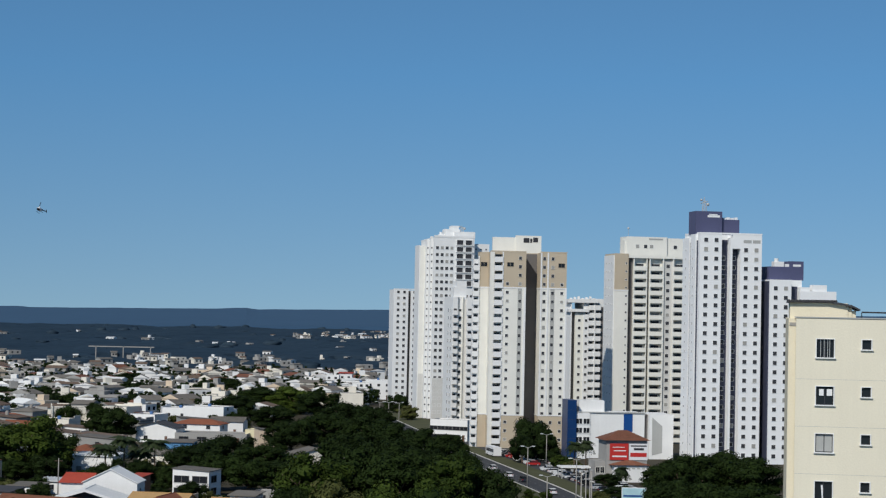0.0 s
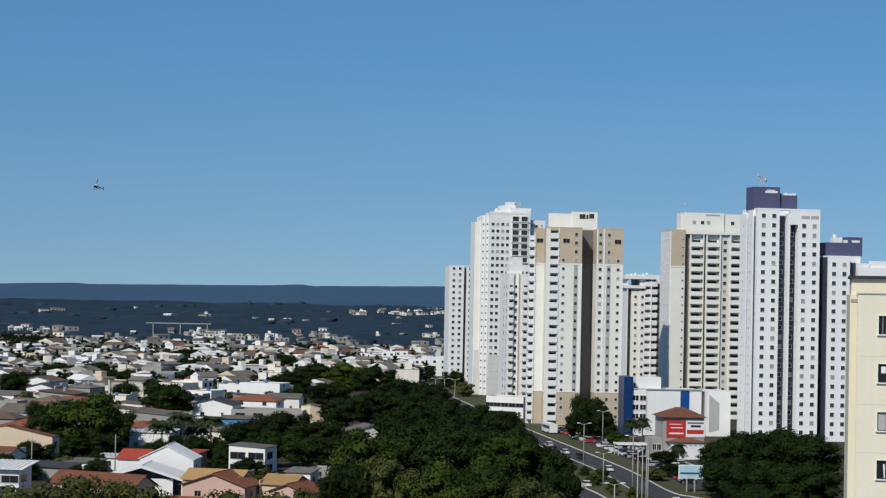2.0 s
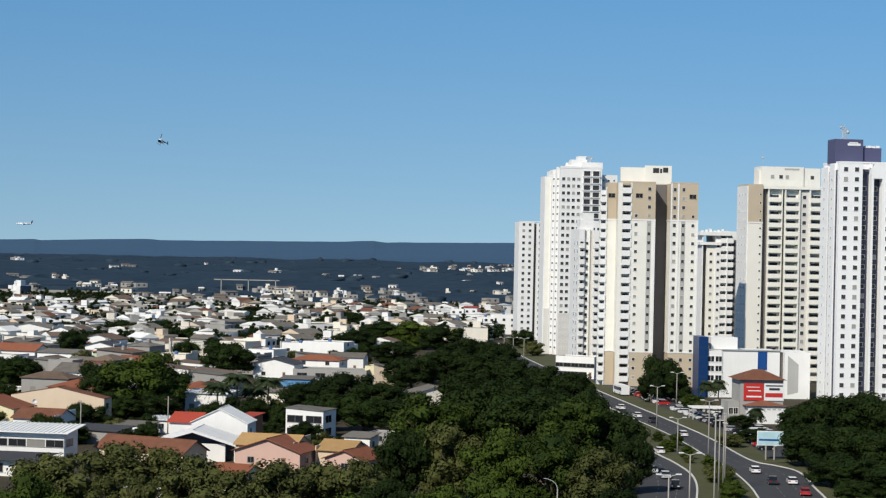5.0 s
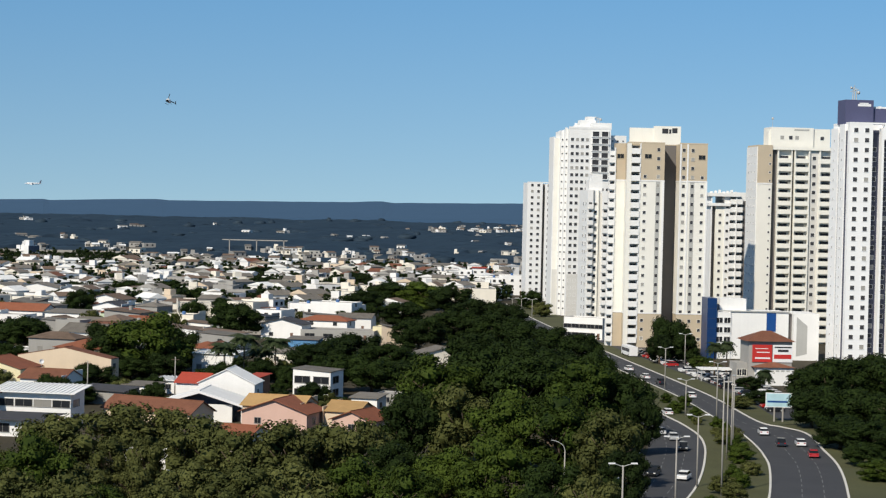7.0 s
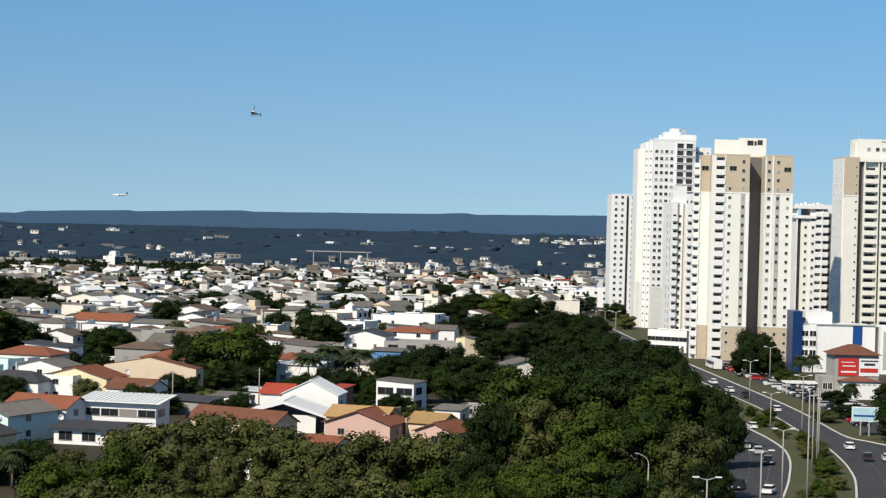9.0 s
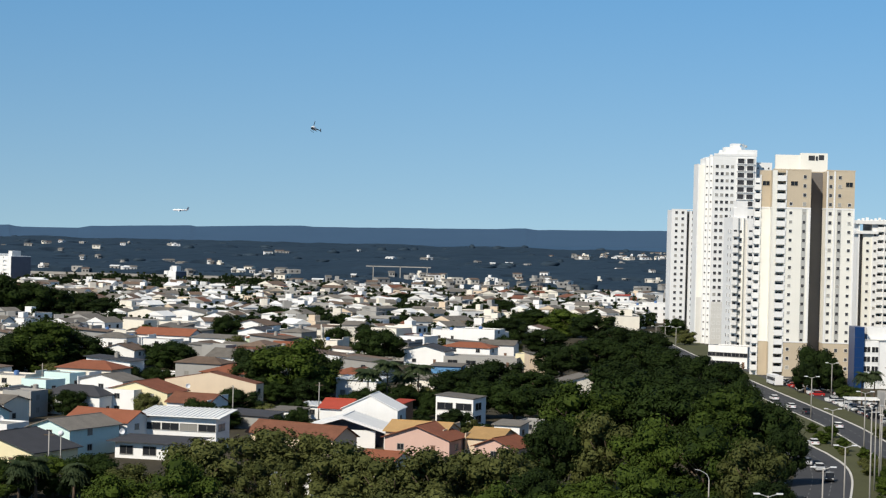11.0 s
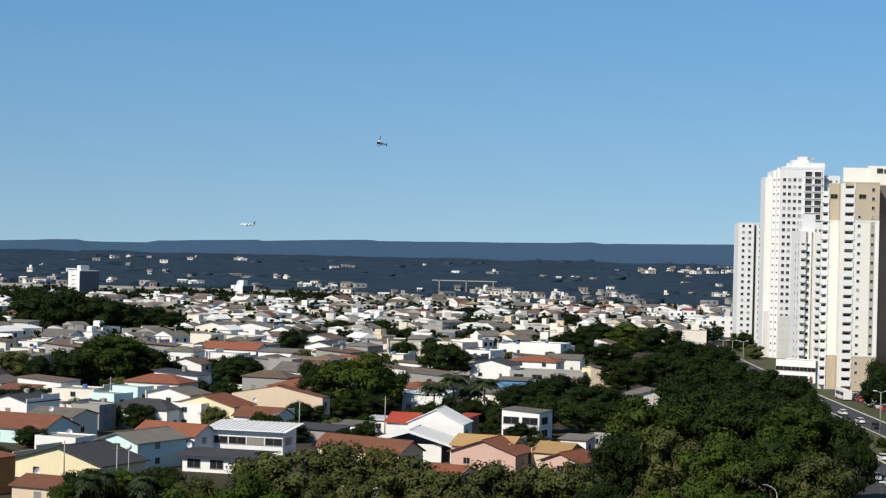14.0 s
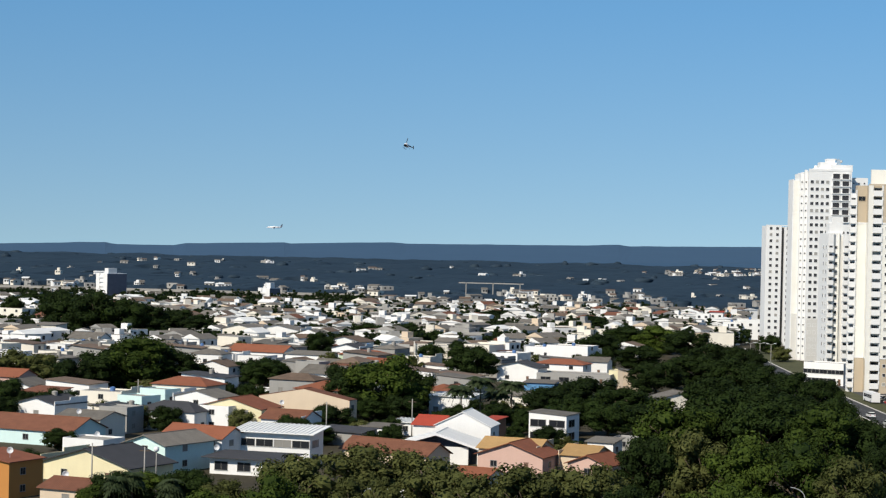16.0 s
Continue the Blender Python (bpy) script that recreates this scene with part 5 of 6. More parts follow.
tree(12.1, 331.7, 13.3, 14.1, "mid", "broad park tree with a dense green crown")
tree(20.8, 324.7, 13.2, 14.3, "mid", "broad park tree with a dense green crown")
tree(27.3, 313.0, 12.3, 11.6, "olive", "broad park tree with a dense green crown")
tree(28.5, 296.1, 8.4, 7.7, "deep", "broad park tree with a dense green crown")
tree(-7.3, 291.5, 9.4, 8.9, "deep", "broad park tree with a dense green crown")
tree(1.1, 286.0, 9.4, 10.1, "mid", "broad park tree with a dense green crown")
tree(8.3, 277.3, 11.3, 11.0, "mid", "broad park tree with a dense green crown")
tree(16.0, 272.3, 9.4, 9.0, "deep", "broad park tree with a dense green crown")
tree(21.3, 268.9, 8.4, 7.6, "olive", "broad park tree with a dense green crown")
tree(13.8, 258.2, 7.4, 7.3, "deep", "broad park tree with a dense green crown")
tree(26.0, 268.9, 5.4, 5.7, "deep", "broad park tree with a dense green crown")
tree(-29.7, 780.3, 10, 18.0, "deep", "avenue tree with a dense dark crown")
tree(-20.1, 845.5, 11, 23.1, "deep", "avenue tree with a dense dark crown")
tree(-7.8, 834.3, 11, 21.6, "mid", "avenue tree with a dense dark crown")
tree(4.0, 801.2, 11, 20.7, "deep", "avenue tree with a dense dark crown")
tree(13.0, 718.5, 11, 19.6, "deep", "avenue tree with a dense dark crown")
tree(-14.4, 717.0, 9, 16.5, "deep", "avenue tree with a dense dark crown")
tree(-6.2, 594.5, 11, 17.1, "deep", "avenue tree with a dense dark crown")
tree(5.2, 631.0, 11, 18.1, "deep", "avenue tree with a dense dark crown")
tree(17.6, 619.7, 11, 16.9, "deep", "avenue tree with a dense dark crown")
tree(25.0, 583.4, 11, 15.9, "deep", "avenue tree with a dense dark crown")
tree(32.5, 554.0, 11, 14.4, "deep", "avenue tree with a dense dark crown")
tree(38.6, 527.1, 11, 12.9, "deep", "avenue tree with a dense dark crown")
tree(10.1, 506.6, 12, 16.0, "deep", "avenue tree with a dense dark crown")
tree(19.6, 488.4, 12, 15.5, "deep", "avenue tree with a dense dark crown")
tree(27.9, 462.0, 12, 14.6, "deep", "avenue tree with a dense dark crown")
tree(37.1, 469.4, 11, 10.8, "deep", "avenue tree with a dense dark crown")
tree(24.3, 714.6, 10, 14.4, "deep", "avenue tree with a dense dark crown")
tree(-59.3, 304.0, 11, 13.3, "olive", "loose olive green tree of the front row")
tree(-52.8, 330.0, 10, 15.5, "olive", "loose olive green tree of the front row")
tree(-45.2, 333.0, 9, 13.7, "olive", "loose olive green tree of the front row")
tree(-56.7, 275.0, 11, 11.3, "mid", "loose olive green tree of the front row")
tree(-50.1, 277.9, 7.0, 9.0, "olive", "loose olive green tree of the front row")
tree(-50.4, 302.0, 8.2, 7.5, "olive", "loose olive green tree of the front row")
tree(-44.6, 300.0, 8.6, 6.5, "olive", "loose olive green tree of the front row")
tree(-36.8, 303.0, 11, 12.3, "olive", "loose olive green tree of the front row")
tree(-29.5, 295.7, 10, 11.1, "olive", "loose olive green tree of the front row")
tree(-23.3, 298.0, 11, 12.9, "olive", "loose olive green tree of the front row")
tree(-16.9, 305.8, 10, 12.3, "olive", "loose olive green tree of the front row")
tree(-11.2, 305.9, 11, 11.4, "olive", "loose olive green tree of the front row")
tree(-56.0, 257.5, 9, 9.8, "olive", "loose olive green tree of the front row")
tree(-48.5, 253.3, 9, 10.4, "olive", "loose olive green tree of the front row")
tree(-43.8, 281.6, 6.5, 5.7, "olive", "loose olive green tree of the front row")
tree(-33.9, 269.9, 9, 9.4, "olive", "loose olive green tree of the front row")
tree(-26.4, 265.3, 9, 10.7, "olive", "loose olive green tree of the front row")
tree(-19.1, 269.5, 9, 10.9, "olive", "loose olive green tree of the front row")
tree(-11.5, 273.8, 9, 11.0, "mid", "loose olive green tree of the front row")
tree(-4.3, 269.1, 9, 10.1, "mid", "loose olive green tree of the front row")
tree(-65.8, 273.4, 9, 11.3, "mid", "loose olive green tree of the front row")
tree(-36.2, 259.0, 7, 9.0, "olive", "loose olive green tree of the front row")
tree(-43.3, 252.8, 7, 8.8, "mid", "loose olive green tree of the front row")
tree(-89.2, 307.4, 7, 8.3, "deep", "dense shade tree standing between house roofs")
tree(-84.8, 313.5, 6, 8.4, "mid", "dense shade tree standing between house roofs")
tree(-79.0, 313.1, 7, 9.3, "deep", "dense shade tree standing between house roofs")
tree(-92.3, 305.6, 5, 7.3, "mid", "dense shade tree standing between house roofs")
tree(-71.6, 309.8, 6, 8.2, "olive", "dense shade tree standing between house roofs")
tree(-80.2, 456.6, 5.5, 11.3, "deep", "dense shade tree standing between house roofs")
tree(-83.6, 444.8, 4, 7.8, "deep", "dense shade tree standing between house roofs")
tree(-27.4, 433.1, 5, 7.5, "deep", "dense shade tree standing between house roofs")
tree(-378.2, 1123.8, 10, 20.4, "deep", "dense shade tree standing between house roofs")
tree(-369.3, 1149.8, 11, 22.6, "deep", "dense shade tree standing between house roofs")
tree(-333.1, 1088.9, 10, 21.3, "deep", "dense shade tree standing between house roofs")
tree(-296.0, 1020.5, 9, 19.8, "deep", "dense shade tree standing between house roofs")
tree(-278.5, 994.6, 9, 17.8, "deep", "dense shade tree standing between house roofs")
tree(-255.6, 970.7, 8, 17.3, "deep", "dense shade tree standing between house roofs")
tree(-231.5, 921.6, 8, 15.0, "deep", "dense shade tree standing between house roofs")
tree(-137.8, 874.9, 8, 15.3, "deep", "dense shade tree standing between house roofs")
tree(-124.6, 891.1, 8, 15.5, "deep", "dense shade tree standing between house roofs")
tree(-103.0, 842.7, 7, 14.6, "deep", "dense shade tree standing between house roofs")
tree(-101.7, 1091.6, 8, 14.2, "deep", "dense shade tree standing between house roofs")
tree(-46.7, 1051.6, 8, 16.6, "deep", "dense shade tree standing between house roofs")
tree(-53.3, 980.1, 8, 14.1, "deep", "dense shade tree standing between house roofs")
tree(-78.1, 865.3, 6, 11.2, "deep", "dense shade tree standing between house roofs")
tree(-78.1, 1067.6, 6, 12.3, "deep", "dense shade tree standing between house roofs")
tree(-59.7, 927.5, 6, 12.0, "olive", "dense shade tree standing between house roofs")
tree(-161.5, 870.7, 7, 11.5, "deep", "dense shade tree standing between house roofs")
tree(-157.9, 813.0, 6, 10.7, "deep", "dense shade tree standing between house roofs")
tree(-123.5, 591.5, 6, 8.7, "deep", "dense shade tree standing between house roofs")
tree(-141.1, 606.5, 6, 8.1, "deep", "dense shade tree standing between house roofs")
tree(87.6, 454.2, 10, 14.6, "deep", "dark roadside tree beside the grass verge")
tree(94.7, 460.2, 11, 16.2, "deep", "dark roadside tree beside the grass verge")
tree(103.8, 471.5, 11, 16.6, "deep", "dark roadside tree beside the grass verge")
tree(107.5, 455.5, 11, 16.1, "deep", "dark roadside tree beside the grass verge")
tree(78.2, 410.7, 8, 11.4, "deep", "dark roadside tree beside the grass verge")
tree(83.5, 407.6, 9, 14.3, "deep", "dark roadside tree beside the grass verge")
tree(88.8, 402.6, 9, 14.2, "deep", "dark roadside tree beside the grass verge")
tree(92.6, 391.6, 9, 13.9, "deep", "dark roadside tree beside the grass verge")
tree(76.9, 374.7, 6.5, 11.0, "deep", "dark roadside tree beside the grass verge")
tree(80.3, 365.6, 6.5, 11.8, "deep", "dark roadside tree beside the grass verge")
tree(84.6, 357.0, 6, 11.6, "deep", "dark roadside tree beside the grass verge")
tree(74.3, 330.9, 3.5, 7.8, "mid", "dark roadside tree beside the grass verge")
tree(78.8, 327.9, 4, 9.2, "mid", "dark roadside tree beside the grass verge")
tree(76.1, 350.7, 4, 7.2, "deep", "dark roadside tree beside the grass verge")
tree(68.6, 583.4, 13, 13.2, "deep", "dark tree in front of the towers")
tree(63.9, 571.0, 9, 8.3, "deep", "dark tree in front of the towers")
tree(71.7, 573.7, 9, 8.3, "deep", "dark tree in front of the towers")
tree(73.3, 553.2, 4, 8.0, "mid", "dark tree in front of the towers")
tree(76.4, 546.7, 3, 6.3, "olive", "dark tree in front of the towers")
tree(77.9, 491.3, 3.5, 7.1, "deep", "dark tree in front of the towers")
tree(75.3, 457.6, 3.5, 8.0, "deep", "dark tree in front of the towers")
tree(68.5, 447.6, 3, 6.5, "olive", "dark tree in front of the towers")
tree(39.0, 861.2, 8, 11.1, "deep", "dark tree in front of the towers")
tree(41.1, 802.7, 6, 9.2, "olive", "dark tree in front of the towers")
for x, y, h, w in ((-83.0, 489.0, 6.5, 11.0), (-76.0, 486.0, 5.5, 10.0), (-68.0, 489.0, 6.5, 10.5), (-86.0, 503.0, 10.0, 12.0), (-52.0, 470.0, 6.0, 9.0), (-43.0, 470.0, 6.5, 9.0), (-36.0, 472.0, 5.5, 8.0), (-84.0, 428.0, 6.0, 9.0), (-78.0, 424.0, 5.0, 8.0)):
    tree(x, y, h, w, "deep", "dark shrubs and young trees under a taller crown")
for x, y, h, w in ((-152.0, 428.0, 8.0, 10.0), (-127.0, 396.0, 4.5, 7.0), (-146.0, 452.0, 8.0, 11.0), (-166.0, 470.0, 9.0, 12.0), (-118.0, 352.0, 5.0, 7.0)):
    tree(x, y, h, w, "deep", "dark garden tree pressed between house walls")
palm(-47.5, 478.0, 12, turn=130)
palm(-39.7, 476.3, 11.5, turn=185)
palm(-52.1, 476.2, 10, turn=95)
palm(-44.1, 486.9, 8.5, turn=160)
palm(-86.0, 306.0, 7, turn=235, spread=2.6)
palm(-80.2, 307.1, 6, turn=300, spread=2.6)
palm(-88.2, 304.1, 6.5, turn=205, spread=2.6)
palm(74.7, 532.6, 9, turn=188, spread=2.6)
palm(77.7, 530.8, 9.5, turn=209, spread=2.6)
palm(82.0, 494.7, 5, turn=275, spread=2.6)

# ---- the rest of the quarter: varied low houses on a grid of narrow streets ----
rng = random.Random(11)
WALLS = [plaster_white] * 9 + [plaster_cream] * 6 + [plaster_grey] * 4 + [plaster_peach, plaster_white, plaster_cream]
ROOFS = [fibre] * 7 + [brown_tile] * 6 + [clay] * 4 + [clay_bright] + [white_metal] * 2 + [dark_roof] * 2
STYLES = ["gable_front", "gable_front", "gable_front", "gable_side", "hip", "shed_side", "shed_side", "flat", "flat"]
TONE = {"house_white": "white", "house_cream": "cream", "house_grey": "grey", "house_peach": "peach", "house_mint": "mint green", "house_yellow": "pale yellow", "house_pink": "pink"}
COVER = {"grey_fibre_cement_roof": "a grey fibre-cement roof", "weathered_brown_tile_roof": "a weathered brown tile roof", "clay_tile_roof": "a dark clay tile roof", "bright_clay_tile_roof": "a bright clay tile roof", "white_metal_roof": "a white metal roof", "dark_grey_roof": "a dark grey roof"}


def lots():
    """Plots on a turned grid, between the built-up rows and the woods."""
    s = math.sin(radians(-17))
    for j in range(-10, 110):
        for i in range(-75, 60):
            u, v = i * 13.5 + rng.uniform(-1.5, 1.5), 330 + j * 14.0 + (5 if j % 2 else 0) + rng.uniform(-2, 2)
            yield u * math.cos(radians(-17)), v + u * s


def is_free(x, y, r):
    return all((x - a) ** 2 + (y - b) ** 2 > (r + q) ** 2 for a, b, q in taken)


def rise(d):
    """Height of the far plain, which climbs gently to the foot of the hills."""
    return 9.0 * max(0.0, (d - 1900) / 1700) ** 1.3


kinds = []
plain = Shape()  # the many houses too far off to pick apart
PLAIN = [plaster_white, plaster_cream, plaster_grey, plaster_peach, fibre, brown_tile, clay, white_metal, concrete, house_glass]


def plain_house(x, y, turn, w, d, h, rh, wall, roof):
    """A far house: body, two roof slopes with eaves, a strip of dark openings."""
    c, s_ = math.cos(radians(turn)), math.sin(radians(turn))

    def at(u, v, z):
        return (x + u * c - v * s_, y + u * s_ + v * c, z)

    def block(u0, u1, v0, v1, z0, z1, mi):
        p = [at(*q) for q in ((u0, v0, z0), (u1, v0, z0), (u1, v1, z0), (u0, v1, z0), (u0, v0, z1), (u1, v0, z1), (u1, v1, z1), (u0, v1, z1))]
        plain.add(p, [(4, 5, 6, 7), (0, 1, 5, 4), (1, 2, 6, 5), (2, 3, 7, 6), (3, 0, 4, 7)], mi)

    z0 = rise(math.hypot(x, y))
    block(-w / 2, w / 2, 0, d, z0, z0 + h, wall)
    h += z0
    if rh == 0:
        block(-w / 2 + 0.3, w / 2 - 0.3, 0.3, d - 0.3, h, h + 0.06, 8 if wall else 4)
        if rng.random() < 0.6:  # stair head or tank room on the flat roof
            u = rng.uniform(-w / 2, w / 2 - 3.5)
            block(u, u + rng.uniform(2.2, 3.5), d * 0.3, d * 0.3 + 3.5, h, h + rng.uniform(1.5, 3.0), wall)
    if rh > 0:
        o = 0.4
        p = [at(*q) for q in ((-w / 2 - o, -o, h), (w / 2 + o, -o, h), (w / 2 + o, d + o, h), (-w / 2 - o, d + o, h), (-w / 2 - o, d / 2, h + rh), (w / 2 + o, d / 2, h + rh))]
        plain.add(p, [(0, 1, 5, 4), (2, 3, 4, 5)], roof)
        plain.add(p, [(1, 2, 5), (3, 0, 4), (0, 3, 2, 1)], wall)
    for k in range(2):
        u = -w / 2 + w * (0.2 + 0.45 * k)
        block(u, u + 1.5, -0.06, 0.0, h - 2.4, h - 0.9, 9)
    block(w / 2, w / 2 + 0.05, d * 0.3, d * 0.3 + 1.6, h - 2.3, h - 0.8, 9)


near_count = 0
for x, y in lots():
    d, az = math.hypot(x, y), math.degrees(math.atan2(x, y))
    if not (425 < d < 1275 and -21.5 < az < (-2.3 if d < 760 else -1.0 if d < 900 else 2.0)):
        continue
    if (d < 505 and az > -13) or d < 445 or (d < 640 and az > -6.3):
        continue
    if rng.random() < (0.20 if d < 760 else 0.23) or not is_free(x, y + 4.5, 5.4):
        continue
    if d < 760 and near_count < 235:
        near_count += 1
        if len(kinds) < 48:
            w, dp, h = rng.uniform(8.5, 14), rng.uniform(8, 11), rng.choice([3.0, 3.3, 5.8, 6.2, 6.6, 4.2, 7.2])
            st, wl, rf = rng.choice(STYLES), rng.choice(WALLS), rng.choice(ROOFS)
            if st == "flat":
                rf = concrete
            rh = 0.0 if st == "flat" else 0.9 if "shed" in st else rng.uniform(1.2, 2.0)
            label = ("two-storey " if h > 5 else "low ") + TONE[wl.name] + " house with " + ("a flat concrete roof" if st == "flat" else COVER[rf.name])
            kinds.append(house(x, y, -17 + rng.uniform(-6, 6), w, dp, h, rh, st, wl, rf, label, rng.choice([1, 1, 2]), rng.uniform(0.2, 0.7), "houses of the quarter", rng.random() < 0.25, party=rng.choice([0, -1, 1]), yard=rng.random() < 0.5))
        else:
            copy_thing(rng.choice(kinds), pose(x, y, 0, 0, 0, -17 + rng.uniform(-8, 8) + rng.choice([0, 0, 0, 25, -90])))
    else:
        plain_house(x, y, -17 + rng.uniform(-9, 9) + rng.choice([90, 90, 75, 110, 0, 45, -45]), rng.uniform(7, 15), rng.uniform(7, 12), rng.choice([3.4, 5.4, 5.8, 6.4, 6.8]), rng.choice([0, 0, 1.0, 1.5, 1.9]), rng.choice([0, 0, 0, 0, 0, 1, 1, 2, 2, 3]), rng.choice([4, 4, 4, 4, 5, 5, 6, 7, 7]))
    taken.append((x, y + 4.5, 5.4))

# scattered houses out to the woods
clusters = [(rng.uniform(-21, 4), 1400 + 1900 * rng.random() ** 1.4) for k in range(40)]
far_spots = []
for k in range(370):
    if k < 190:  # the ragged edge of the town
        d, az = 1290 + 480 * rng.random() ** 1.6, rng.uniform(-21.5, 3)
    elif k < 250:  # houses on the rising ground before the hills
        d, az = rng.gauss(3050, 170), 2.2 + rng.gauss(0, 1.2)
    else:
        ca, cd = rng.choice(clusters)
        d, az = cd + rng.gauss(0, 50), ca + rng.gauss(0, 0.7)
    x, y = d * math.sin(radians(az)), d * math.cos(radians(az))
    if 1260 < d < 3450 and is_free(x, y, 5) and not (x < -225 and 1385 < y < 1572):
        # more grey walls here: the dulling of haze put into their colour
        plain_house(x, y, rng.uniform(-40, 40), rng.choice([4, 5, 6, 8, 11]), 8, rng.choice([2.6, 3.0, 3.6]) + 0.0006 * d, rng.choice([0, 0.9, 1.2]), rng.choice([0, 0, 1, 2, 2, 2]), rng.choice([4, 4, 4, 5, 7]))
        far_spots.append((x, y))
tagged(new("far_houses", plain.mesh("far_houses", PLAIN)), "crowded white and cream low houses with grey and brown roofs", "houses", kind="stuff")

# street and garden trees between the houses
yard_trees = 0
for k in range(700):
    d, az = rng.uniform(398, 530), rng.uniform(-12, -2.6)
    x, y = d * math.sin(radians(az)), d * math.cos(radians(az))
    if yard_trees < 38 and is_free(x, y, 1.3):
        yard_trees += 1
        hh = rng.uniform(3.0, 5.5)
        tree(x, y, hh, hh * rng.uniform(0.9, 1.3), rng.choice(["deep", "deep", "olive"]), "dark garden tree behind the house rows", 0.1)
        taken.append((x, y, 3.5))
garden = 0
for k in range(900):
    d = 440 + 360 * rng.random() ** 0.8
    az = rng.uniform(-21, 1)
    if az > -6.3 and d < 700 or az > -1.5:
        continue
    x, y = d * math.sin(radians(az)), d * math.cos(radians(az))
    if garden < 115 and is_free(x, y, 1.4):
        garden += 1
        hh = rng.uniform(3.5, 6.8)
        tree(x, y, hh, hh * rng.uniform(0.95, 1.4), rng.choice(["deep", "deep", "deep", "olive"]), "garden tree between low houses")
        taken.append((x, y, 5.0))


def far_garden_trees():
    """Trees between the far houses, as one mass."""
    base = crown_mesh("far_crown", 77, leaf_deep, clumps=14, leaves=26, leaf=0.75)
    pv = np.array([q.co[:] for q in base.vertices])
    pf = [tuple(q.vertices) for q in base.polygons]
    bpy.data.meshes.remove(base)
    v, f = [], []
    for k in range(3400):
        d, az = rng.uniform(780, 1320), rng.uniform(-21.5, 2)
        if k > 3000:  # the belt along the edge of the field
            d, az = rng.uniform(1310, 1440), rng.uniform(-22, -9)
        x, y = d * math.sin(radians(az)), d * math.cos(radians(az))
        if not is_free(x, y, 1.2) or (az > -1 and d < 900):
            continue
        hh, a = rng.uniform(4.0, 8.5), rng.uniform(0, 6.28)
        sc = hh / 10.0
        c, s_ = math.cos(a) * sc * rng.uniform(0.8, 1.25), math.sin(a) * sc
        o = len(v)
        v += [(x + p[0] * c - p[1] * s_, y + p[0] * s_ + p[1] * c, p[2] * sc + 0.5 * hh) for p in pv]
        f += [tuple(o + q for q in p) for p in pf]
        taken.append((x, y, 5.0))
    tagged(new("far_garden_trees", mesh_of("far_garden_trees", v, f, leaf_deep)), "dark garden trees among the far houses", "trees", kind="stuff")


far_garden_trees()


def far_woods():
    """Woodland from the edge of the town to the hills: one uneven canopy with clearings, and taller crowns standing out of it."""
    r = np.random.default_rng(5)
    rows, cols = 330, 250
    v, f = [], []
    open_cells = set()
    for a, b in far_spots:
        for q in range(4):
            for i in (-1, 0, 1):
                open_cells.add((int(a // 8) + i, int(b // 14) - q))

    def cleared(x, y):
        return (x < -225 and 1385 < y < 1572) or (int(x // 8), int(y // 14)) in open_cells

    for i in range(rows):
        d0 = 1285 + 2310 * i / (rows - 1)
        for j in range(cols):
            d, az = d0 + r.uniform(-3, 3), radians(-23 + 32 * (j + r.uniform(-0.4, 0.4)) / (cols - 1))
            x, y = d * math.sin(az), d * math.cos(az)
            z = 3.2 + 3.6 * noise.noise((x / 75, y / 160, 0)) + 1.4 * noise.noise((x / 16, y / 22, 3)) + r.uniform(-0.3, 0.3)
            if d < 1650:
                z -= 3.0 * (1650 - d) / 365
            if cleared(x, y):
                z = -1.0
            v.append((x, y, z + rise(d)))
    f = [(i * cols + j, i * cols + j + 1, (i + 1) * cols + j + 1, (i + 1) * cols + j) for i in range(rows - 1) for j in range(cols - 1)]
    seg, rings = 7, 4
    for k in range(220):
        d, az = 1290 + 2290 * r.uniform() ** 0.75, radians(r.uniform(-23, 9))
        x, y = d * math.sin(az), d * math.cos(az)
        if cleared(x, y):
            continue
        w, h = r.uniform(5.0, 12.0), r.uniform(4.0, 5.6) * (1.6 if noise.noise((x / 130, y / 200, 7)) > 0.3 else 1)
        o, z0 = len(v), rise(d)
        for i in range(rings + 1):
            t = math.pi * 0.62 * i / rings
            for j in range(seg):
                a, q = 6.2832 * j / seg, r.uniform(0.65, 1.2)
                v.append((x + q * w * math.sin(t) * math.cos(a), y + q * w * math.sin(t) * math.sin(a), z0 + (h * (0.5 + 0.5 * math.cos(t) * q) if i < rings else -0.2)))
        f += [(o + i * seg + j, o + (i + 1) * seg + j, o + (i + 1) * seg + (j + 1) % seg, o + i * seg + (j + 1) % seg) for i in range(rings) for j in range(seg)]
    tagged(new("far_woods", mesh_of("far_woods", v, f, leaf_far, smooth=True)), "dark woodland stretching to the hills, tinted blue for haze", "woods", kind="stuff")


far_woods()

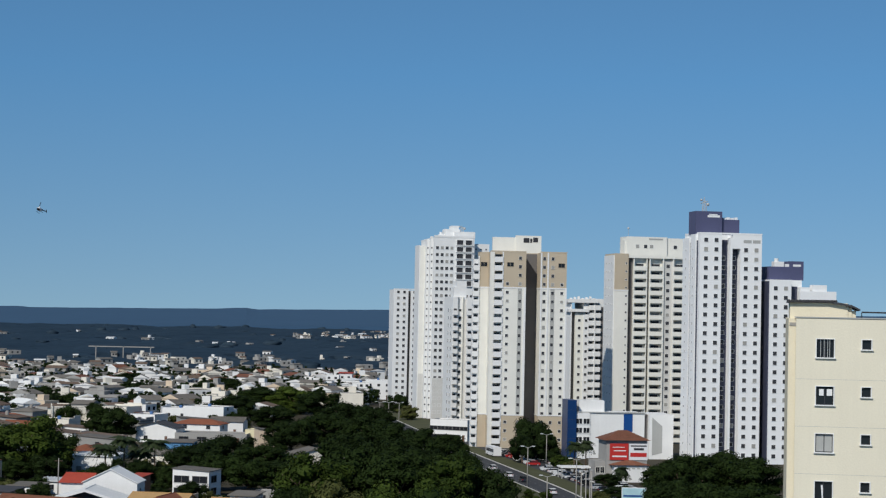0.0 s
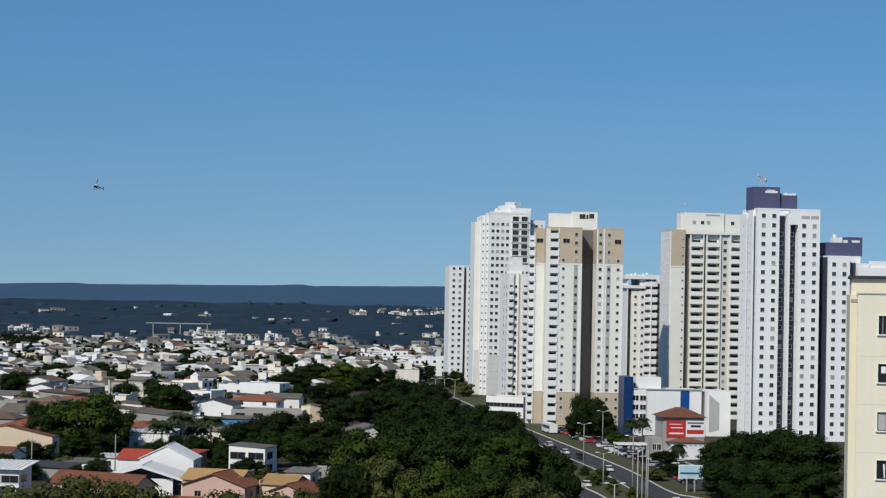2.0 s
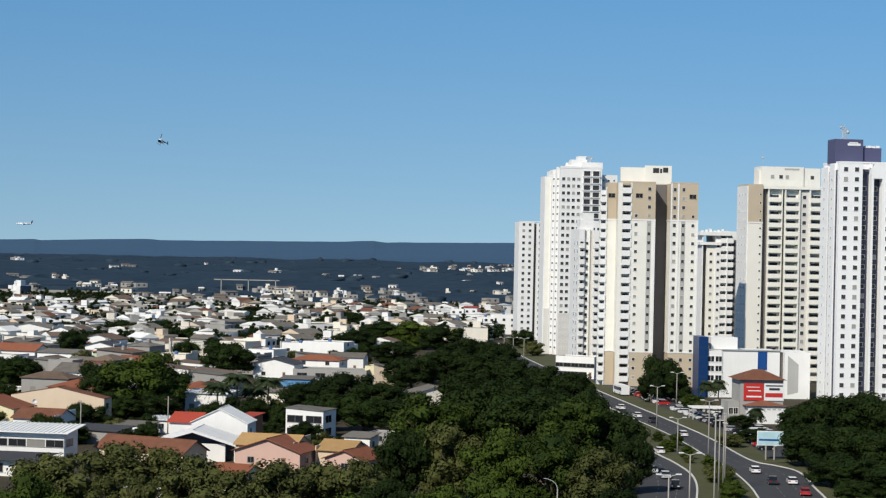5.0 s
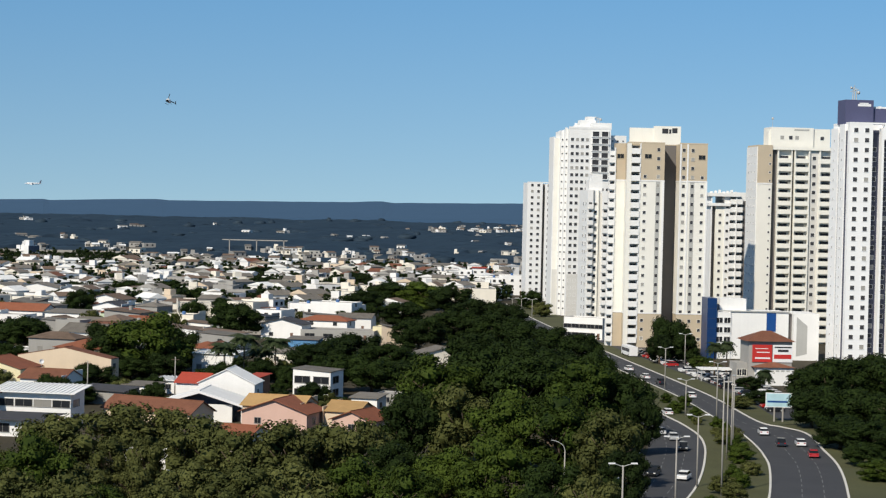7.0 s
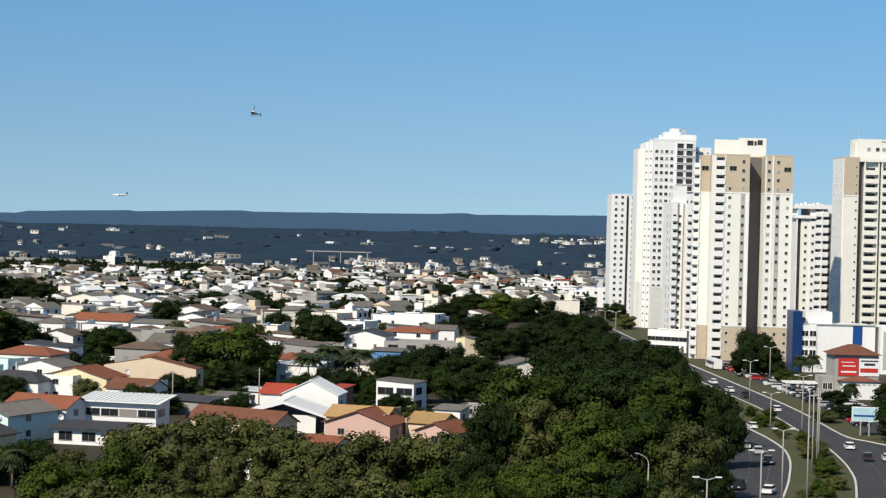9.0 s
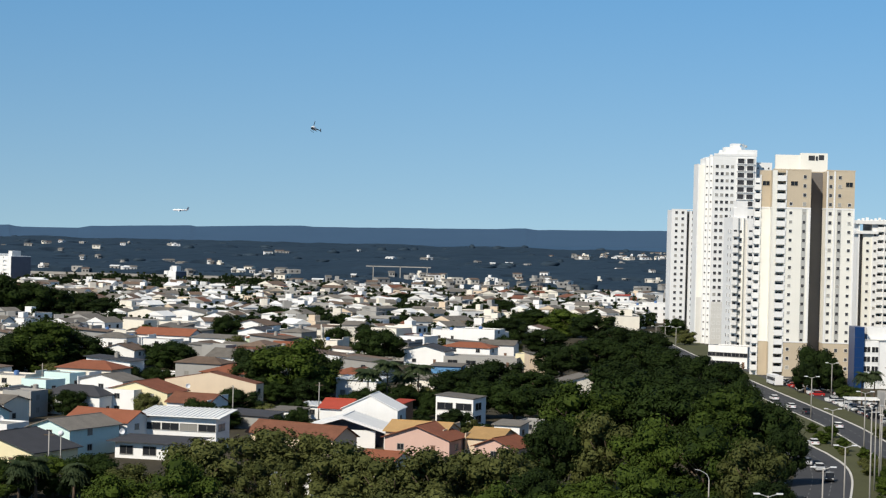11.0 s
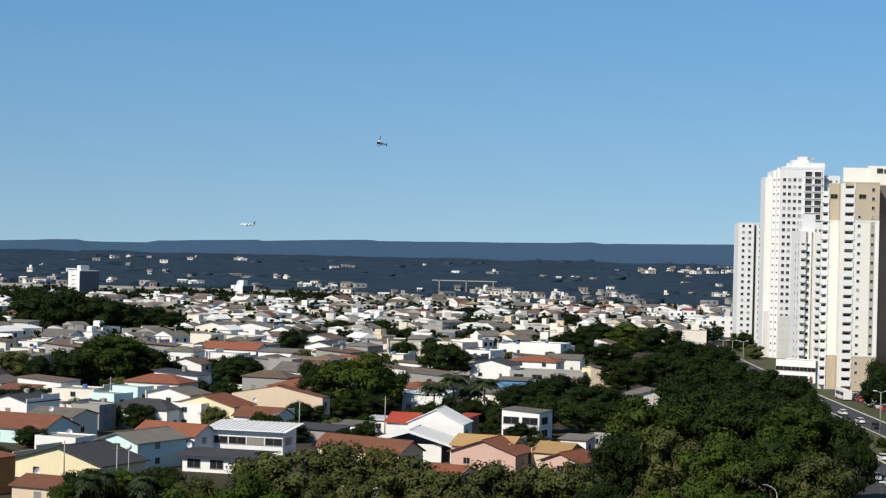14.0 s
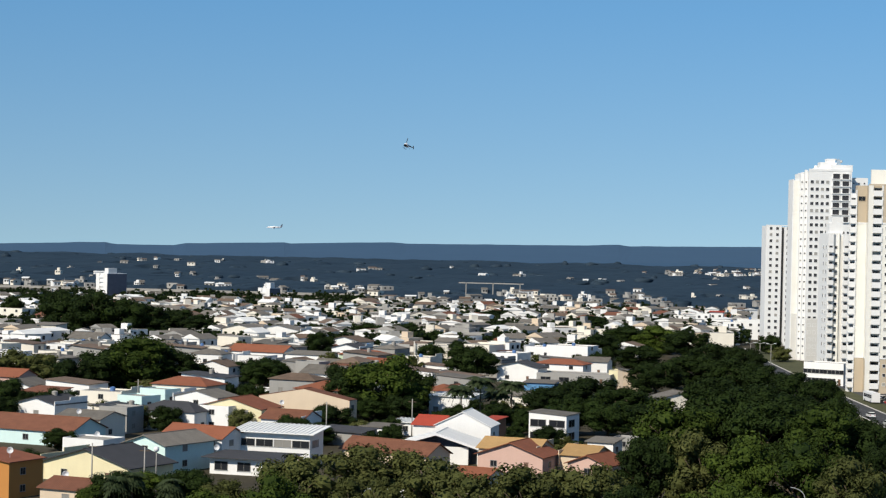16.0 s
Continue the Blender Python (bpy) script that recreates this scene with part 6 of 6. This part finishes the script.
# ---- shops below the towers ----
def mall():
    e = thing("store_building", pose(81.0, 597.0, 0, 0, 0, 3), "white department store with blue corner tower and blue panel", "store")

    def piece(name, mat, b, label=""):
        s = Shape()
        s.box(*b)
        return put(name, s.mesh(name, mat), e, None, label)

    piece("corner_tower", navy, (0, 2.9, -0.6, 9, 0, 18.4), "navy blue clad corner tower")
    for k in range(5):
        piece("cladding_joint", slate, (0.02, 2.88, -0.62, -0.6, 3.2 + 3.0 * k, 3.28 + 3.0 * k))
    piece("wall", white, (2.9, 7.4, 0, 14, 0, 14.2))
    piece("wall", white, (7.4, 25.2, 0.3, 14, 0, 14.4))
    piece("wall", white, (26.4, 34.2, -1.5, 14, 0, 14.2))
    piece("recess", shade_grey, (25.2, 26.4, 1.2, 14, 0, 14.0), "joint between the blocks with shade in its colour")
    piece("roof_edge", grey_paint, (2.8, 25.4, -0.1, 0.25, 14.4, 14.75), "grey metal roof edge")
    piece("rooftop_block", white, (4.4, 12.6, 3, 9, 14.2, 18.2), "white rooftop plant room")
    piece("panel", blue, (18.4, 21.3, 0.24, 0.3, 8.5, 14.2), "bright blue facade panel")
    piece("panel", blue, (19.6, 21.2, 0.2, 0.24, 8.9, 9.3))
    # grey sheet in the outline of a reveal's shade, laid on the wall
    s = Shape()
    s.prism([(27.3, 1.2), (30.6, 2.0), (30.6, 10.5), (27.3, 13.2)], -1.56, -1.5)
    put("panel", s.mesh("panel", grey_paint), e, None, "slanted grey sheet standing in for a shaded reveal")
    me = (window_mesh("store_window", 1.9, 1.6, white, None, t=0.15), pane_mesh(1.9, 1.6, house_glass))
    for k in range(4):
        for u in (3.9, 6.3):
            ob = put("window", me[0], e, pose(u, -0.005, 3.0 + 2.9 * k))
            put("pane", me[1], ob)


def shop():
    e = thing("corner_shop", pose(85.6, 511.0, 0, 0, 0, 4), "corner shop with red clay roof and large sign panels", "shop")

    def piece(name, mat, b, label=""):
        s = Shape()
        s.box(*b)
        return put(name, s.mesh(name, mat), e, None, label)

    piece("wall", plaster_grey, (-5.2, 6.2, 0, 10, 0, 11.3))
    piece("side_wall", plaster_grey, (-8.0, -5.2, 1.5, 10, 0, 5.4), "grey side wing with dark openings")
    s = Shape()
    s.add([(-6.2, -1, 11.3), (7.0, -1, 11.3), (7.0, 10.6, 11.3), (-6.2, 10.6, 11.3), (-0.8, 4.6, 13.8), (1.6, 4.6, 13.8)], [(0, 1, 5, 4), (1, 2, 5), (2, 3, 4, 5), (3, 0, 4), (3, 2, 1, 0)])
    put("roof", s.mesh("roof", clay), e, None, "red clay hipped roof")
    piece("sign", sign_red, (-4.3, 0.9, -0.25, -0.05, 5.9, 10.4), "red advertising panel")
    for a, b, z, h in ((-3.6, -0.2, 9.3, 0.35), (-3.2, 0.2, 8.3, 0.5), (-3.6, 0.4, 6.7, 0.8)):
        piece("lettering_bar", sign_white, (a, b, -0.29, -0.25, z, z + h * 0.5))
    piece("sign", sign_white, (1.1, 6.3, -0.25, -0.05, 5.9, 10.4), "white advertising panel with dark and red bars")
    piece("lettering_bar", dark_metal, (1.5, 6.0, -0.29, -0.25, 9.6, 9.95))
    piece("lettering_bar", dark_metal, (2.4, 5.2, -0.29, -0.25, 8.6, 9.2))
    piece("lettering_bar", sign_red, (1.4, 6.0, -0.29, -0.25, 6.8, 7.9))
    s = Shape()
    s.add([(-4.6, -3.2, 4.7), (6.6, -3.2, 4.7), (6.6, 0, 4.7), (-4.6, 0, 4.7), (0.6, -0.1, 6.0), (1.4, -0.1, 6.0)], [(0, 1, 5, 4), (1, 2, 5), (3, 0, 4), (3, 2, 1, 0)])
    put("porch_roof", s.mesh("porch_roof", clay), e, None, "clay tiled porch roof")
    piece("porch_wall", white, (-3.6, 6.2, -2.6, -0.02, 0, 4.7))
    for k in range(6):
        piece("lettering_bar", grey_paint, (-2.8 + 1.4 * k, -1.9 + 1.4 * k, -2.64, -2.6, 3.6, 4.0))
    me = (window_mesh("shop_window", 1.2, 1.6, ivory, None), pane_mesh(1.2, 1.6, house_glass))
    for z in (3.0,):
        for u in (-7.2, -6.0):
            ob = put("window", me[0], e, pose(u, 1.49, z))
            put("pane", me[1], ob)
    a = thing("shop_canopy", pose(73.5, 520.0, 0, 0, 0, 4), "white flat market canopy on posts", "canopy")
    s = Shape()
    s.box(-5, 5, -3, 3, 3.0, 3.35)
    put("canopy_roof", s.mesh("canopy_roof", white), a)
    for u in (-4.6, 4.6):
        for v in (-2.6, 2.6):
            s = Shape()
            s.box(u - 0.12, u + 0.12, v - 0.12, v + 0.12, 0, 3.0)
            put("post", s.mesh("post", metal), a)


def billboard():
    e = thing("billboard", pose(73.0, 421.0, 0, 0, 0, -4), "pale blue roadside billboard on two posts", "billboard")
    s = Shape()
    s.box(-2.8, 2.8, 0, 0.25, 3.1, 6.2)
    put("board_frame", s.mesh("board_frame", sign_white), e)
    s = Shape()
    s.box(-2.65, 2.65, -0.03, 0, 3.25, 6.05)
    put("panel", s.mesh("panel", sign_sky), e, None, "pale sky-blue poster")
    s = Shape()
    s.box(-2.4, 1.9, -0.05, -0.03, 4.1, 4.5)
    put("lettering_bar", s.mesh("lettering_bar", blue), e)
    for u in (-0.9, 0.9):
        s = Shape()
        s.box(u - 0.15, u + 0.15, 0.05, 0.3, 0, 3.1)
        put("post", s.mesh("post", concrete), e)


mall()
shop()
billboard()


# ---- street furniture ----
def street_lamp(x, y, h, turn=0):
    e = thing("street_lamp", pose(x, y, 0, 0, 0, turn), "pale concrete lamp post with two arms", "street lamp", "avenue lamps")
    s = Shape()
    s.tube((0, 0, -0.1), (0, 0, h), 0.17, 0.10, 9)
    put("pole", s.mesh("pole", concrete, True), e)
    for side in (-1, 1):
        s = Shape()
        s.tube((0, 0, h - 0.15), (side * 1.3, 0, h + 0.25), 0.06, 0.05, 6)
        put("arm", s.mesh("arm", metal), e)
        s = Shape()
        s.box(side * 1.5 - 0.42, side * 1.5 + 0.42, -0.17, 0.17, h + 0.17, h + 0.34)
        put("luminaire", s.mesh("luminaire", sign_white), e)


def mast(x, y, h):
    e = thing("tall_mast", pose(x, y, 0), "tall slim pale concrete mast in the median", "mast", "median masts")
    s = Shape()
    s.tube((0, 0, -0.1), (0, 0, h), 0.16, 0.10, 10)
    put("pole", s.mesh("pole", concrete, True), e)
    s = Shape()
    s.tube((0, 0, h), (0, 0, h + 0.25), 0.2, 0.2, 8)
    put("cap", s.mesh("cap", metal), e)


for x, y, h in ((42.2, 318.0, 11.6), (35.0, 287.0, 11.6), (24.2, 255.0, 11.6), (58.6, 413.0, 13.0), (56.4, 490.0, 10.4), (53.8, 427.0, 8.0), (27.8, 763.0, 9.0), (31.4, 764.0, 9.0), (35.4, 760.0, 9.0), (70.0, 560.0, 9.5), (66.5, 590.0, 9.5)):
    street_lamp(x, y, h, 8)
for x, y, h in ((44.8, 308.2, 18.6), (52.2, 353.9, 14.8), (55.2, 366.6, 14.2), (54.2, 362.0, 14.6)):
    mast(x, y, h)

# one-armed lamp that leans over the trees
e = thing("street_lamp", pose(18.6, 286.0, 0, 0, 0, 0), "grey lamp post with one curved arm above the trees", "street lamp")
s = Shape()
s.tube((0, 0, -0.1), (0, 0, 9.5), 0.13, 0.09, 8)
put("pole", s.mesh("pole", concrete, True), e)
s = Shape()
for k in range(5):
    a0, a1 = k * 0.3, (k + 1) * 0.3
    s.tube((-2.2 * (1 - math.cos(a0)), 0, 9.5 + 1.5 * math.sin(a0)), (-2.2 * (1 - math.cos(a1)), 0, 9.5 + 1.5 * math.sin(a1)), 0.06, 0.06, 6)
put("arm", s.mesh("arm", metal), e)


def wooden_pole(x, y, h):
    e = thing("utility_pole", pose(x, y, 0), "dark utility pole with a cross-arm between houses", "utility pole", "utility poles")
    s = Shape()
    s.tube((0, 0, -0.1), (0, 0, h), 0.15, 0.11, 8)
    put("pole", s.mesh("pole", concrete, True), e)
    s = Shape()
    s.box(-0.9, 0.9, -0.06, 0.06, h - 0.7, h - 0.55)
    put("cross_arm", s.mesh("cross_arm", bark), e)


for x, y, h in ((-100.0, 330.0, 9.0), (-88.5, 322.0, 9.5), (-60.0, 446.0, 9.0), (-77.0, 430.0, 9.0), (-134.0, 480.0, 9.0), (-150.0, 560.0, 9.0), (-66.0, 520.0, 9.0)):
    wooden_pole(x, y, h)
s = Shape()
s.blob((0, 0, 0), 0.5, 1.0, 0, 12, 8)
e = thing("globe_lamp", pose(-88.9, 331.0, 0), "white globe lamp on a thin post", "street lamp")
put("globe", s.mesh("globe", sign_white, True), e, pose(0, 0, 8.2))
s = Shape()
s.tube((0, 0, -0.1), (0, 0, 7.8), 0.11, 0.08, 8)
put("pole", s.mesh("pole", concrete, True), e)

dish(-112.5, 323.7, 6.95)
dish(-101.5, 320.0, 3.7)
dish(-128.0, 412.0, 5.8)
dish(-117.5, 391.0, 3.2)
dish(-88.0, 372.0, 3.4)
dish(-92.0, 454.0, 5.6)


# ---- cars ----
def car_kind(paint, label, tall=0.0):
    e = thing("car", pose(0, 0, 0), label, "car", "cars on the avenue")
    L, W, H = 4.2, 1.74, 1.46 + tall
    s = Shape()
    body = [(-L / 2, 0.35), (-L / 2 + 0.1, 0.28), (L / 2 - 0.1, 0.28), (L / 2, 0.36), (L / 2, 0.72), (L / 2 - 0.25, 0.86), (L / 2 - 1.15, 0.95), (-L / 2 + 0.5, 0.97), (-L / 2 + 0.05, 0.9)]
    s.prism(body, -W / 2, W / 2)
    s.prism([(-L / 2 + 0.72, H - 0.1), (0.55, H - 0.1), (0.38, H), (-L / 2 + 0.9, H)], -W / 2 + 0.17, W / 2 - 0.17)
    put("body", s.mesh("body", paint), e)
    s = Shape()
    lo = [(-L / 2 + 0.3, 0.96), (L / 2 - 1.1, 0.94), (0.55, H - 0.1), (-L / 2 + 0.72, H - 0.1)]
    y0, y1 = W / 2 - 0.06, W / 2 - 0.17
    p = [(lo[0][0], -y0, lo[0][1]), (lo[1][0], -y0, lo[1][1]), (lo[2][0], -y1, lo[2][1]), (lo[3][0], -y1, lo[3][1])]
    p += [(a, -b, c) for a, b, c in p]
    s.add(p, [(0, 1, 2, 3), (7, 6, 5, 4), (1, 5, 6, 2), (0, 3, 7, 4), (3, 2, 6, 7)])
    put("glasshouse", s.mesh("glasshouse", car_glass), e, None, "dark tinted windows")
    for x in (-1.28, 1.3):
        for y in (-W / 2 + 0.1, W / 2 - 0.1):
            s = Shape()
            s.tube((0, -0.1, 0), (0, 0.1, 0), 0.31, 0.31, 12)
            w = put("wheel", s.mesh("wheel", tyre_mat), e, pose(x, y, 0.31))
            s = Shape()
            s.tube((0, -0.115, 0), (0, 0.115, 0), 0.18, 0.18, 8)
            put("rim", s.mesh("rim", metal), w)
    for y in (-0.62, 0.62):
        s = Shape()
        s.box(L / 2 - 0.06, L / 2 + 0.015, y - 0.2, y + 0.2, 0.62, 0.76)
        put("headlight", s.mesh("headlight", lamp_clear), e)
        s = Shape()
        s.box(-L / 2 - 0.015, -L / 2 + 0.06, y - 0.16, y + 0.16, 0.66, 0.86)
        put("tail_light", s.mesh("tail_light", lamp_red), e)
    return e


white_car = car_kind(car_paint("white_car_paint", (0.8, 0.8, 0.8)), "white car on the grey asphalt")
silver_car = car_kind(car_paint("silver_car_paint", (0.45, 0.46, 0.47)), "silver car on the grey asphalt")
black_car = car_kind(car_paint("black_car_paint", (0.015, 0.016, 0.018)), "black car on the grey asphalt", 0.15)
red_car = car_kind(car_paint("red_car_paint", (0.42, 0.02, 0.018)), "red car on the grey asphalt")
white_car.matrix_basis = pose(50.2, 430.0, 0.03, 0, 0, 95)
black_car.matrix_basis = pose(46.0, 367.0, 0.03, 0, 0, -98)
red_car.matrix_basis = pose(69.2, 361.0, 0.03, 0, 0, 84)
silver_car.matrix_basis = pose(44.6, 392.0, 0.03, 0, 0, -92)
for src, x, y, a in ((white_car, 41.2, 327.0, -108), (white_car, 65.6, 395.6, 88), (black_car, 66.0, 377.2, 86), (white_car, 69.9, 378.0, 86), (black_car, 36.6, 331.0, -110), (silver_car, 46.0, 383.0, -90), (white_car, 60.4, 470.0, 96), (black_car, 57.0, 505.0, 97), (white_car, 54.6, 520.0, 97), (white_car, 52.6, 545.0, 98), (silver_car, 49.0, 575.0, 98)):
    copy_thing(src, pose(x, y, 0.03, 0, 0, a))
lot = random.Random(3)
for k in range(44):
    y = 442 + 3.9 * k
    x = float(np.interp(y, [425, 470, 520, 603, 690], [74, 73, 69, 60, 50]))
    if lot.random() < 0.86:
        e = copy_thing(lot.choice([white_car, white_car, white_car, silver_car, black_car, red_car]), pose(x + lot.uniform(2.0, 3.0), y, 0.03, 0, 0, lot.choice([8, 188]) + lot.uniform(-5, 5)))
        tagged(e, "car parked in a row before the towers", group="parked cars")
    if k > 4 and lot.random() < 0.7:
        e = copy_thing(lot.choice([white_car, white_car, silver_car, black_car]), pose(x + lot.uniform(9.5, 10.5), y, 0.03, 0, 0, lot.choice([5, 185]) + lot.uniform(-5, 5)))
        tagged(e, "car parked in a row before the towers", group="parked cars")


def bus(x, y, turn):
    e = thing("bus", pose(x, y, 0.03, 0, 0, turn), "white city bus waiting at the roadside", "bus")
    s = Shape()
    s.prism([(-5.5, 0.4), (5.4, 0.4), (5.5, 1.4), (5.35, 3.1), (-5.45, 3.1)], -1.25, 1.25)
    put("body", s.mesh("body", sign_white), e)
    for y0 in (-1.27, 1.25):
        for k in range(6):
            s = Shape()
            s.box(-5.0 + 1.65 * k, -3.6 + 1.65 * k, y0, y0 + 0.02, 1.5, 2.5)
            put("window", s.mesh("window", car_glass), e)
    for u in (-3.6, 3.6):
        for v in (-1.1, 1.1):
            s = Shape()
            s.tube((u, v - 0.17, 0.47), (u, v + 0.17, 0.47), 0.47, 0.47, 12)
            put("wheel", s.mesh("wheel", tyre_mat), e)


bus(58.0, 600.0, 98)

# clipped shrubs in the median
for k in range(26):
    y = 275 + 7.2 * k + lot.uniform(-2, 2)
    a = float(np.interp(y, [p[1] for p in north_left], [p[0] for p in north_left]))
    b = float(np.interp(y, [p[1] for p in south_left], [p[0] for p in south_left]))
    x = a + (b - a) * lot.uniform(0.3, 0.8)
    hh = lot.uniform(1.6, 3.2)
    tree(x, y, hh, hh * lot.uniform(1.1, 1.6), lot.choice(["olive", "mid"]), "young tree on the grass median")


# ---- helicopter and airliner, held still in the sky ----
def helicopter(x, y, z, turn, bank):
    e = thing("helicopter", pose(x, y, z, bank, -12, turn) @ Matrix.Diagonal((1.25, 1.25, 1.25, 1)), "small white helicopter with dark cabin glass in flight", "helicopter")
    s = Shape()
    s.blob((0, 0, 0), 1.0, 0.85, 0, 12, 8)
    s.v = [(a * 1.75, b * 0.8, c) for a, b, c in s.v]
    put("cabin", s.mesh("cabin", sign_white, True), e)
    s = Shape()
    s.blob((0.75, 0, -0.2), 0.68, 0.8, 0, 12, 8)
    s.v = [(a * 1.6 - 0.05, b * 0.92, c - 0.12) for a, b, c in s.v]
    put("canopy", s.mesh("canopy", car_glass, True), e, None, "dark cabin glass")
    s = Shape()
    s.tube((-1.0, 0, 0.25), (-6.0, 0, 0.55), 0.34, 0.12, 8)
    put("tail_boom", s.mesh("tail_boom", dark_metal, True), e)
    s = Shape()
    s.prism([(-6.3, 0.0), (-5.7, 0.3), (-5.9, 1.5), (-6.5, 1.6)], -0.05, 0.05)
    put("fin", s.mesh("fin", dark_metal), e)
    s = Shape()
    s.tube((-0.2, 0, 0.7), (-0.2, 0, 1.5), 0.14, 0.1, 8)
    put("mast", s.mesh("mast", metal), e)
    for a in (35, 215):
        s = Shape()
        s.box(0.1, 5.0, -0.14, 0.14, 1.44, 1.5)
        put("rotor_blade", s.mesh("rotor_blade", dark_metal), e, pose(-0.2, 0, 0, 0, 0, a))
    s = Shape()
    s.box(-6.2, -6.1, 0.1, 0.16, -0.2, 1.3)
    put("tail_rotor", s.mesh("tail_rotor", dark_metal), e)
    for v in (-0.85, 0.85):
        s = Shape()
        s.tube((-1.3, v, -1.35), (1.5, v, -1.35), 0.06, 0.06, 6).tube((1.5, v, -1.35), (1.9, v, -1.15), 0.06, 0.06, 6)
        s.tube((-0.7, v * 0.6, -0.7), (-0.7, v, -1.35), 0.05, 0.05, 6).tube((0.7, v * 0.6, -0.7), (0.7, v, -1.35), 0.05, 0.05, 6)
        put("skid", s.mesh("skid", dark_metal), e)


def airliner(x, y, z, turn):
    e = thing("airliner", pose(x, y, z, 0, 0, turn), "white airliner flying low above the horizon", "airplane")
    s = Shape()
    s.tube((-12, 0, 0), (11, 0, 0), 1.75, 1.75, 12).tube((11, 0, 0), (15, 0, -0.4), 1.75, 0.3, 12).tube((-12, 0, 0), (-17, 0, 0.8), 1.75, 0.4, 12)
    put("fuselage", s.mesh("fuselage", sign_white, True), e)
    for side in (-1, 1):
        s = Shape()
        p = [(3, side * 1.5, -0.8), (-2.5, side * 1.5, -0.8), (-6, side * 15, 0.4), (-4.5, side * 15, 0.4)]
        s.add(p + [(a, b, c + 0.35) for a, b, c in p], [(0, 1, 2, 3), (7, 6, 5, 4), (0, 3, 7, 4), (1, 5, 6, 2), (2, 6, 7, 3), (0, 4, 5, 1)])
        put("wing", s.mesh("wing", metal), e)
        s = Shape()
        s.tube((2.6, side * 5, -1.7), (-0.6, side * 5, -1.7), 0.9, 0.7, 10)
        put("engine", s.mesh("engine", sign_white), e)
        s = Shape()
        p = [(-13, side * 1, 0.8), (-16, side * 1, 0.8), (-17.5, side * 5.5, 1.2), (-16, side * 5.5, 1.2)]
        s.add(p + [(a, b, c + 0.2) for a, b, c in p], [(0, 1, 2, 3), (7, 6, 5, 4), (0, 3, 7, 4), (1, 5, 6, 2), (2, 6, 7, 3), (0, 4, 5, 1)])
        put("tailplane", s.mesh("tailplane", sign_white), e)
    s = Shape()
    s.prism([(-16.5, 1.0), (-12.5, 1.0), (-16, 6.5), (-18, 6.5)], -0.15, 0.15)
    put("fin", s.mesh("fin", slate), e)


a = radians(-8.0)
helicopter(1050 * math.sin(a), 1050 * math.cos(a), 45 + 1050 * math.tan(radians(2.80)), 248, 12)
a = radians(-11.8)
airliner(3900 * math.sin(a), 3900 * math.cos(a), 45 + 3900 * math.tan(radians(0.33)), 176)


# ---- marks in the far plain ----
def gantry(x, y, w, h):
    e = thing("steel_gantry", pose(x, y, 0, 0, 0, 0), "pale steel gantry standing among far trees", "gantry")
    for u in (-w / 2, 0, w / 2):
        s = Shape()
        s.box(u - 0.35, u + 0.35, -0.4, 0.4, 0, h)
        put("leg", s.mesh("leg", concrete), e)
    s = Shape()
    s.box(-w / 2 - 6, w / 2 + 3, -0.4, 0.4, h - 0.8, h)
    put("beam", s.mesh("beam", concrete), e)


gantry(-150.0, 1590.0, 44.0, 13.0)
for x, y, h in ((-66.0, 1330.0, 12.0), (-29.0, 1260.0, 11.0), (-30.5, 1262.0, 6.0), (-480.0, 1500.0, 10.0)):
    mast(x, y, h)
s = Shape()
s.box(-620, -250, 1560, 1563, 0, 2.0)
tagged(new("long_wall", s.mesh("long_wall", concrete)), "long pale concrete wall across the far plain", "wall", kind="structure")
s = Shape()
s.box(-700, -230, 1400, 1555, -0.1, 0.05)
tagged(new("field", s.mesh("field", earth)), "open dry grass field before the long wall", "field", kind="structure")
